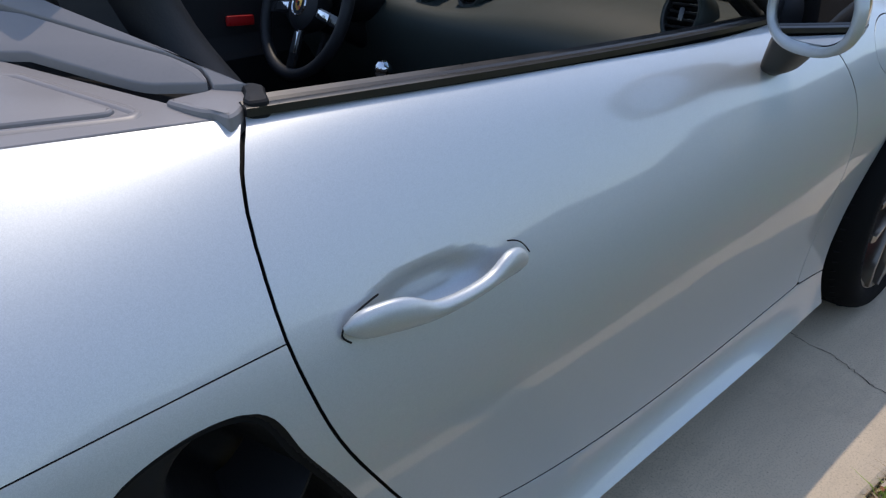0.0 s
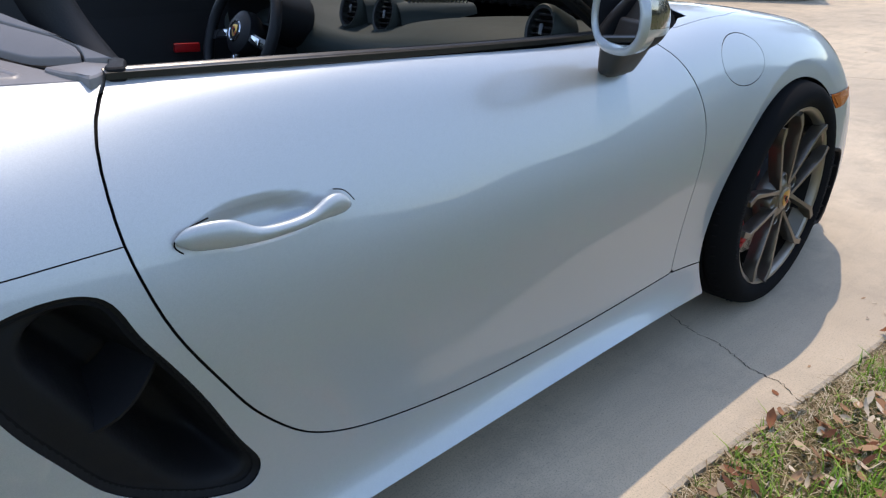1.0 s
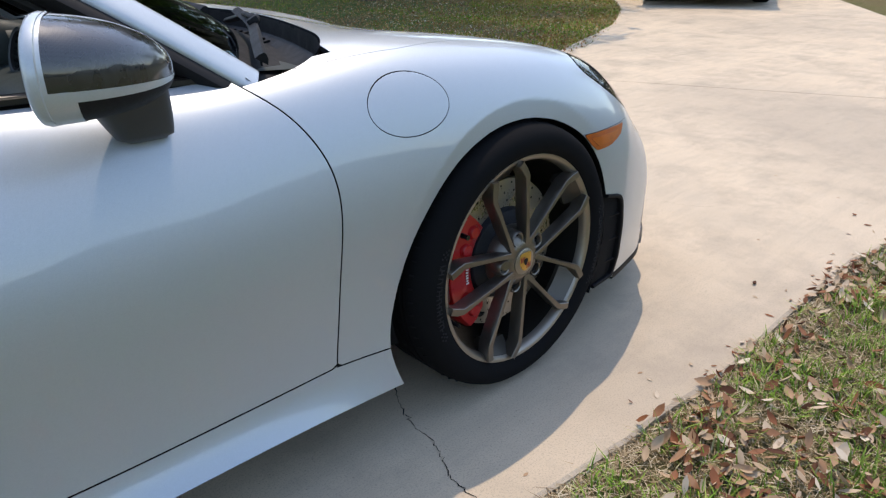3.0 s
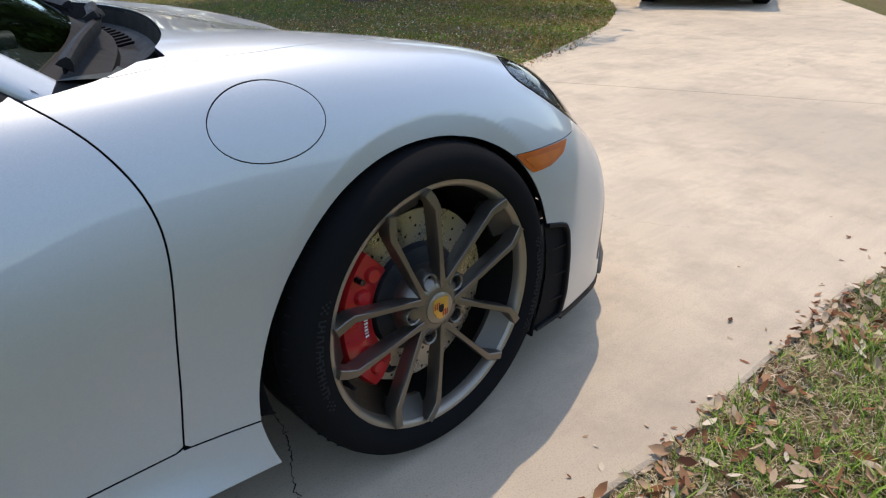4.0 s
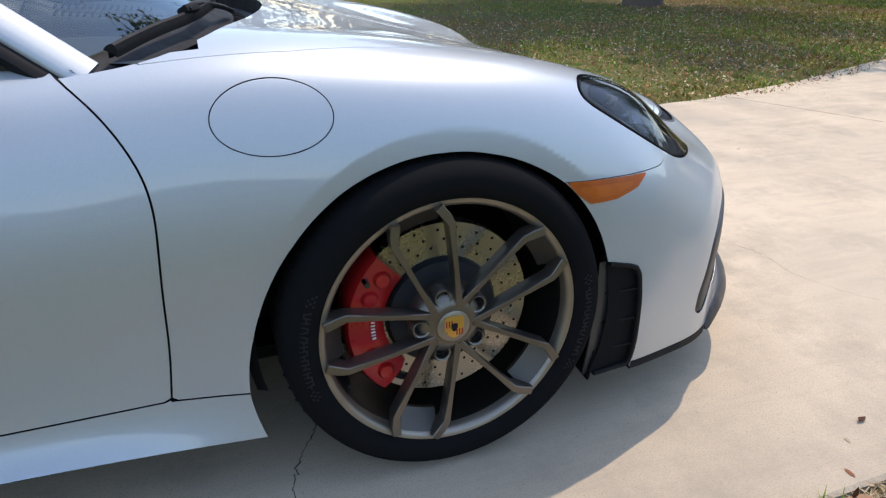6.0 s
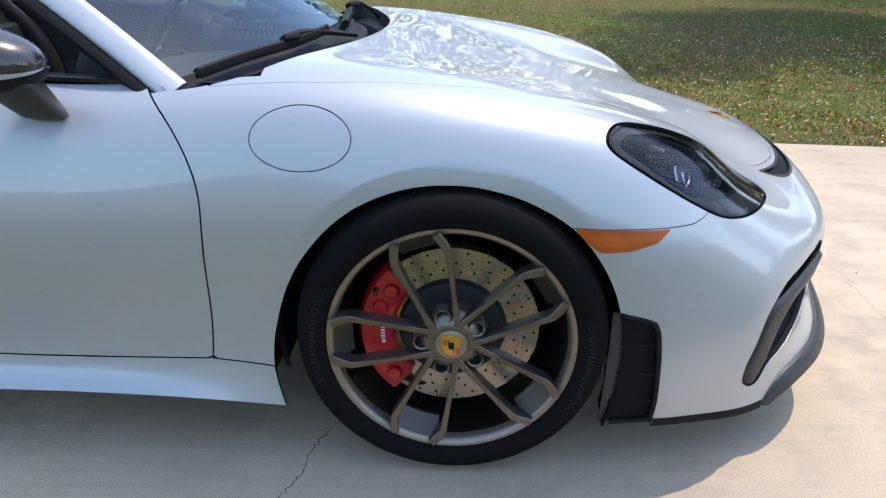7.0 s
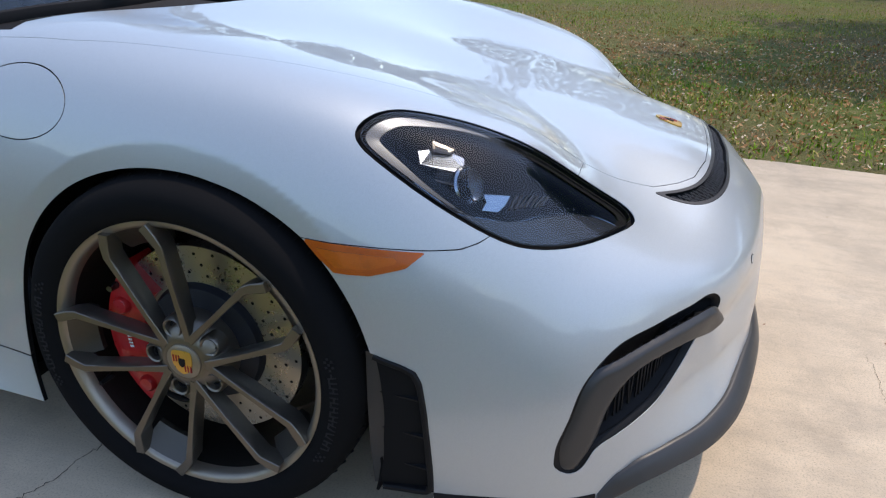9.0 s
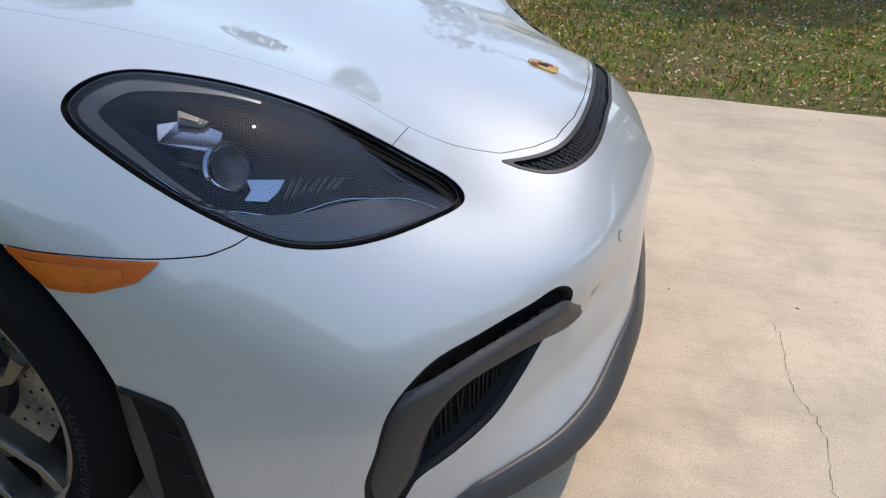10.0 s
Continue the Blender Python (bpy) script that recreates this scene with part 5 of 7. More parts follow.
# front side intakes with their L-shaped blades, and the lip below
for sgn in BOTH:
    cave = clip(patch_grid(0.52, 1.10, 0.02, 0.42, 0.006), within(INTAKE, yz, -0.004, nose_rule))
    intake = part("intake", sunk(cave, lambda p: 0.0015 + 0.052 * smooth(-0.001, 0.030, inside(INTAKE, yz(p))), TRIM, "intake", sgn), car, label="black mesh air intake in the bumper")
    bm = bmesh.new()
    cp, cn = surface(cave[0]), surface_normal(cave[0])
    deep = np.where(cp[:, 2] < np.interp(cp[:, 1], [-0.77, -0.72, -0.66, -0.55], [0.30, 0.385, 0.405, 0.41]), inside(INTAKE, yz(cp)), -1.0)
    for c in np.arange(-0.785, -0.52, 0.0080):
        k = np.where((np.abs(cp[:, 1] - c) < 0.005) & (deep > 0.004))[0]
        if len(k) > 2:
            q = cp[k] - cn[k] * 0.026
            a, b = q[q[:, 2].argmin()], q[q[:, 2].argmax()]
            add_sweep(bm, np.array([a, b]) * [1, sgn, 1], disc(0.0021, 4), (1, 0, 0), caps=False)
    for c in np.arange(0.20, 0.44, 0.0105):
        k = np.where((np.abs(cp[:, 2] - c) < 0.005) & (deep > 0.004))[0]
        if len(k) > 2:
            q = cp[k] - cn[k] * 0.028
            a, b = q[q[:, 1].argmin()], q[q[:, 1].argmax()]
            add_sweep(bm, np.array([a, b]) * [1, sgn, 1], disc(0.0012, 4), caps=False)
    tagged(part("intake_mesh", bm, intake, TRIM, "black vertical mesh"), kind="stuff")
    wing = clip(patch_grid(0.52, 1.15, 0.02, 0.42, 0.005), within(BLADE, yz, 0.0, nose_rule))
    me = sunk(wing, lambda p: 0.004 - 0.010 * smooth(-0.76, -0.55, p[:, 1]) - 0.004 * smooth(0.0, 0.012, inside(BLADE, yz(p))) + 0.006 * (1 - smooth(0.0, 0.007, inside(BLADE, yz(p)))), SATIN, "intake_blade", sgn)
    bm = bmesh.new()
    bm.from_mesh(me)
    bpy.data.meshes.remove(me)
    part("intake_blade", thick_skin(bm, 0.012), intake, SATIN, "satin black L-shaped blade", 50)
    # wheel-arch vent ahead of the front wheel: an open frame over a sloping back with three fins
    y_at = lambda z: float(np.interp(z, [0.10, 0.14, 0.20, 0.30, 0.41], [-0.836, -0.8405, -0.852, -0.8605, -0.8625]))
    outline = round_outline([(0.340, 0.411), (0.357, 0.407), (0.402, 0.397), (0.420, 0.389), (0.430, 0.371), (0.438, 0.320), (0.444, 0.250), (0.447, 0.190), (0.447, 0.150), (0.440, 0.131), (0.392, 0.126), (0.362, 0.122), (0.340, 0.120)], 4, 0.25)[4:-4]
    back = panel_loft([[(0.335 + 0.108 * u, (y_at(z) + 0.012 + 0.030 * u ** 1.5) * sgn, z) for u in np.linspace(0, 1, 9)] for z in np.linspace(0.115, 0.408, 16)])
    vent = part("arch_vent", thick_skin(back, 0.004), car, SATIN, "black plastic vent with three fins beside the wheel")
    rim_path = np.array([(x, (y_at(z) - 0.001) * sgn, z) for x, z in outline])
    part("vent_frame", add_sweep(bmesh.new(), rim_path, [(-0.0055, -0.038), (0.0055, -0.038), (0.0055, 0.0), (0.003, 0.003), (-0.003, 0.003), (-0.0055, 0.0)], (0, -sgn, 0)), vent, TRIM)
    for z in (0.337, 0.262, 0.190):
        y = y_at(z)
        fin = panel_loft([[(0.352 + 0.084 * u + (0.35 - z) * 0.05, (y + 0.016 - 0.014 * u ** 0.7 + 0.03 * w) * sgn, z - 0.006 * (1 - u) ** 2 + 0.010 * w) for w in np.linspace(0, 1, 5)] for u in np.linspace(0, 1, 9)])
        part("vent_fin", thick_skin(fin, 0.0045), vent, TRIM)
    flap = panel_loft([[(x + 0.004 * k, (-0.835 + 0.05 * k) * sgn, z) for k in range(3)] for x, z in ((0.352, 0.21), (0.356, 0.165), (0.352, 0.135), (0.346, 0.105))])
    part("arch_flap", thick_skin(flap, 0.005), car, RUBBER, "black rubber flap below the arch liner")

LIP_S = np.r_[np.linspace(0.683, 0.80, 12), np.linspace(0.82, 1.42, 40)]
lip_top = lip_line(LIP_S)
lip_rows = []
for k, off in ((0.0, -0.004), (0.0, 0.003), (0.08, 0.0075), (0.4, 0.0140), (0.75, 0.0195), (0.95, 0.0220), (1.0, 0.0200), (1.03, 0.006), (1.0, -0.05)):
    uv = np.stack([LIP_S, np.maximum(0.0, lip_top - 0.040 * k)], 1)
    q = surface(uv) + surface_normal(uv) * (off * np.interp(LIP_S, [0.683, 0.74], [0.4, 1.0]))[:, None]
    lip_rows.append(np.vstack([q, (q * [1, -1, 1])[::-1][1:]]))
part("front_lip", panel_loft(lip_rows), car, SATIN, "satin black lower front lip", 60)
for sgn in BOTH:
    skirt_s = np.linspace(0.455, 0.680, 20)
    rows = []
    for v, off, drop in ((0.018, -0.006, 0.0), (0.014, 0.0015, 0.0), (0.0, 0.0015, 0.006), (0.0, -0.03, 0.010)):
        uv = np.stack([skirt_s, np.full(20, v)], 1)
        rows.append((surface(uv) + surface_normal(uv) * off - [0, 0, drop]) * [1, sgn, 1])
    part("side_lip", panel_loft(rows), car, TRIM, "black lower edge of the bumper side", 60)
# flat underbody
under = bmesh.new()
for x0, x1, hw in ((-3.3, -2.9, 0.70), (-2.9, -2.05, 0.60), (-2.05, -0.42, 0.81), (-0.42, 0.42, 0.60), (0.42, 0.72, 0.72)):
    add_box(under, (x1 - x0, 2 * hw, 0.03), pose((x0 + x1) / 2, 0, 0.185))
add_box(under, (0.20, 0.9, 0.03), pose(0.80, 0, 0.19))
part("underbody", under, car, BLACK_GAP, "black underbody tray")

# emblem on the front lid
(pt,), (nm,) = on_skin([(0.768, 0.0)], xy, (1.0, 1.42), (0.55, 1.2), 0.0005)
nm = Vector(nm)
ex = Vector((0, -1, 0)); ey = nm.cross(ex).normalized()
rotm = Matrix((ex, ey, nm)).transposed().to_4x4()
emblem(car, Matrix.Translation(Vector((float(pt[0]), 0, float(pt[2])))) @ rotm, 0.026, 0.033, 0.003)

# side air scoops behind the doors
CAVITY = ring([(-1.86, 0.684), (-1.887, 0.686), (-1.917, 0.676), (-1.928, 0.66), (-1.929, 0.636), (-1.919, 0.61), (-1.882, 0.531), (-1.834, 0.44), (-1.787, 0.367), (-1.74, 0.338), (-1.70, 0.338), (-1.702, 0.375), (-1.75, 0.485), (-1.803, 0.594), (-1.825, 0.636)], 90)
scoop_area = clip(patch_grid(-2.03, -1.64, 0.12, 0.62, 0.006), within(SCOOP, xz, -0.002))
for sgn in BOTH:
    scoop = part("side_scoop", sunk(scoop_area, lambda p: 0.004 + 0.010 * smooth(0, 0.01, inside(SCOOP, xz(p))) + 0.10 * smooth(-0.006, 0.035, inside(CAVITY, xz(p))), TRIM, "side_scoop", sgn), car, label="black plastic air scoop behind the door")
    rows = []
    for k, d in ((0.0, -0.845), (0.12, -0.838), (0.5, -0.80), (1.0, -0.755)):
        a, b = np.array([-1.893, 0.545]), np.array([-1.797, 0.603])
        line = [a + (b - a) * q for q in np.linspace(-0.02 + 0.02 * k, 1.0, 10)]
        rows.append([(x, (d - 0.012 * math.sin(i / 9 * math.pi)) * sgn, z - 0.03 * (1 - k) - 0.012 * math.sin(i / 9 * math.pi)) for i, (x, z) in enumerate(line)])
    part("scoop_blade", thick_skin(panel_loft(rows), 0.006), scoop, TRIM, "black guide blade in the scoop")

# round parking sensors in the bumper
SENSOR = (-0.380, 0.462)
for sgn in BOTH:
    (pt,), (nm,) = on_skin([SENSOR], yz, (0.75, 1.3), (0.2, 0.66), 0.0005, 0.004)
    nm = Vector((float(nm[0]), float(nm[1]) * sgn, float(nm[2])))
    at = Matrix.Translation((float(pt[0]), float(pt[1]) * sgn, float(pt[2]))) @ nm.to_track_quat("Z", "Y").to_matrix().to_4x4()
    eye_ = part("parking_sensor", add_lathe(bmesh.new(), [(0.0, 0.0012), (0.0075, 0.0010), (0.0088, 0.0002), (0.0090, -0.004)], 24), car, PAINT, "round silver parking sensor", m=at)
    part("sensor_gap", add_lathe(bmesh.new(), [(0.0089, 0.0003), (0.0093, 0.0004), (0.0095, -0.002)], 24), eye_, BLACK_GAP)


# ---- cabin ----
# windscreen with its frame
def screen_point(u, v):
    """u from -1 (right) to 1 (left), v from the base to the header."""
    a = 1 - u * u
    base_p = Vector((-0.598 + 0.235 * a, 0.700 * u, 0.842 + 0.045 * a))
    top_p = Vector((-1.145 + 0.13 * a, 0.560 * u, 1.190 + 0.045 * a))
    return base_p.lerp(top_p, v) + Vector((0.4, 0, 0.6)) * 0.02 * math.sin(math.pi * v)


glass = part("windscreen", panel_loft([[screen_point(-1 + i / 16, j / 12) for i in range(33)] for j in range(13)]), car, GLASS, "curved clear windscreen", 60)
glass.visible_shadow = False
for sgn in BOTH:
    side = [screen_point(-1 * sgn, v) + Vector((0, 0, 0)) for v in np.linspace(-0.06, 1.0, 24)]
    path = np.array([tuple(p) for p in side]) + np.array([-0.008, -0.012 * sgn, 0.004])
    pil = round_outline([(-0.034, -0.010), (0.034, -0.012), (0.030, 0.010), (-0.026, 0.012)], 4, 0.35)
    post = part("windscreen_post", add_sweep(bmesh.new(), path, pil, (0.45, -0.75 * sgn, 0.5)), car, PAINT, "silver windscreen post", 50)
    part("post_seal", add_sweep(bmesh.new(), path + np.array([-0.030, -0.016 * sgn, -0.022]), round_outline([(-0.016, -0.014), (0.016, -0.014), (0.016, 0.014), (-0.016, 0.014)], 3, 0.3), (0.45, -0.75 * sgn, 0.5)), post, TRIM, "black rubber door seal")
    part("post_trim", add_sweep(bmesh.new(), path + np.array([-0.03, 0.03 * sgn, -0.03]), round_outline([(-0.03, -0.012), (0.03, -0.012), (0.03, 0.012), (-0.03, 0.012)], 3, 0.3), (0.45, -0.75 * sgn, 0.5)), post, LEATHER)
top = np.array([tuple(screen_point(u, 1.02)) for u in np.linspace(-1.03, 1.03, 30)])
part("windscreen_header", add_sweep(bmesh.new(), top, round_outline([(-0.03, -0.014), (0.03, -0.014), (0.03, 0.014), (-0.03, 0.014)], 4, 0.4), (0.4, 0, 0.9)), car, PAINT, "silver windscreen header", 50)

# black scuttle below the glass, following the rear edge of the front lid
rear = [q for q in REAR if q[1] <= 0.001][::2] + [REAR[-1]]
skin, _ = on_skin(rear, xy, (-0.75, 0.15), (0.80, 1.52), 0.0, 0.004)
half = sorted((float(q[1]), float(p[0]), float(p[2]) - 0.002) for p, q in zip(skin, rear))
half = [h for i, h in enumerate(half) if i == 0 or h[0] - half[i - 1][0] > 0.004]
half[-1] = (0.0, half[-1][1], half[-1][2])
both = half + [(-y, x, z) for y, x, z in reversed(half[:-1])]
arc = lambda y: np.stack([np.interp(y, [q[0] for q in both], [q[k] for q in both]) for k in (1, 2)], 1)
ys = np.linspace(-0.735, 0.735, 61)
rows = []
for k, drop in ((0.0, 0.004), (0.03, 0.040), (0.25, 0.056), (0.5, 0.050), (0.52, 0.036), (0.78, 0.022), (1.05, 0.0)):
    r = []
    for y in ys:
        (x0, z0), g = arc(np.array([y]))[0], screen_point(float(np.clip(y / 0.70, -1, 1)), -0.01)
        r.append((x0 + (g.x - x0) * k, y, z0 + (g.z - z0) * k - drop))
    rows.append(r)
scuttle = part("scuttle", panel_loft(rows), car, TRIM, "black plastic scuttle below the windscreen")
for i in range(22):
    y = -0.30 + 0.04 * i
    (x0, z0), g = arc(np.array([y]))[0], screen_point(y / 0.70, -0.01)
    part("scuttle_slot", box((0.055, 0.012, 0.006), None, 0.002), scuttle, BLACK_GAP, m=pose(x0 + (g.x - x0) * 0.45, y, z0 + (g.z - z0) * 0.40 - 0.048, 0, -8, 0))

# wipers
def wiper(tip, knuckle, pivot, heel):
    w = part("wiper", add_sweep(bmesh.new(), spline3([tip, (np.array(tip) + knuckle) / 2 + [0, 0, 0.003], knuckle, heel], 24), [(-0.013, -0.006), (0.013, -0.006), (0.009, 0.004), (0.002, 0.011), (-0.004, 0.011), (-0.010, 0.003)], (0.5, 0, 0.8)), car, TRIM, "black windscreen wiper")
    part("wiper_arm", add_sweep(bmesh.new(), spline3([np.array(knuckle) + [0.0, -0.02, 0.014], np.array(knuckle) + [0.01, 0.03, 0.018], (np.array(knuckle) + pivot) / 2 + [0.01, 0, 0.016], np.array(pivot) + [0, 0, 0.0]], 16), round_outline([(-0.008, -0.005), (0.008, -0.005), (0.006, 0.006), (-0.006, 0.006)], 3, 0.3), (0.5, 0, 0.8)), w, TRIM)
    part("wiper_bracket", box((0.026, 0.05, 0.016), None, 0.005), w, TRIM, m=pose(knuckle[0] + 0.002, knuckle[1], knuckle[2] + 0.012, 0, -30, -32))
    part("wiper_rubber", add_sweep(bmesh.new(), spline3([np.array(tip) + [-0.004, 0, -0.008], (np.array(tip) + knuckle) / 2 + [-0.004, 0, -0.006], np.array(knuckle) + [-0.004, 0, -0.008]], 14), [(-0.002, -0.004), (0.002, -0.004), (0.002, 0.004), (-0.002, 0.004)]), w, RUBBER)


wiper((-0.536, -0.690, 0.858), (-0.405, -0.430, 0.884), (-0.300, -0.10, 0.862), (-0.350, -0.26, 0.898))
wiper((-0.335, -0.06, 0.888), (-0.362, 0.24, 0.900), (-0.300, 0.40, 0.860), (-0.350, 0.33, 0.899))

# dashboard
prof = np.array([(-0.40, 0.835), (-0.52, 0.845), (-0.66, 0.848), (-0.77, 0.838), (-0.835, 0.808), (-0.865, 0.765), (-0.862, 0.70), (-0.83, 0.62), (-0.74, 0.50), (-0.62, 0.30)])
prof = spline3(np.c_[prof, np.zeros(len(prof))], 44)[:, :2]
rows = []
for y in np.linspace(-0.66, 0.66, 45):
    mid_drop = 0.012 + 0.034 * math.exp(-((y - 0.05) / 0.24) ** 2)
    back = 0.10 * (abs(y) / 0.66) ** 3
    rows.append([(x - back * (0.5 if x > -0.7 else 1.0) * 0.5, y, z - mid_drop * float(smooth(-0.90, -0.80, np.array(x)))) for x, z in prof])
dash = part("dashboard", panel_loft(rows), car, DASH, "dark grey-green leather dashboard", 60)


def vent(at, turn, r, fins):
    m = Matrix.Translation(at) @ Vector((-0.90, turn, 0.30)).to_track_quat("Z", "Y").to_matrix().to_4x4() @ Matrix.Diagonal((0.78, 1.12, 1, 1))
    pod = part("air_vent", add_lathe(bmesh.new(), [(r * 0.80, -0.02), (r * 0.84, 0.006), (r * 0.93, 0.009), (r, 0.004), (r * 1.05, -0.02), (r * 1.0, -0.10)], 36), dash, DASH, "round dashboard air vent", m=m)
    part("vent_back", add_lathe(bmesh.new(), [(0.0, -0.018), (r * 0.85, -0.018)], 30), pod, BLACK_GAP)
    part("vent_ring", add_lathe(bmesh.new(), [(r * 0.80, 0.000), (r * 0.81, 0.0065), (r * 0.86, 0.0075), (r * 0.87, 0.004)], 36), pod, SATIN)
    for k in range(6):
        h = r * (-0.62 + 0.25 * k)
        part("vent_slat", box((2 * math.sqrt(max(0.0, (r * 0.8) ** 2 - h * h)), 0.0045, 0.012), None, 0.001), pod, GLOSS, m=pose(0, h, -0.006, 25, 0, 0))
    part("vent_knob", box((0.012, 0.022, 0.006), None, 0.002), pod, GLOSS)
    if fins:
        x, y, z = at
        hump = panel_loft([[(x + 0.02 + d, y + dy * (1 - 0.5 * d), z - 0.004 + h * (1 - d * 1.9)) for dy, h in ((-0.052, -0.035), (-0.045, 0.012), (-0.030, 0.034), (0.0, 0.040), (0.030, 0.034), (0.045, 0.012), (0.052, -0.035))] for d in np.linspace(0, 0.30, 14)])
        part("vent_cowl", hump, dash, DASH, "finned vent housing", 60)
        for k in range(15):
            d = 0.05 + 0.016 * k
            part("vent_cowl_fin", box((0.0055, 0.058 * (1 - 0.5 * d), 0.014), None, 0.0015), dash, GLOSS, m=pose(x + 0.02 + d, y, z + 0.038 * (1 - d * 1.9) - 0.004, 0, 30, 0))


vent((-0.815, -0.606, 0.852), -0.12, 0.048, False)
vent((-0.770, -0.012, 0.830), -0.16, 0.050, True)
vent((-0.785, 0.122, 0.836), -0.10, 0.050, True)
vent((-0.805, 0.590, 0.846), 0.12, 0.046, False)
binn = add_lathe(bmesh.new(), [(0.0, 0.0), (0.13, 0.0), (0.15, 0.01), (0.158, 0.04), (0.15, 0.16)], 40, Matrix.Diagonal((0.98, 0.60, 0.8, 1)))
part("instrument_hood", binn, dash, LEATHER, m=Matrix.Translation((-0.84, 0.37, 0.785)) @ Vector((-0.92, 0, 0.35)).to_track_quat("Z", "Y").to_matrix().to_4x4())

# steering wheel
sm = Matrix.Translation((-1.020, 0.345, 0.768)) @ Vector((-0.92, 0, 0.40)).to_track_quat("Z", "Y").to_matrix().to_4x4()
steer = part("steering_wheel", add_sweep(bmesh.new(), np.array([(0.178 * math.cos(a), 0.178 * math.sin(a), 0.0) for a in np.linspace(0, math.tau, 60, endpoint=False)]), disc(0.0165, 10), (0, 0, 1), closed=True), car, LEATHER, "black leather steering wheel", 80, m=sm)
part("airbag_pad", add_lathe(bmesh.new(), [(0.0, 0.020), (0.045, 0.018), (0.062, 0.006), (0.066, -0.02), (0.05, -0.05), (0.0, -0.05)], 32), steer, LEATHER)
part("pad_ring", add_lathe(bmesh.new(), [(0.026, 0.0200), (0.0285, 0.0225), (0.031, 0.0195)], 32), steer, CHROME)
emblem(steer, pose(0, 0, 0.0205, 0, 0, 0), 0.014, 0.018, 0.001)
for a in (-8, 188, 270):
    part("steering_spoke", box((0.105, 0.030, 0.014), None, 0.005), steer, GLOSS, m=pose(0, 0, 0, 0, 0, a) @ pose(0.108, 0, -0.004))
    part("spoke_trim", box((0.055, 0.020, 0.004), None, 0.0015), steer, CHROME, m=pose(0, 0, 0, 0, 0, a) @ pose(0.095, 0, 0.005))
part("steering_column", add_lathe(bmesh.new(), [(0.045, -0.05), (0.055, -0.20)], 20), steer, TRIM)
for sgn in BOTH:
    part("column_stalk", add_sweep(bmesh.new(), [(0.03, 0.05 * sgn, -0.06), (0.03, 0.15 * sgn, -0.055)], disc(0.006, 8)), steer, TRIM)

# centre console with gear lever
part("centre_console", box((1.1, 0.20, 0.34), pose(-1.15, 0.0, 0.36), 0.03, 4), car, LEATHER, "black centre console")
gear = part("gear_lever", add_sweep(bmesh.new(), [(-1.035, 0.03, 0.53), (-1.015, 0.034, 0.64)], disc(0.010, 10)), car, TRIM, "short gear lever with a bright knob")
part("gear_knob", add_lathe(bmesh.new(), [(0.0, 0.026), (0.012, 0.024), (0.021, 0.014), (0.023, 0.0), (0.018, -0.016), (0.010, -0.026)], 24), gear, CHROME, "polished knob", m=pose(-1.012, 0.036, 0.658))
part("gear_gaiter", add_lathe(bmesh.new(), [(0.055, 0.0), (0.045, 0.02), (0.018, 0.05)], 20), gear, LEATHER, m=pose(-1.035, 0.03, 0.525))
part("cabin_floor", box((1.5, 1.36, 0.03), pose(-1.15, 0, 0.20), 0.0), car, CARPET)
part("rear_bulkhead", box((0.05, 1.36, 0.70), pose(-1.86, 0, 0.52), 0.0), car, CARPET)
part("firewall", box((0.04, 1.36, 0.5), pose(-0.50, 0, 0.45), 0.0), car, BLACK_GAP)
part("door_pull", box((0.085, 0.012, 0.028), pose(-1.07, 0.615, 0.700, 0, 4, 0), 0.005), left_door, RED, "red fabric door pull")


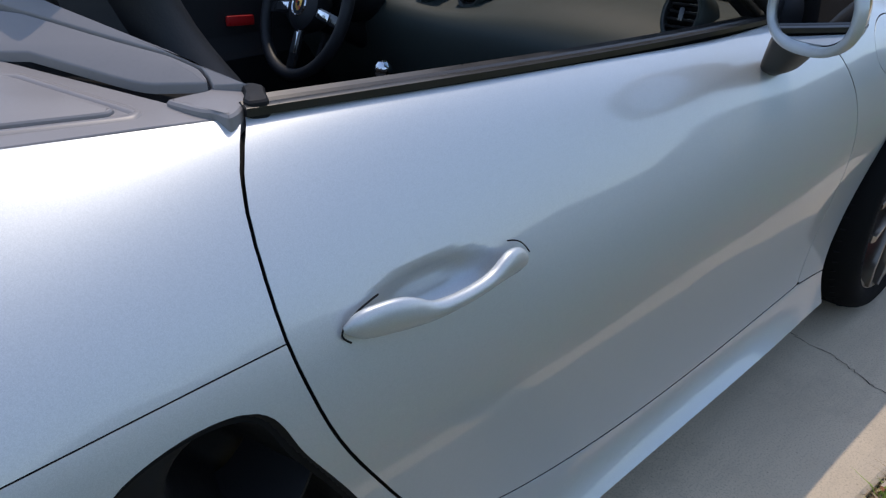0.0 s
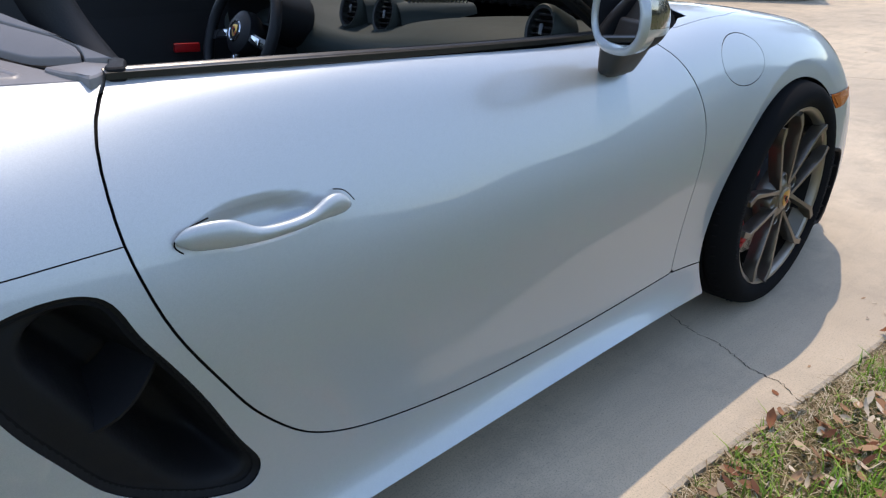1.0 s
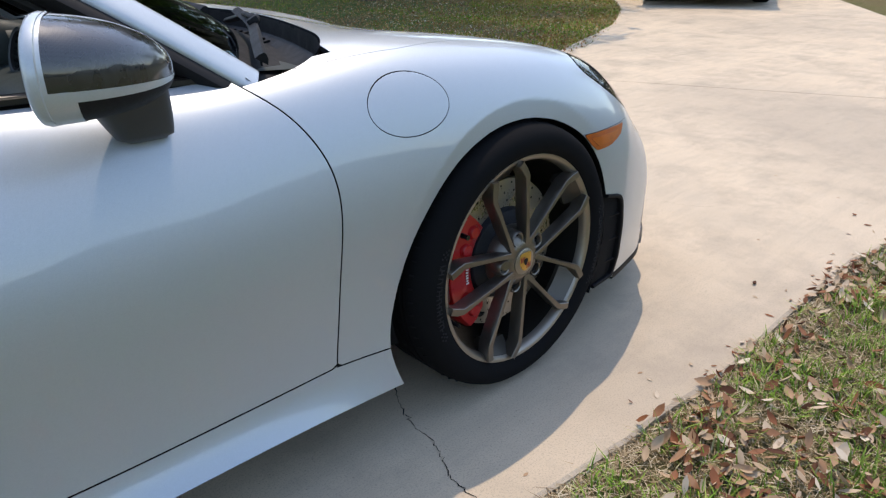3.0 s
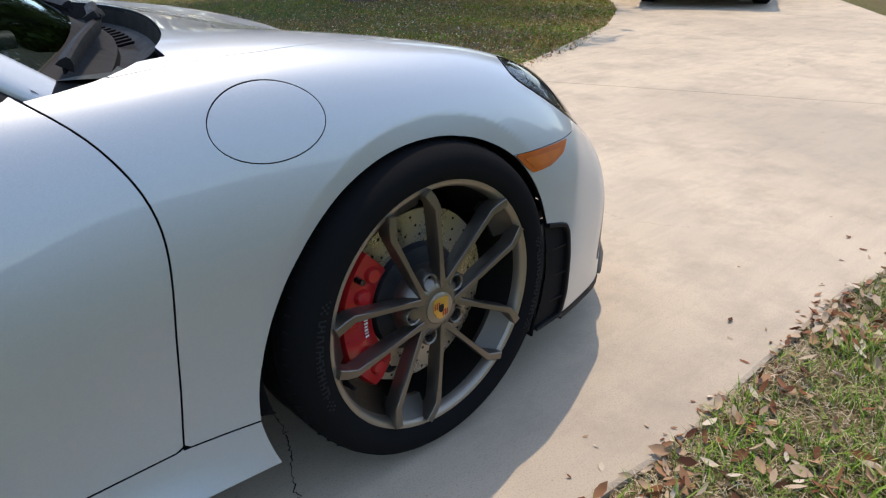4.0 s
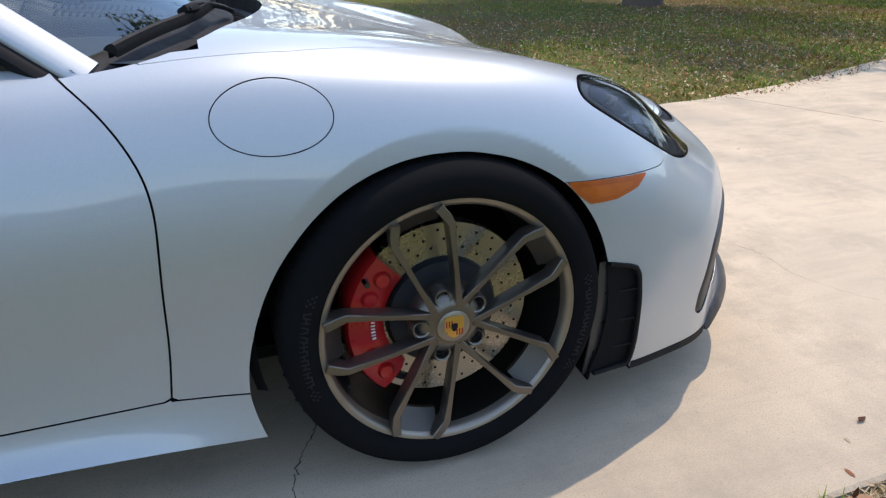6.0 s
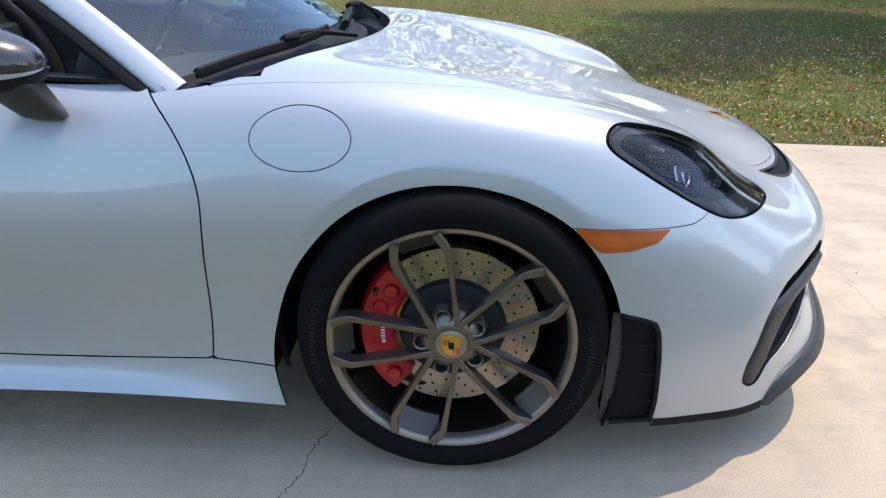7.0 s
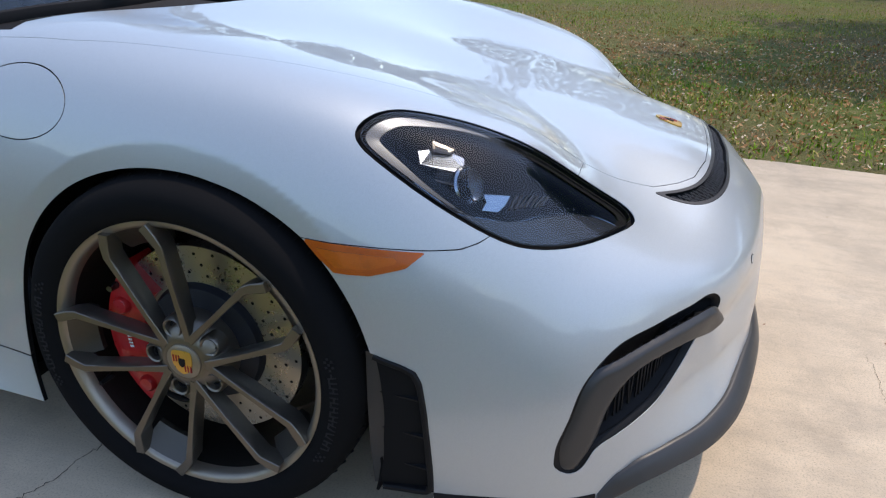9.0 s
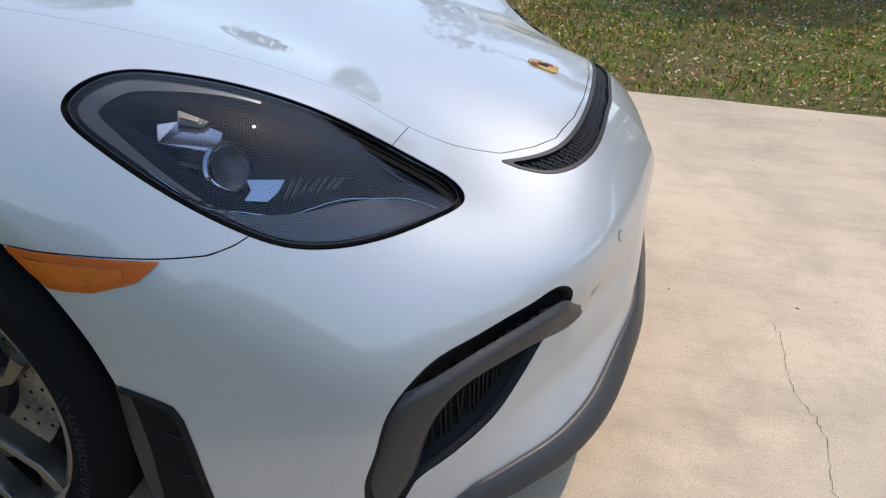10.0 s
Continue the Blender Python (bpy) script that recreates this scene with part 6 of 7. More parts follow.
# seats
def seat(y):
    s = part("seat", box((0.50, 0.42, 0.14), None, 0.05, 4), car, LEATHER, "black leather sports seat", m=pose(-1.36, y, 0.38, 0, -8, 0))
    inv = s.matrix_basis.inverted()
    outline = [(-0.25, 0.0), (-0.255, 0.30), (-0.225, 0.45), (-0.15, 0.53), (-0.125, 0.60), (-0.11, 0.70), (-0.06, 0.735), (0.06, 0.735), (0.11, 0.70), (0.125, 0.60), (0.15, 0.53), (0.225, 0.45), (0.255, 0.30), (0.25, 0.0)]
    back = add_plate(bmesh.new(), round_outline(outline, 4, 0.3), 0.11, bevel=0.035, seg=4)
    mb = Matrix.Translation((-1.545, y, 0.345)) @ Matrix(((0, 0, 1, 0), (1, 0, 0, 0), (0, 1, 0, 0), (0, 0, 0, 1)))
    mb = Matrix.Translation((-1.655, y, 0.345)) @ Euler((0, radians(-15), 0)).to_matrix().to_4x4() @ Matrix(((0, 0, 1, 0), (1, 0, 0, 0), (0, 1, 0, 0), (0, 0, 0, 1)))
    b = part("backrest", back, s, LEATHER, m=inv @ mb)
    for sgn in BOTH:
        bol = add_sweep(bmesh.new(), spline3([(0.205 * sgn, 0.02, 0.10), (0.222 * sgn, 0.28, 0.125), (0.190 * sgn, 0.44, 0.105), (0.115 * sgn, 0.56, 0.085), (0.095 * sgn, 0.68, 0.08)], 24), disc(0.042, 12), (0, 0, 1))
        part("bolster", bol, b, LEATHER, smooth_angle=80)
        st = spline3([(0.240 * sgn, 0.04, 0.125), (0.258 * sgn, 0.28, 0.145), (0.224 * sgn, 0.45, 0.125), (0.142 * sgn, 0.575, 0.105), (0.118 * sgn, 0.68, 0.095)], 90)
        bm = bmesh.new()
        for i in range(0, 88, 2):
            add_sweep(bm, st[i:i + 2], disc(0.0013, 4), (0, 0, 1))
        tagged(part("stitching", bm, b, SATIN, "row of grey stitches"), kind="stuff")
    part("seat_pad", box((0.30, 0.42, 0.05), None, 0.02, 3), b, LEATHER, m=pose(0, 0.25, 0.10))


seat(-0.36)
seat(0.36)

# folded soft top behind the seats: flat cover panels on sloping planes
def flat_panel(name, outline, plane, depth, mat, label="", bevel=0.003, sgn=1, parent=None):
    """An outline in plan lifted to the plane z = a x + b y + c."""
    a, b, c = plane
    m = Matrix(((1, 0, 0, 0), (0, sgn, 0, 0), (a, b, 1, c - depth), (0, 0, 0, 1)))
    return part(name, add_plate(bmesh.new(), outline, depth, m, bevel, 3), parent or car, mat, label, 30)


DECK_PLANE, COVER_PLANE, TRIM_PLANE = (-0.0186, 0.15, 0.9583), (0.521, 0.6018, 2.2054), (0.0, 0.10, 0.963)
for sgn in BOTH:
    deck = flat_panel("top_side_plate", [(-2.7, -0.60), (-2.3, -0.632), (-1.941, -0.671), (-1.893, -0.678), (-1.835, -0.686), (-1.788, -0.695), (-1.776, -0.697), (-1.770, -0.691), (-1.769, -0.687), (-1.797, -0.641), (-1.889, -0.485), (-2.05, -0.36), (-2.7, -0.30)], DECK_PLANE, 0.012, CANVAS, "grey satin cover plate of the folded top", 0.0025, sgn)
    rim3 = round_outline([(-2.55, -0.530), (-1.932, -0.645), (-1.834, -0.6625), (-1.826, -0.655), (-1.858, -0.590), (-1.893, -0.517), (-2.55, -0.40)], 8, 0.22)
    a, b, c = DECK_PLANE
    part("pressed_triangle_rim", add_sweep(bmesh.new(), np.array([(x, y * sgn, a * x + b * y + c + 0.0002) for x, y in rim3]), [(-0.008, -0.003), (0.008, -0.003), (0.004, 0.0012), (0.0, 0.002), (-0.004, 0.0012)], (0, 0, 1), closed=True), deck, CANVAS, smooth_angle=70)
    flat_panel("raised_triangle", round_outline([(-2.55, -0.525), (-1.932, -0.6385), (-1.850, -0.6535), (-1.841, -0.646), (-1.867, -0.594), (-1.903, -0.524), (-2.55, -0.405)], 8, 0.2), (a, b, c + 0.0045), 0.008, CANVAS, "raised triangle", 0.004, sgn, deck)
    flat_panel("top_cover_edge", round_outline([(-2.5, -0.18), (-1.884, -0.480), (-1.799, -0.604), (-1.751, -0.6445), (-1.749, -0.640), (-1.750, -0.628), (-1.753, -0.621), (-1.765, -0.598), (-1.799, -0.549), (-1.868, -0.445), (-2.5, 0.12)], 4, 0.2), COVER_PLANE, 0.010, CANVAS, "grey satin cover of the folded top", 0.002, sgn)
    flat_panel("top_cover_strip", [(-2.5, 0.125), (-1.867, -0.442), (-1.798, -0.546), (-1.764, -0.596), (-1.7505, -0.620), (-1.7475, -0.628), (-1.7465, -0.640), (-1.748, -0.650), (-1.722, -0.671), (-1.748, -0.623), (-1.762, -0.594), (-1.781, -0.560), (-1.825, -0.480), (-1.838, -0.455), (-2.3, 0.12)], COVER_PLANE, 0.010, CANVAS, "grey satin strip behind the seats", 0.0015, sgn)
    flat_panel("cover_gap", [(-2.5, -0.30), (-1.90, -0.50), (-1.79, -0.62), (-1.75, -0.646), (-1.748, -0.61), (-1.80, -0.52), (-1.868, -0.42), (-2.5, 0.0)], (0.0, 0.12, 0.960), 0.02, BLACK_GAP, "", 0.0, sgn)
    trim_c = flat_panel("corner_trim", round_outline([(-1.800, -0.650), (-1.776, -0.648), (-1.754, -0.648), (-1.742, -0.639), (-1.717, -0.650), (-1.724, -0.680), (-1.739, -0.696), (-1.756, -0.712), (-1.768, -0.717), (-1.772, -0.699), (-1.783, -0.688)], 4, 0.3), (0.0, 0.10, 0.9645), 0.022, CANVAS, "grey corner trim behind the door", 0.006, sgn)
    flat_panel("corner_cap", round_outline([(-1.725, -0.660), (-1.712, -0.664), (-1.707, -0.677), (-1.714, -0.690), (-1.722, -0.712), (-1.743, -0.708), (-1.743, -0.697), (-1.732, -0.682)], 4, 0.3), (0.0, 0.10, 0.970), 0.026, TRIM, "black rubber corner seal", 0.005, sgn, trim_c)
cover = panel_loft([[(x, y, 0.945 + 0.04 * (1 - (y / 0.62) ** 2) - 0.04 * smooth(-2.3, -3.2, np.array(x)) - 0.03 * smooth(-2.2, -1.98, np.array(x))) for y in np.linspace(-0.40, 0.40, 25)] for x in np.linspace(-3.0, -1.98, 20)])
part("folded_top", thick_skin(cover, 0.012), car, CANVAS, "dark grey folded canvas roof", 60)
tail = panel_loft([[(x, y, 0.905 - 0.03 * (y / 0.7) ** 2 - 0.05 * smooth(-3.2, -3.45, np.array(x))) for y in np.linspace(-0.66, 0.66, 25)] for x in np.linspace(-3.42, -2.7, 14)])
part("tail_lid", thick_skin(tail, 0.01), car, PAINT, "silver rear lid", 60)
back = panel_loft([[(-3.425 - 0.03 * math.cos(y / 0.7 * 1.5), y, z) for y in np.linspace(-0.62, 0.62, 21)] for z in np.linspace(0.22, 0.86, 8)])
part("rear_bumper", thick_skin(back, 0.01), car, PAINT, "silver rear bumper", 60)


# ---- grass, fallen leaves, cracks, trees, far vehicle ----
def blade_material(name, stops, rough=0.6, dry=None, share=0.35):
    m = material(name, (0.1, 0.15, 0.03), rough, spec=0.12)
    n, l, b = nodes_of(m)
    g = n.new("ShaderNodeNewGeometry")
    c = ramp(n, l, g.outputs["Random Per Island"], stops)
    if dry:
        c = mixc(n, l, ramp(n, l, noise_node(n, l, 0.7, 5, 0.65), [(0.42, (0,) * 3), (0.62, (share,) * 3)]), c, dry)
    l.new(c, b.inputs["Base Color"])
    return m


GRASS = blade_material("grass_blades", [(0.0, (0.07, 0.17, 0.012)), (0.35, (0.16, 0.31, 0.028)), (0.74, (0.27, 0.42, 0.050)), (0.90, (0.40, 0.43, 0.13)), (1.0, (0.55, 0.47, 0.25))], 0.6, (0.22, 0.17, 0.085))
LEAF = blade_material("dead_leaves", [(0.0, (0.09, 0.038, 0.022)), (0.20, (0.24, 0.09, 0.042)), (0.40, (0.34, 0.18, 0.095)), (0.62, (0.44, 0.30, 0.18)), (0.86, (0.55, 0.43, 0.30)), (1.0, (0.64, 0.54, 0.41))], 0.6)
LAWN = blade_material("lawn_blades", [(0.0, (0.06, 0.16, 0.006)), (0.4, (0.15, 0.30, 0.012)), (0.66, (0.26, 0.40, 0.025)), (0.76, (0.42, 0.34, 0.10)), (1.0, (0.52, 0.37, 0.15))], 0.7, (0.33, 0.18, 0.06), 0.7)
LITTER = blade_material("lawn_litter", [(0.0, (0.20, 0.08, 0.03)), (0.4, (0.42, 0.20, 0.08)), (0.8, (0.55, 0.34, 0.17)), (1.0, (0.74, 0.62, 0.46))], 0.8)
rng = np.random.default_rng(5)


def edge_y(x, line):
    return np.interp(x, line[:, 0], line[:, 1])


def patchy(x, y, scale, seed):
    return np.array([noise.noise((a * scale, b * scale, seed)) for a, b in zip(x, y)])


def grass(name, x, y, height, width, label, z=-0.02, lean=0.5, mat=GRASS):
    """Bent blades, each two quads and a tip."""
    n = len(x)
    a = rng.uniform(0, math.tau, n)
    h = height * rng.uniform(0.45, 1.3, n)
    w = width * rng.uniform(0.6, 1.3, n)
    bend = lean * rng.uniform(0.1, 1.4, n) * h
    d = np.stack([np.cos(a), np.sin(a)], 1)
    s = np.stack([-d[:, 1], d[:, 0]], 1)
    verts = np.zeros((n, 5, 3))
    for k, (t, ww) in enumerate(((0, 1), (0, -1), (0.55, 0.8), (0.55, -0.8), (1, 0))):
        off = d * (bend * t ** 2)[:, None] + s * (w * ww / 2)[:, None]
        verts[:, k, 0], verts[:, k, 1] = x + off[:, 0], y + off[:, 1]
        verts[:, k, 2] = z + h * t * (1 - 0.25 * t * lean)
    base_i = np.arange(n)[:, None] * 5
    quads, tris = base_i + np.array([0, 1, 3, 2]), base_i + np.array([2, 3, 4])
    me = bpy.data.meshes.new(name)
    me.from_pydata(verts.reshape(-1, 3).tolist(), [], quads.tolist() + tris.tolist())
    me.materials.append(mat)
    return tagged(new(name, me), label, "grass", kind="stuff")


def leaves(name, x, y, size, label, z=0.0, tilt=0.5, mat=LEAF):
    """Curled oval leaves of six faces each."""
    n = len(x)
    shape = np.array([(-1.0, 0.0, 0.15), (-0.35, 0.36, 0.10), (-0.35, -0.36, 0.10), (-0.35, 0.0, -0.05), (0.35, 0.33, 0.12), (0.35, -0.33, 0.12), (0.35, 0.0, -0.03), (1.0, 0.0, 0.22)])
    faces = [(0, 3, 1), (0, 2, 3), (1, 3, 6, 4), (3, 2, 5, 6), (4, 6, 7), (6, 5, 7)]
    verts = np.zeros((n, 8, 3))
    for i in range(n):
        e = Euler((rng.normal(0, tilt), rng.normal(0, tilt), rng.uniform(0, math.tau))).to_matrix()
        k = size * rng.uniform(0.5, 1.15)
        c = shape * [k, k * rng.uniform(0.8, 1.3), k * rng.uniform(-0.3, 1.9)]
        v = c @ np.array(e).T
        v[:, 2] -= v[:, 2].min()
        verts[i] = v + [x[i], y[i], z + (0.0 if np.isscalar(z) else 0)]
    me = bpy.data.meshes.new(name)
    me.from_pydata(verts.reshape(-1, 3).tolist(), [], [tuple(8 * i + j for j in q) for i in range(n) for q in faces])
    me.materials.append(mat)
    me.shade_smooth()
    return tagged(new(name, me), label, "leaf litter", kind="stuff")


# the strip of rough lawn beside the car
STRAW = blade_material("dry_thatch", [(0.0, (0.16, 0.105, 0.055)), (0.4, (0.34, 0.25, 0.14)), (0.75, (0.50, 0.40, 0.25)), (1.0, (0.62, 0.53, 0.38))], 0.8)
x = rng.uniform(-2.2, 4.2, 60000)
y = edge_y(x, near) - 0.004 - rng.gamma(1.35, 0.42, 60000)
keep = (patchy(x, y, 2.6, 3.0) + 0.6 * patchy(x, y, 9, 1.0) + rng.normal(0, 0.16, len(x)) > -0.10) & (y > -3.2)
grass("near_grass", x[keep], y[keep], 0.046, 0.0036, "rough green lawn grass beside the driveway", -0.015, 0.9)
x = rng.uniform(-2.0, 4.0, 22000)
y = edge_y(x, near) - 0.004 - rng.gamma(1.5, 0.40, 22000)
clump = patchy(x, y, 4.5, 8.0) + 0.4 * patchy(x, y, 13, 5.0) > 0.12
grass("grass_tufts", x[clump], y[clump], 0.070, 0.0040, "longer green grass tufts", -0.015, 0.8)
x = rng.uniform(-2.2, 4.2, 80000)
y = edge_y(x, near) + np.r_[-0.006 - rng.gamma(1.35, 0.42, 70000), rng.normal(-0.030, 0.014, 10000)]
grass("dry_thatch", x, y, 0.015, 0.0026, "straw-coloured dead grass between the tufts", -0.006, 2.6, STRAW)
x = rng.uniform(-2.0, 4.2, 10500)
y = edge_y(x, near) + 0.012 - rng.gamma(1.5, 0.42, 10500)
keep = patchy(x, y, 3.0, 12.0) + 0.5 * patchy(x, y, 8.0, 2.0) + rng.normal(0, 0.22, len(x)) > 0.02
leaves("fallen_leaves", x[keep], y[keep], 0.0235, "dry brown and tan oak leaves on the lawn", 0.008, 0.42)
x = np.r_[rng.uniform(-0.6, 3.0, 26), rng.uniform(0.2, 1.9, 60)]
y = edge_y(x, near) + np.r_[rng.exponential(0.10, 26), rng.exponential(0.016, 60)]
leaves("driveway_leaves", x, y, 0.015, "scattered dry leaf bits on the concrete", 0.001, 0.2)
x, y = rng.uniform(-0.5, 7.0, 60), rng.uniform(-1.0, 2.0, 60)
keep = ~((x < 1.0) & (np.abs(y) < 0.95))
leaves("leaf_crumbs", x[keep], y[keep], 0.008, "tiny leaf crumbs on the concrete", 0.0005, 0.15)
# the wide lawn across the driveway
n = 140000
x = rng.uniform(-4.0, 13.0, n)
y = edge_y(x, far) - 0.03 + rng.gamma(1.3, 2.6, n)
keep = (patchy(x, y, 1.1, 4.0) + 0.7 * patchy(x, y, 4, 9.0) + rng.normal(0, 0.3, n) + 0.30 * smooth(0.6, 3.5, y - edge_y(x, far)) - 0.04 - 0.75 * np.exp(-((y - edge_y(x, far) - 4.3) / 1.5) ** 2) + 0.35 * smooth(5.5, 8.0, y - edge_y(x, far)) > -0.02) & (y < 16)
grass("far_grass", x[keep], y[keep], 0.042, 0.008, "patchy lawn grass in sun and shade", -0.02, 0.9, LAWN)
x = rng.uniform(-3.0, 10.0, 32000)
y = edge_y(x, far) - 0.02 + np.r_[rng.gamma(1.5, 1.3, 20000), np.abs(rng.normal(3.8, 1.3, 12000))]
leaves("lawn_leaves", x, y, 0.0165, "dry leaves scattered over the lawn", 0.0, 0.5, LITTER)

# cracks in the concrete
def crack(points, seed, width=0.003):
    r = np.random.default_rng(seed)
    q = spline3(np.c_[np.asarray(points), np.zeros(len(points))], 60)[:, :2]
    q = q + r.normal(0, 0.0035, q.shape)
    w = width * r.uniform(0.35, 1.3, 60)
    v, fcs = [], []
    for i in range(60):
        d = q[min(i + 1, 59)] - q[max(i - 1, 0)]
        d = np.array([-d[1], d[0]]) / (np.linalg.norm(d) + 1e-9)
        v += [(*(q[i] + d * w[i]), 0.0012), (*(q[i] - d * w[i]), 0.0012)]
        if i:
            fcs.append((2 * i - 2, 2 * i - 1, 2 * i + 1, 2 * i))
    part("crack", tidy(v, fcs, BLACK_GAP, "crack"), driveway, label="thin dark crack")


crack([(-0.27, -0.69), (-0.31, -0.77), (-0.331, -0.838), (-0.337, -0.902), (-0.367, -0.978), (-0.391, -1.03), (-0.393, -1.094), (-0.42, -1.15)], 1, 0.0012)
crack([(-0.27, -0.69), (-0.22, -0.55), (-0.25, -0.3)], 2, 0.0013)
crack([(1.50, -0.62), (1.42, -0.47), (1.40, -0.36), (1.415, -0.238), (1.409, -0.189), (1.385, -0.142), (1.375, -0.068), (1.385, 0.063), (1.38, 0.16)], 3, 0.0005)


# trees whose shade lies on the lawn and which the paint reflects
BARK = worn(material("oak_bark", (0.09, 0.07, 0.055), 0.9), 25, 0.35, 0.05, 0.7, 0.02)
FOLIAGE = blade_material("oak_foliage", [(0.0, (0.035, 0.06, 0.012)), (0.5, (0.06, 0.10, 0.02)), (1.0, (0.11, 0.15, 0.035))], 0.5)


def tree(at, height, spread, seed, leaves_n=5200):
    r = np.random.default_rng(seed)
    t = thing("oak_tree", "broad live oak with dark green foliage on the lawn", "tree", at, group="trees round the lawn")
    bm = bmesh.new()
    fork = height * 0.32
    add_sweep(bm, spline3([(0, 0, -0.1), (0.1, 0.05, fork * 0.5), (0.0, 0.1, fork)], 10), disc(1.0, 10), (0, 1, 0), [float(v) for v in np.linspace(0.34, 0.22, 10)])
    ends = []
    for k in range(8):
        a, rise = math.tau * k / 8 + r.uniform(-0.3, 0.3), r.uniform(0.35, 0.95)
        tip = np.array([math.cos(a) * spread * r.uniform(0.55, 0.95), math.sin(a) * spread * r.uniform(0.55, 0.95), fork + (height - fork) * rise])
        mid = tip * [0.45, 0.45, 0.0] + [0, 0, fork + (tip[2] - fork) * 0.65]
        limb = spline3([(0, 0.1, fork * 0.96), mid, tip], 10)
        add_sweep(bm, limb, disc(1.0, 6), (0.2, 0.1, 1), [float(v) for v in np.linspace(0.14, 0.02, 10)])
        ends += [limb[4], limb[5], limb[6], limb[7], limb[8], limb[9]]
        for j in range(2):
            c = limb[6 + j] + r.normal(0, spread * 0.16, 3)
            add_sweep(bm, np.array([limb[5 + j], c]), disc(1.0, 5), (0.2, 0.1, 1), [0.04, 0.012])
            ends.append(c)
    part("trunk", bm, t, BARK, "grey-brown bark")
    ends = np.array(ends)
    c = ends[r.integers(0, len(ends), leaves_n)]
    p = c + np.clip(r.normal(0, 1, (leaves_n, 3)), -1.7, 1.7) * [spread * 0.16, spread * 0.16, spread * 0.10]
    v = np.zeros((leaves_n, 4, 3))
    ang = r.uniform(0, math.tau, (leaves_n, 2))
    d = np.stack([np.cos(ang[:, 0]), np.sin(ang[:, 0]), r.normal(0, 0.5, leaves_n)], 1)
    e = np.cross(d, r.normal(0, 1, (leaves_n, 3)))
    e /= np.linalg.norm(e, axis=1, keepdims=True) + 1e-9
    k = 0.095 * r.uniform(0.6, 1.4, leaves_n)[:, None]
    for i, (a, b) in enumerate(((1, 0), (0, 0.5), (-1, 0), (0, -0.5))):
        v[:, i] = p + d * k * a + e * k * b
    me = bpy.data.meshes.new("crown")
    me.from_pydata(v.reshape(-1, 3).tolist(), [], [(4 * i, 4 * i + 1, 4 * i + 2, 4 * i + 3) for i in range(leaves_n)])
    me.materials.append(FOLIAGE)
    tagged(part("crown", me, t), "dense dark green leaves", kind="stuff")
    return t


for at, h, s, seed, cnt in (((11.5, 20.0, 0), 10.0, 6.6, 1, 22000), ((6.9, 8.6, 0), 7.8, 3.8, 6, 30000), ((16.5, 10.5, 0), 8.5, 5.2, 2, 14000), ((12, 22, 0), 12, 6.0, 4, 10000), ((30, 3, 0), 11, 5.5, 10, 8000)):
    tree(at, h, s, seed, cnt)


# a belt of woods out of view, added so flank and bonnet reflect a darker horizon
WOODS = blade_material("woodland_foliage", [(0.0, (0.020, 0.032, 0.010)), (0.5, (0.040, 0.060, 0.018)), (1.0, (0.075, 0.095, 0.030))], 0.7)
r = np.random.default_rng(31)
n = 78000
a = np.radians(r.uniform(-172, 140, n))
tall = 4.6 + 1.6 * np.sin(a * 9.0) + 0.9 * np.sin(a * 23.0 + 1.0)
tall = tall * (1 + 0.9 * smooth(0.7, 1.2, a))
d = 34 + r.uniform(0, 7, n) + 3 * np.sin(a * 5.0)
p = np.stack([d * np.cos(a), d * np.sin(a), tall * r.uniform(0, 1, n) ** 0.85], 1)
e, f = r.normal(0, 1, (n, 3)), r.normal(0, 1, (n, 3))
e, f = (q / np.linalg.norm(q, axis=1, keepdims=True) * r.uniform(0.18, 0.42, (n, 1)) for q in (e, f))
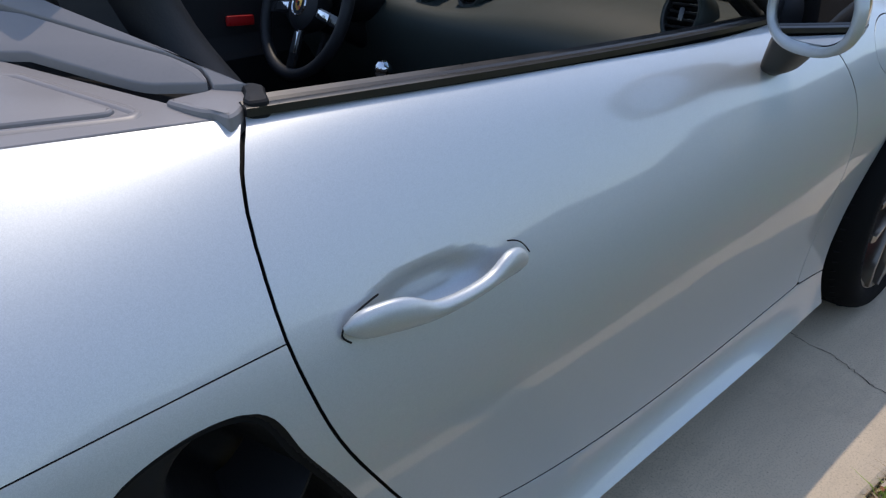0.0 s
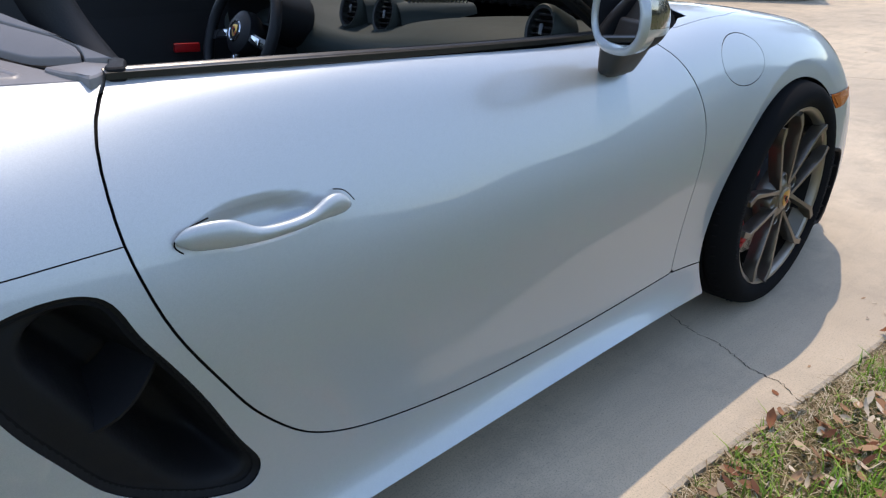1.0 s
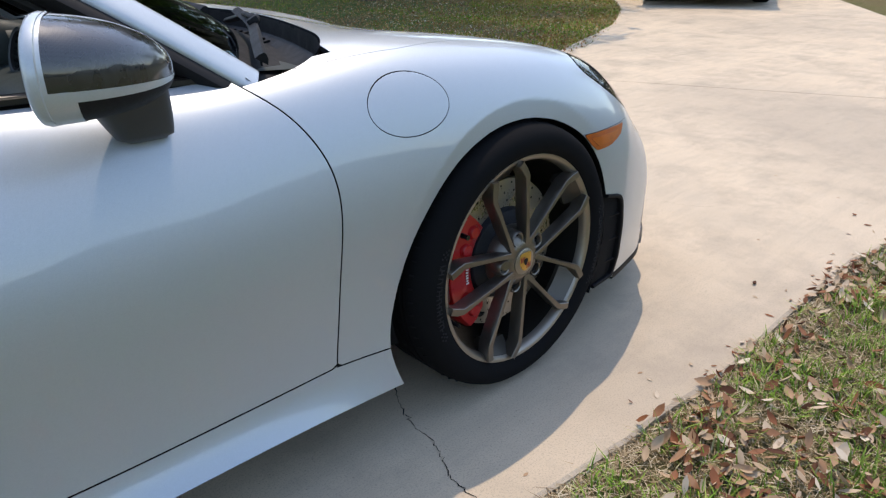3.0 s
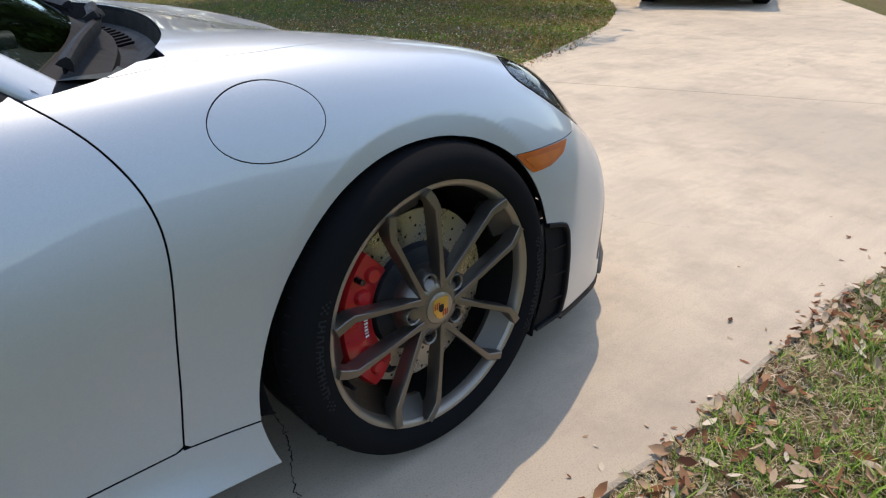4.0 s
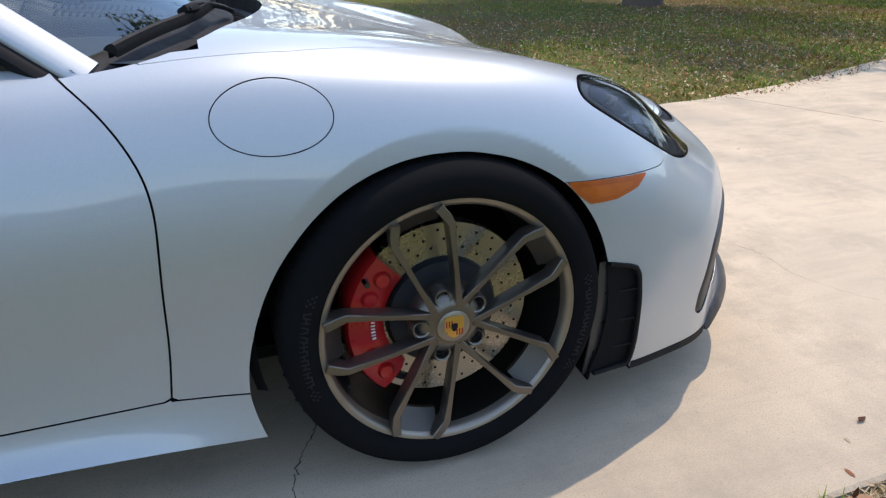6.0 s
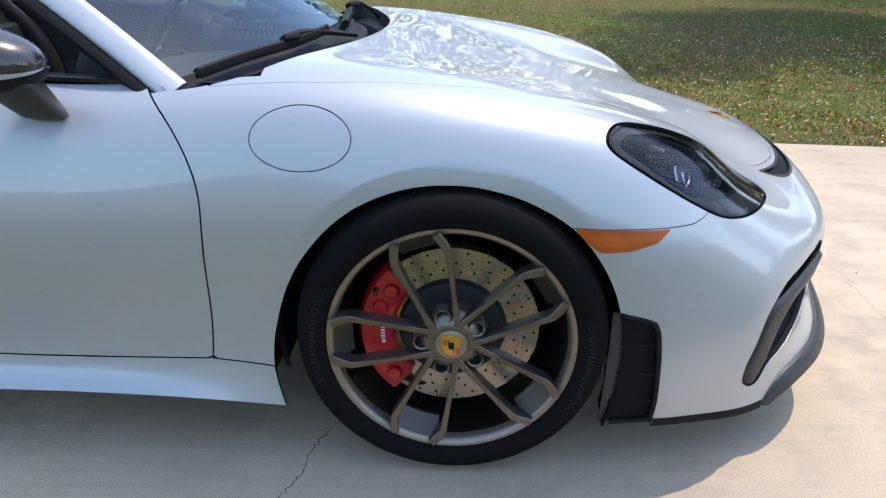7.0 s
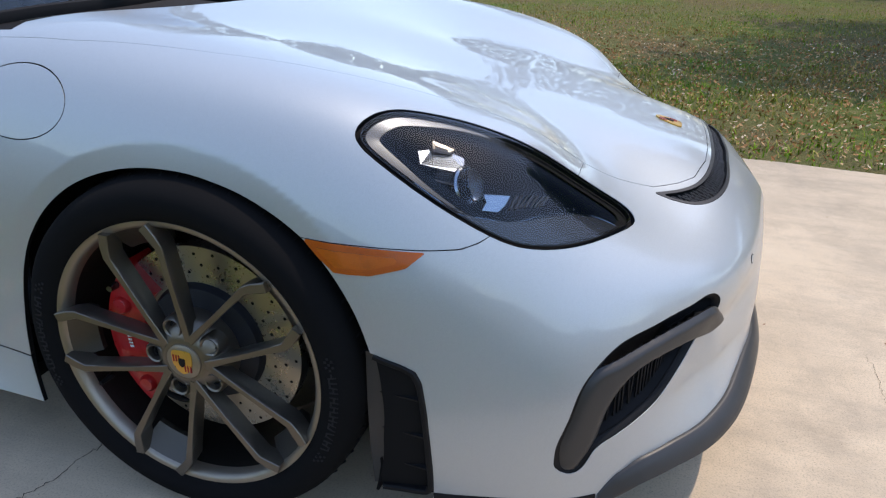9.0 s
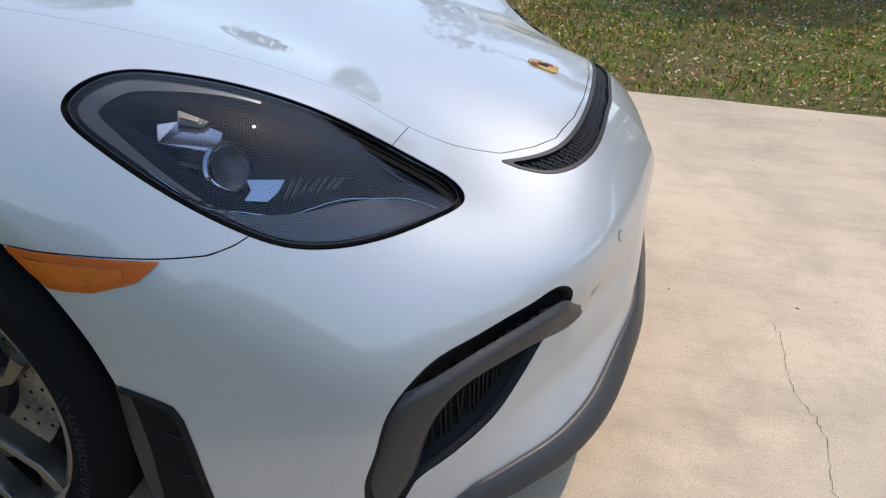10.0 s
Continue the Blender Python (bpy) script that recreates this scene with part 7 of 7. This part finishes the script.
me = bpy.data.meshes.new("far_woods")
me.from_pydata(np.stack([p + e, p + f * 0.6, p - e, p - f * 0.6], 1).reshape(-1, 3).tolist(), [], (np.arange(n)[:, None] * 4 + np.arange(4)).tolist())
me.materials.append(WOODS)
tagged(new("far_woods", me), "unseen belt of dark green woods, added for the paint's reflections", "woods", kind="stuff")


# the dark vehicle parked further up the driveway
def far_car(at, turn):
    c = thing("parked_vehicle", "dark vehicle parked further up the driveway", "car", at)
    c.rotation_euler = (0, 0, radians(turn))
    dark = worn(material("dark_car_paint", (0.012, 0.013, 0.016), 0.25, coat=0.8), 20, 0.2, 0.05)
    prof = [(0.0, 0.42), (-0.03, 0.62), (0.05, 0.95), (0.9, 1.05), (1.55, 1.55), (1.9, 1.66), (3.6, 1.64), (4.35, 1.12), (4.5, 0.9), (4.52, 0.45), (4.4, 0.19), (0.1, 0.17)]
    bm = add_plate(bmesh.new(), round_outline(prof, 4, 0.2), 1.84, Matrix(((1, 0, 0, 0), (0, 0, 1, -0.92), (0, 1, 0, 0), (0, 0, 0, 1))), 0.08, 3)
    part("body", bm, c, dark)
    for xw in (0.85, 3.6):
        for yw, s in ((-0.93, 1), (0.93, -1)):
            w = part("wheel", add_lathe(bmesh.new(), [(0.20, -0.02), (0.24, 0.01), (0.33, 0.01), (0.36, -0.02), (0.36, -0.20), (0.33, -0.23), (0.2, -0.23)], 36), c, RUBBER, m=pose(xw, yw, 0.36, 90 if s > 0 else -90, 0, 0))
            part("rim", add_lathe(bmesh.new(), [(0.0, -0.01), (0.08, 0.0), (0.2, -0.03)], 20), w, RIM)
    part("bumper", box((0.16, 1.80, 0.36), pose(0.0, 0, 0.36), 0.05, 3), c, TRIM)
    for s in (-1, 1):
        part("lamp", box((0.10, 0.34, 0.12), pose(0.03, 0.70 * s, 0.86), 0.03, 3), c, GLOSS)
    part("windscreen", box((0.02, 1.5, 0.62), pose(1.20, 0, 1.32, 0, -52, 0), 0.01), c, GLOSS)
    return c


far_car((9.15, 3.50, 0), 28)
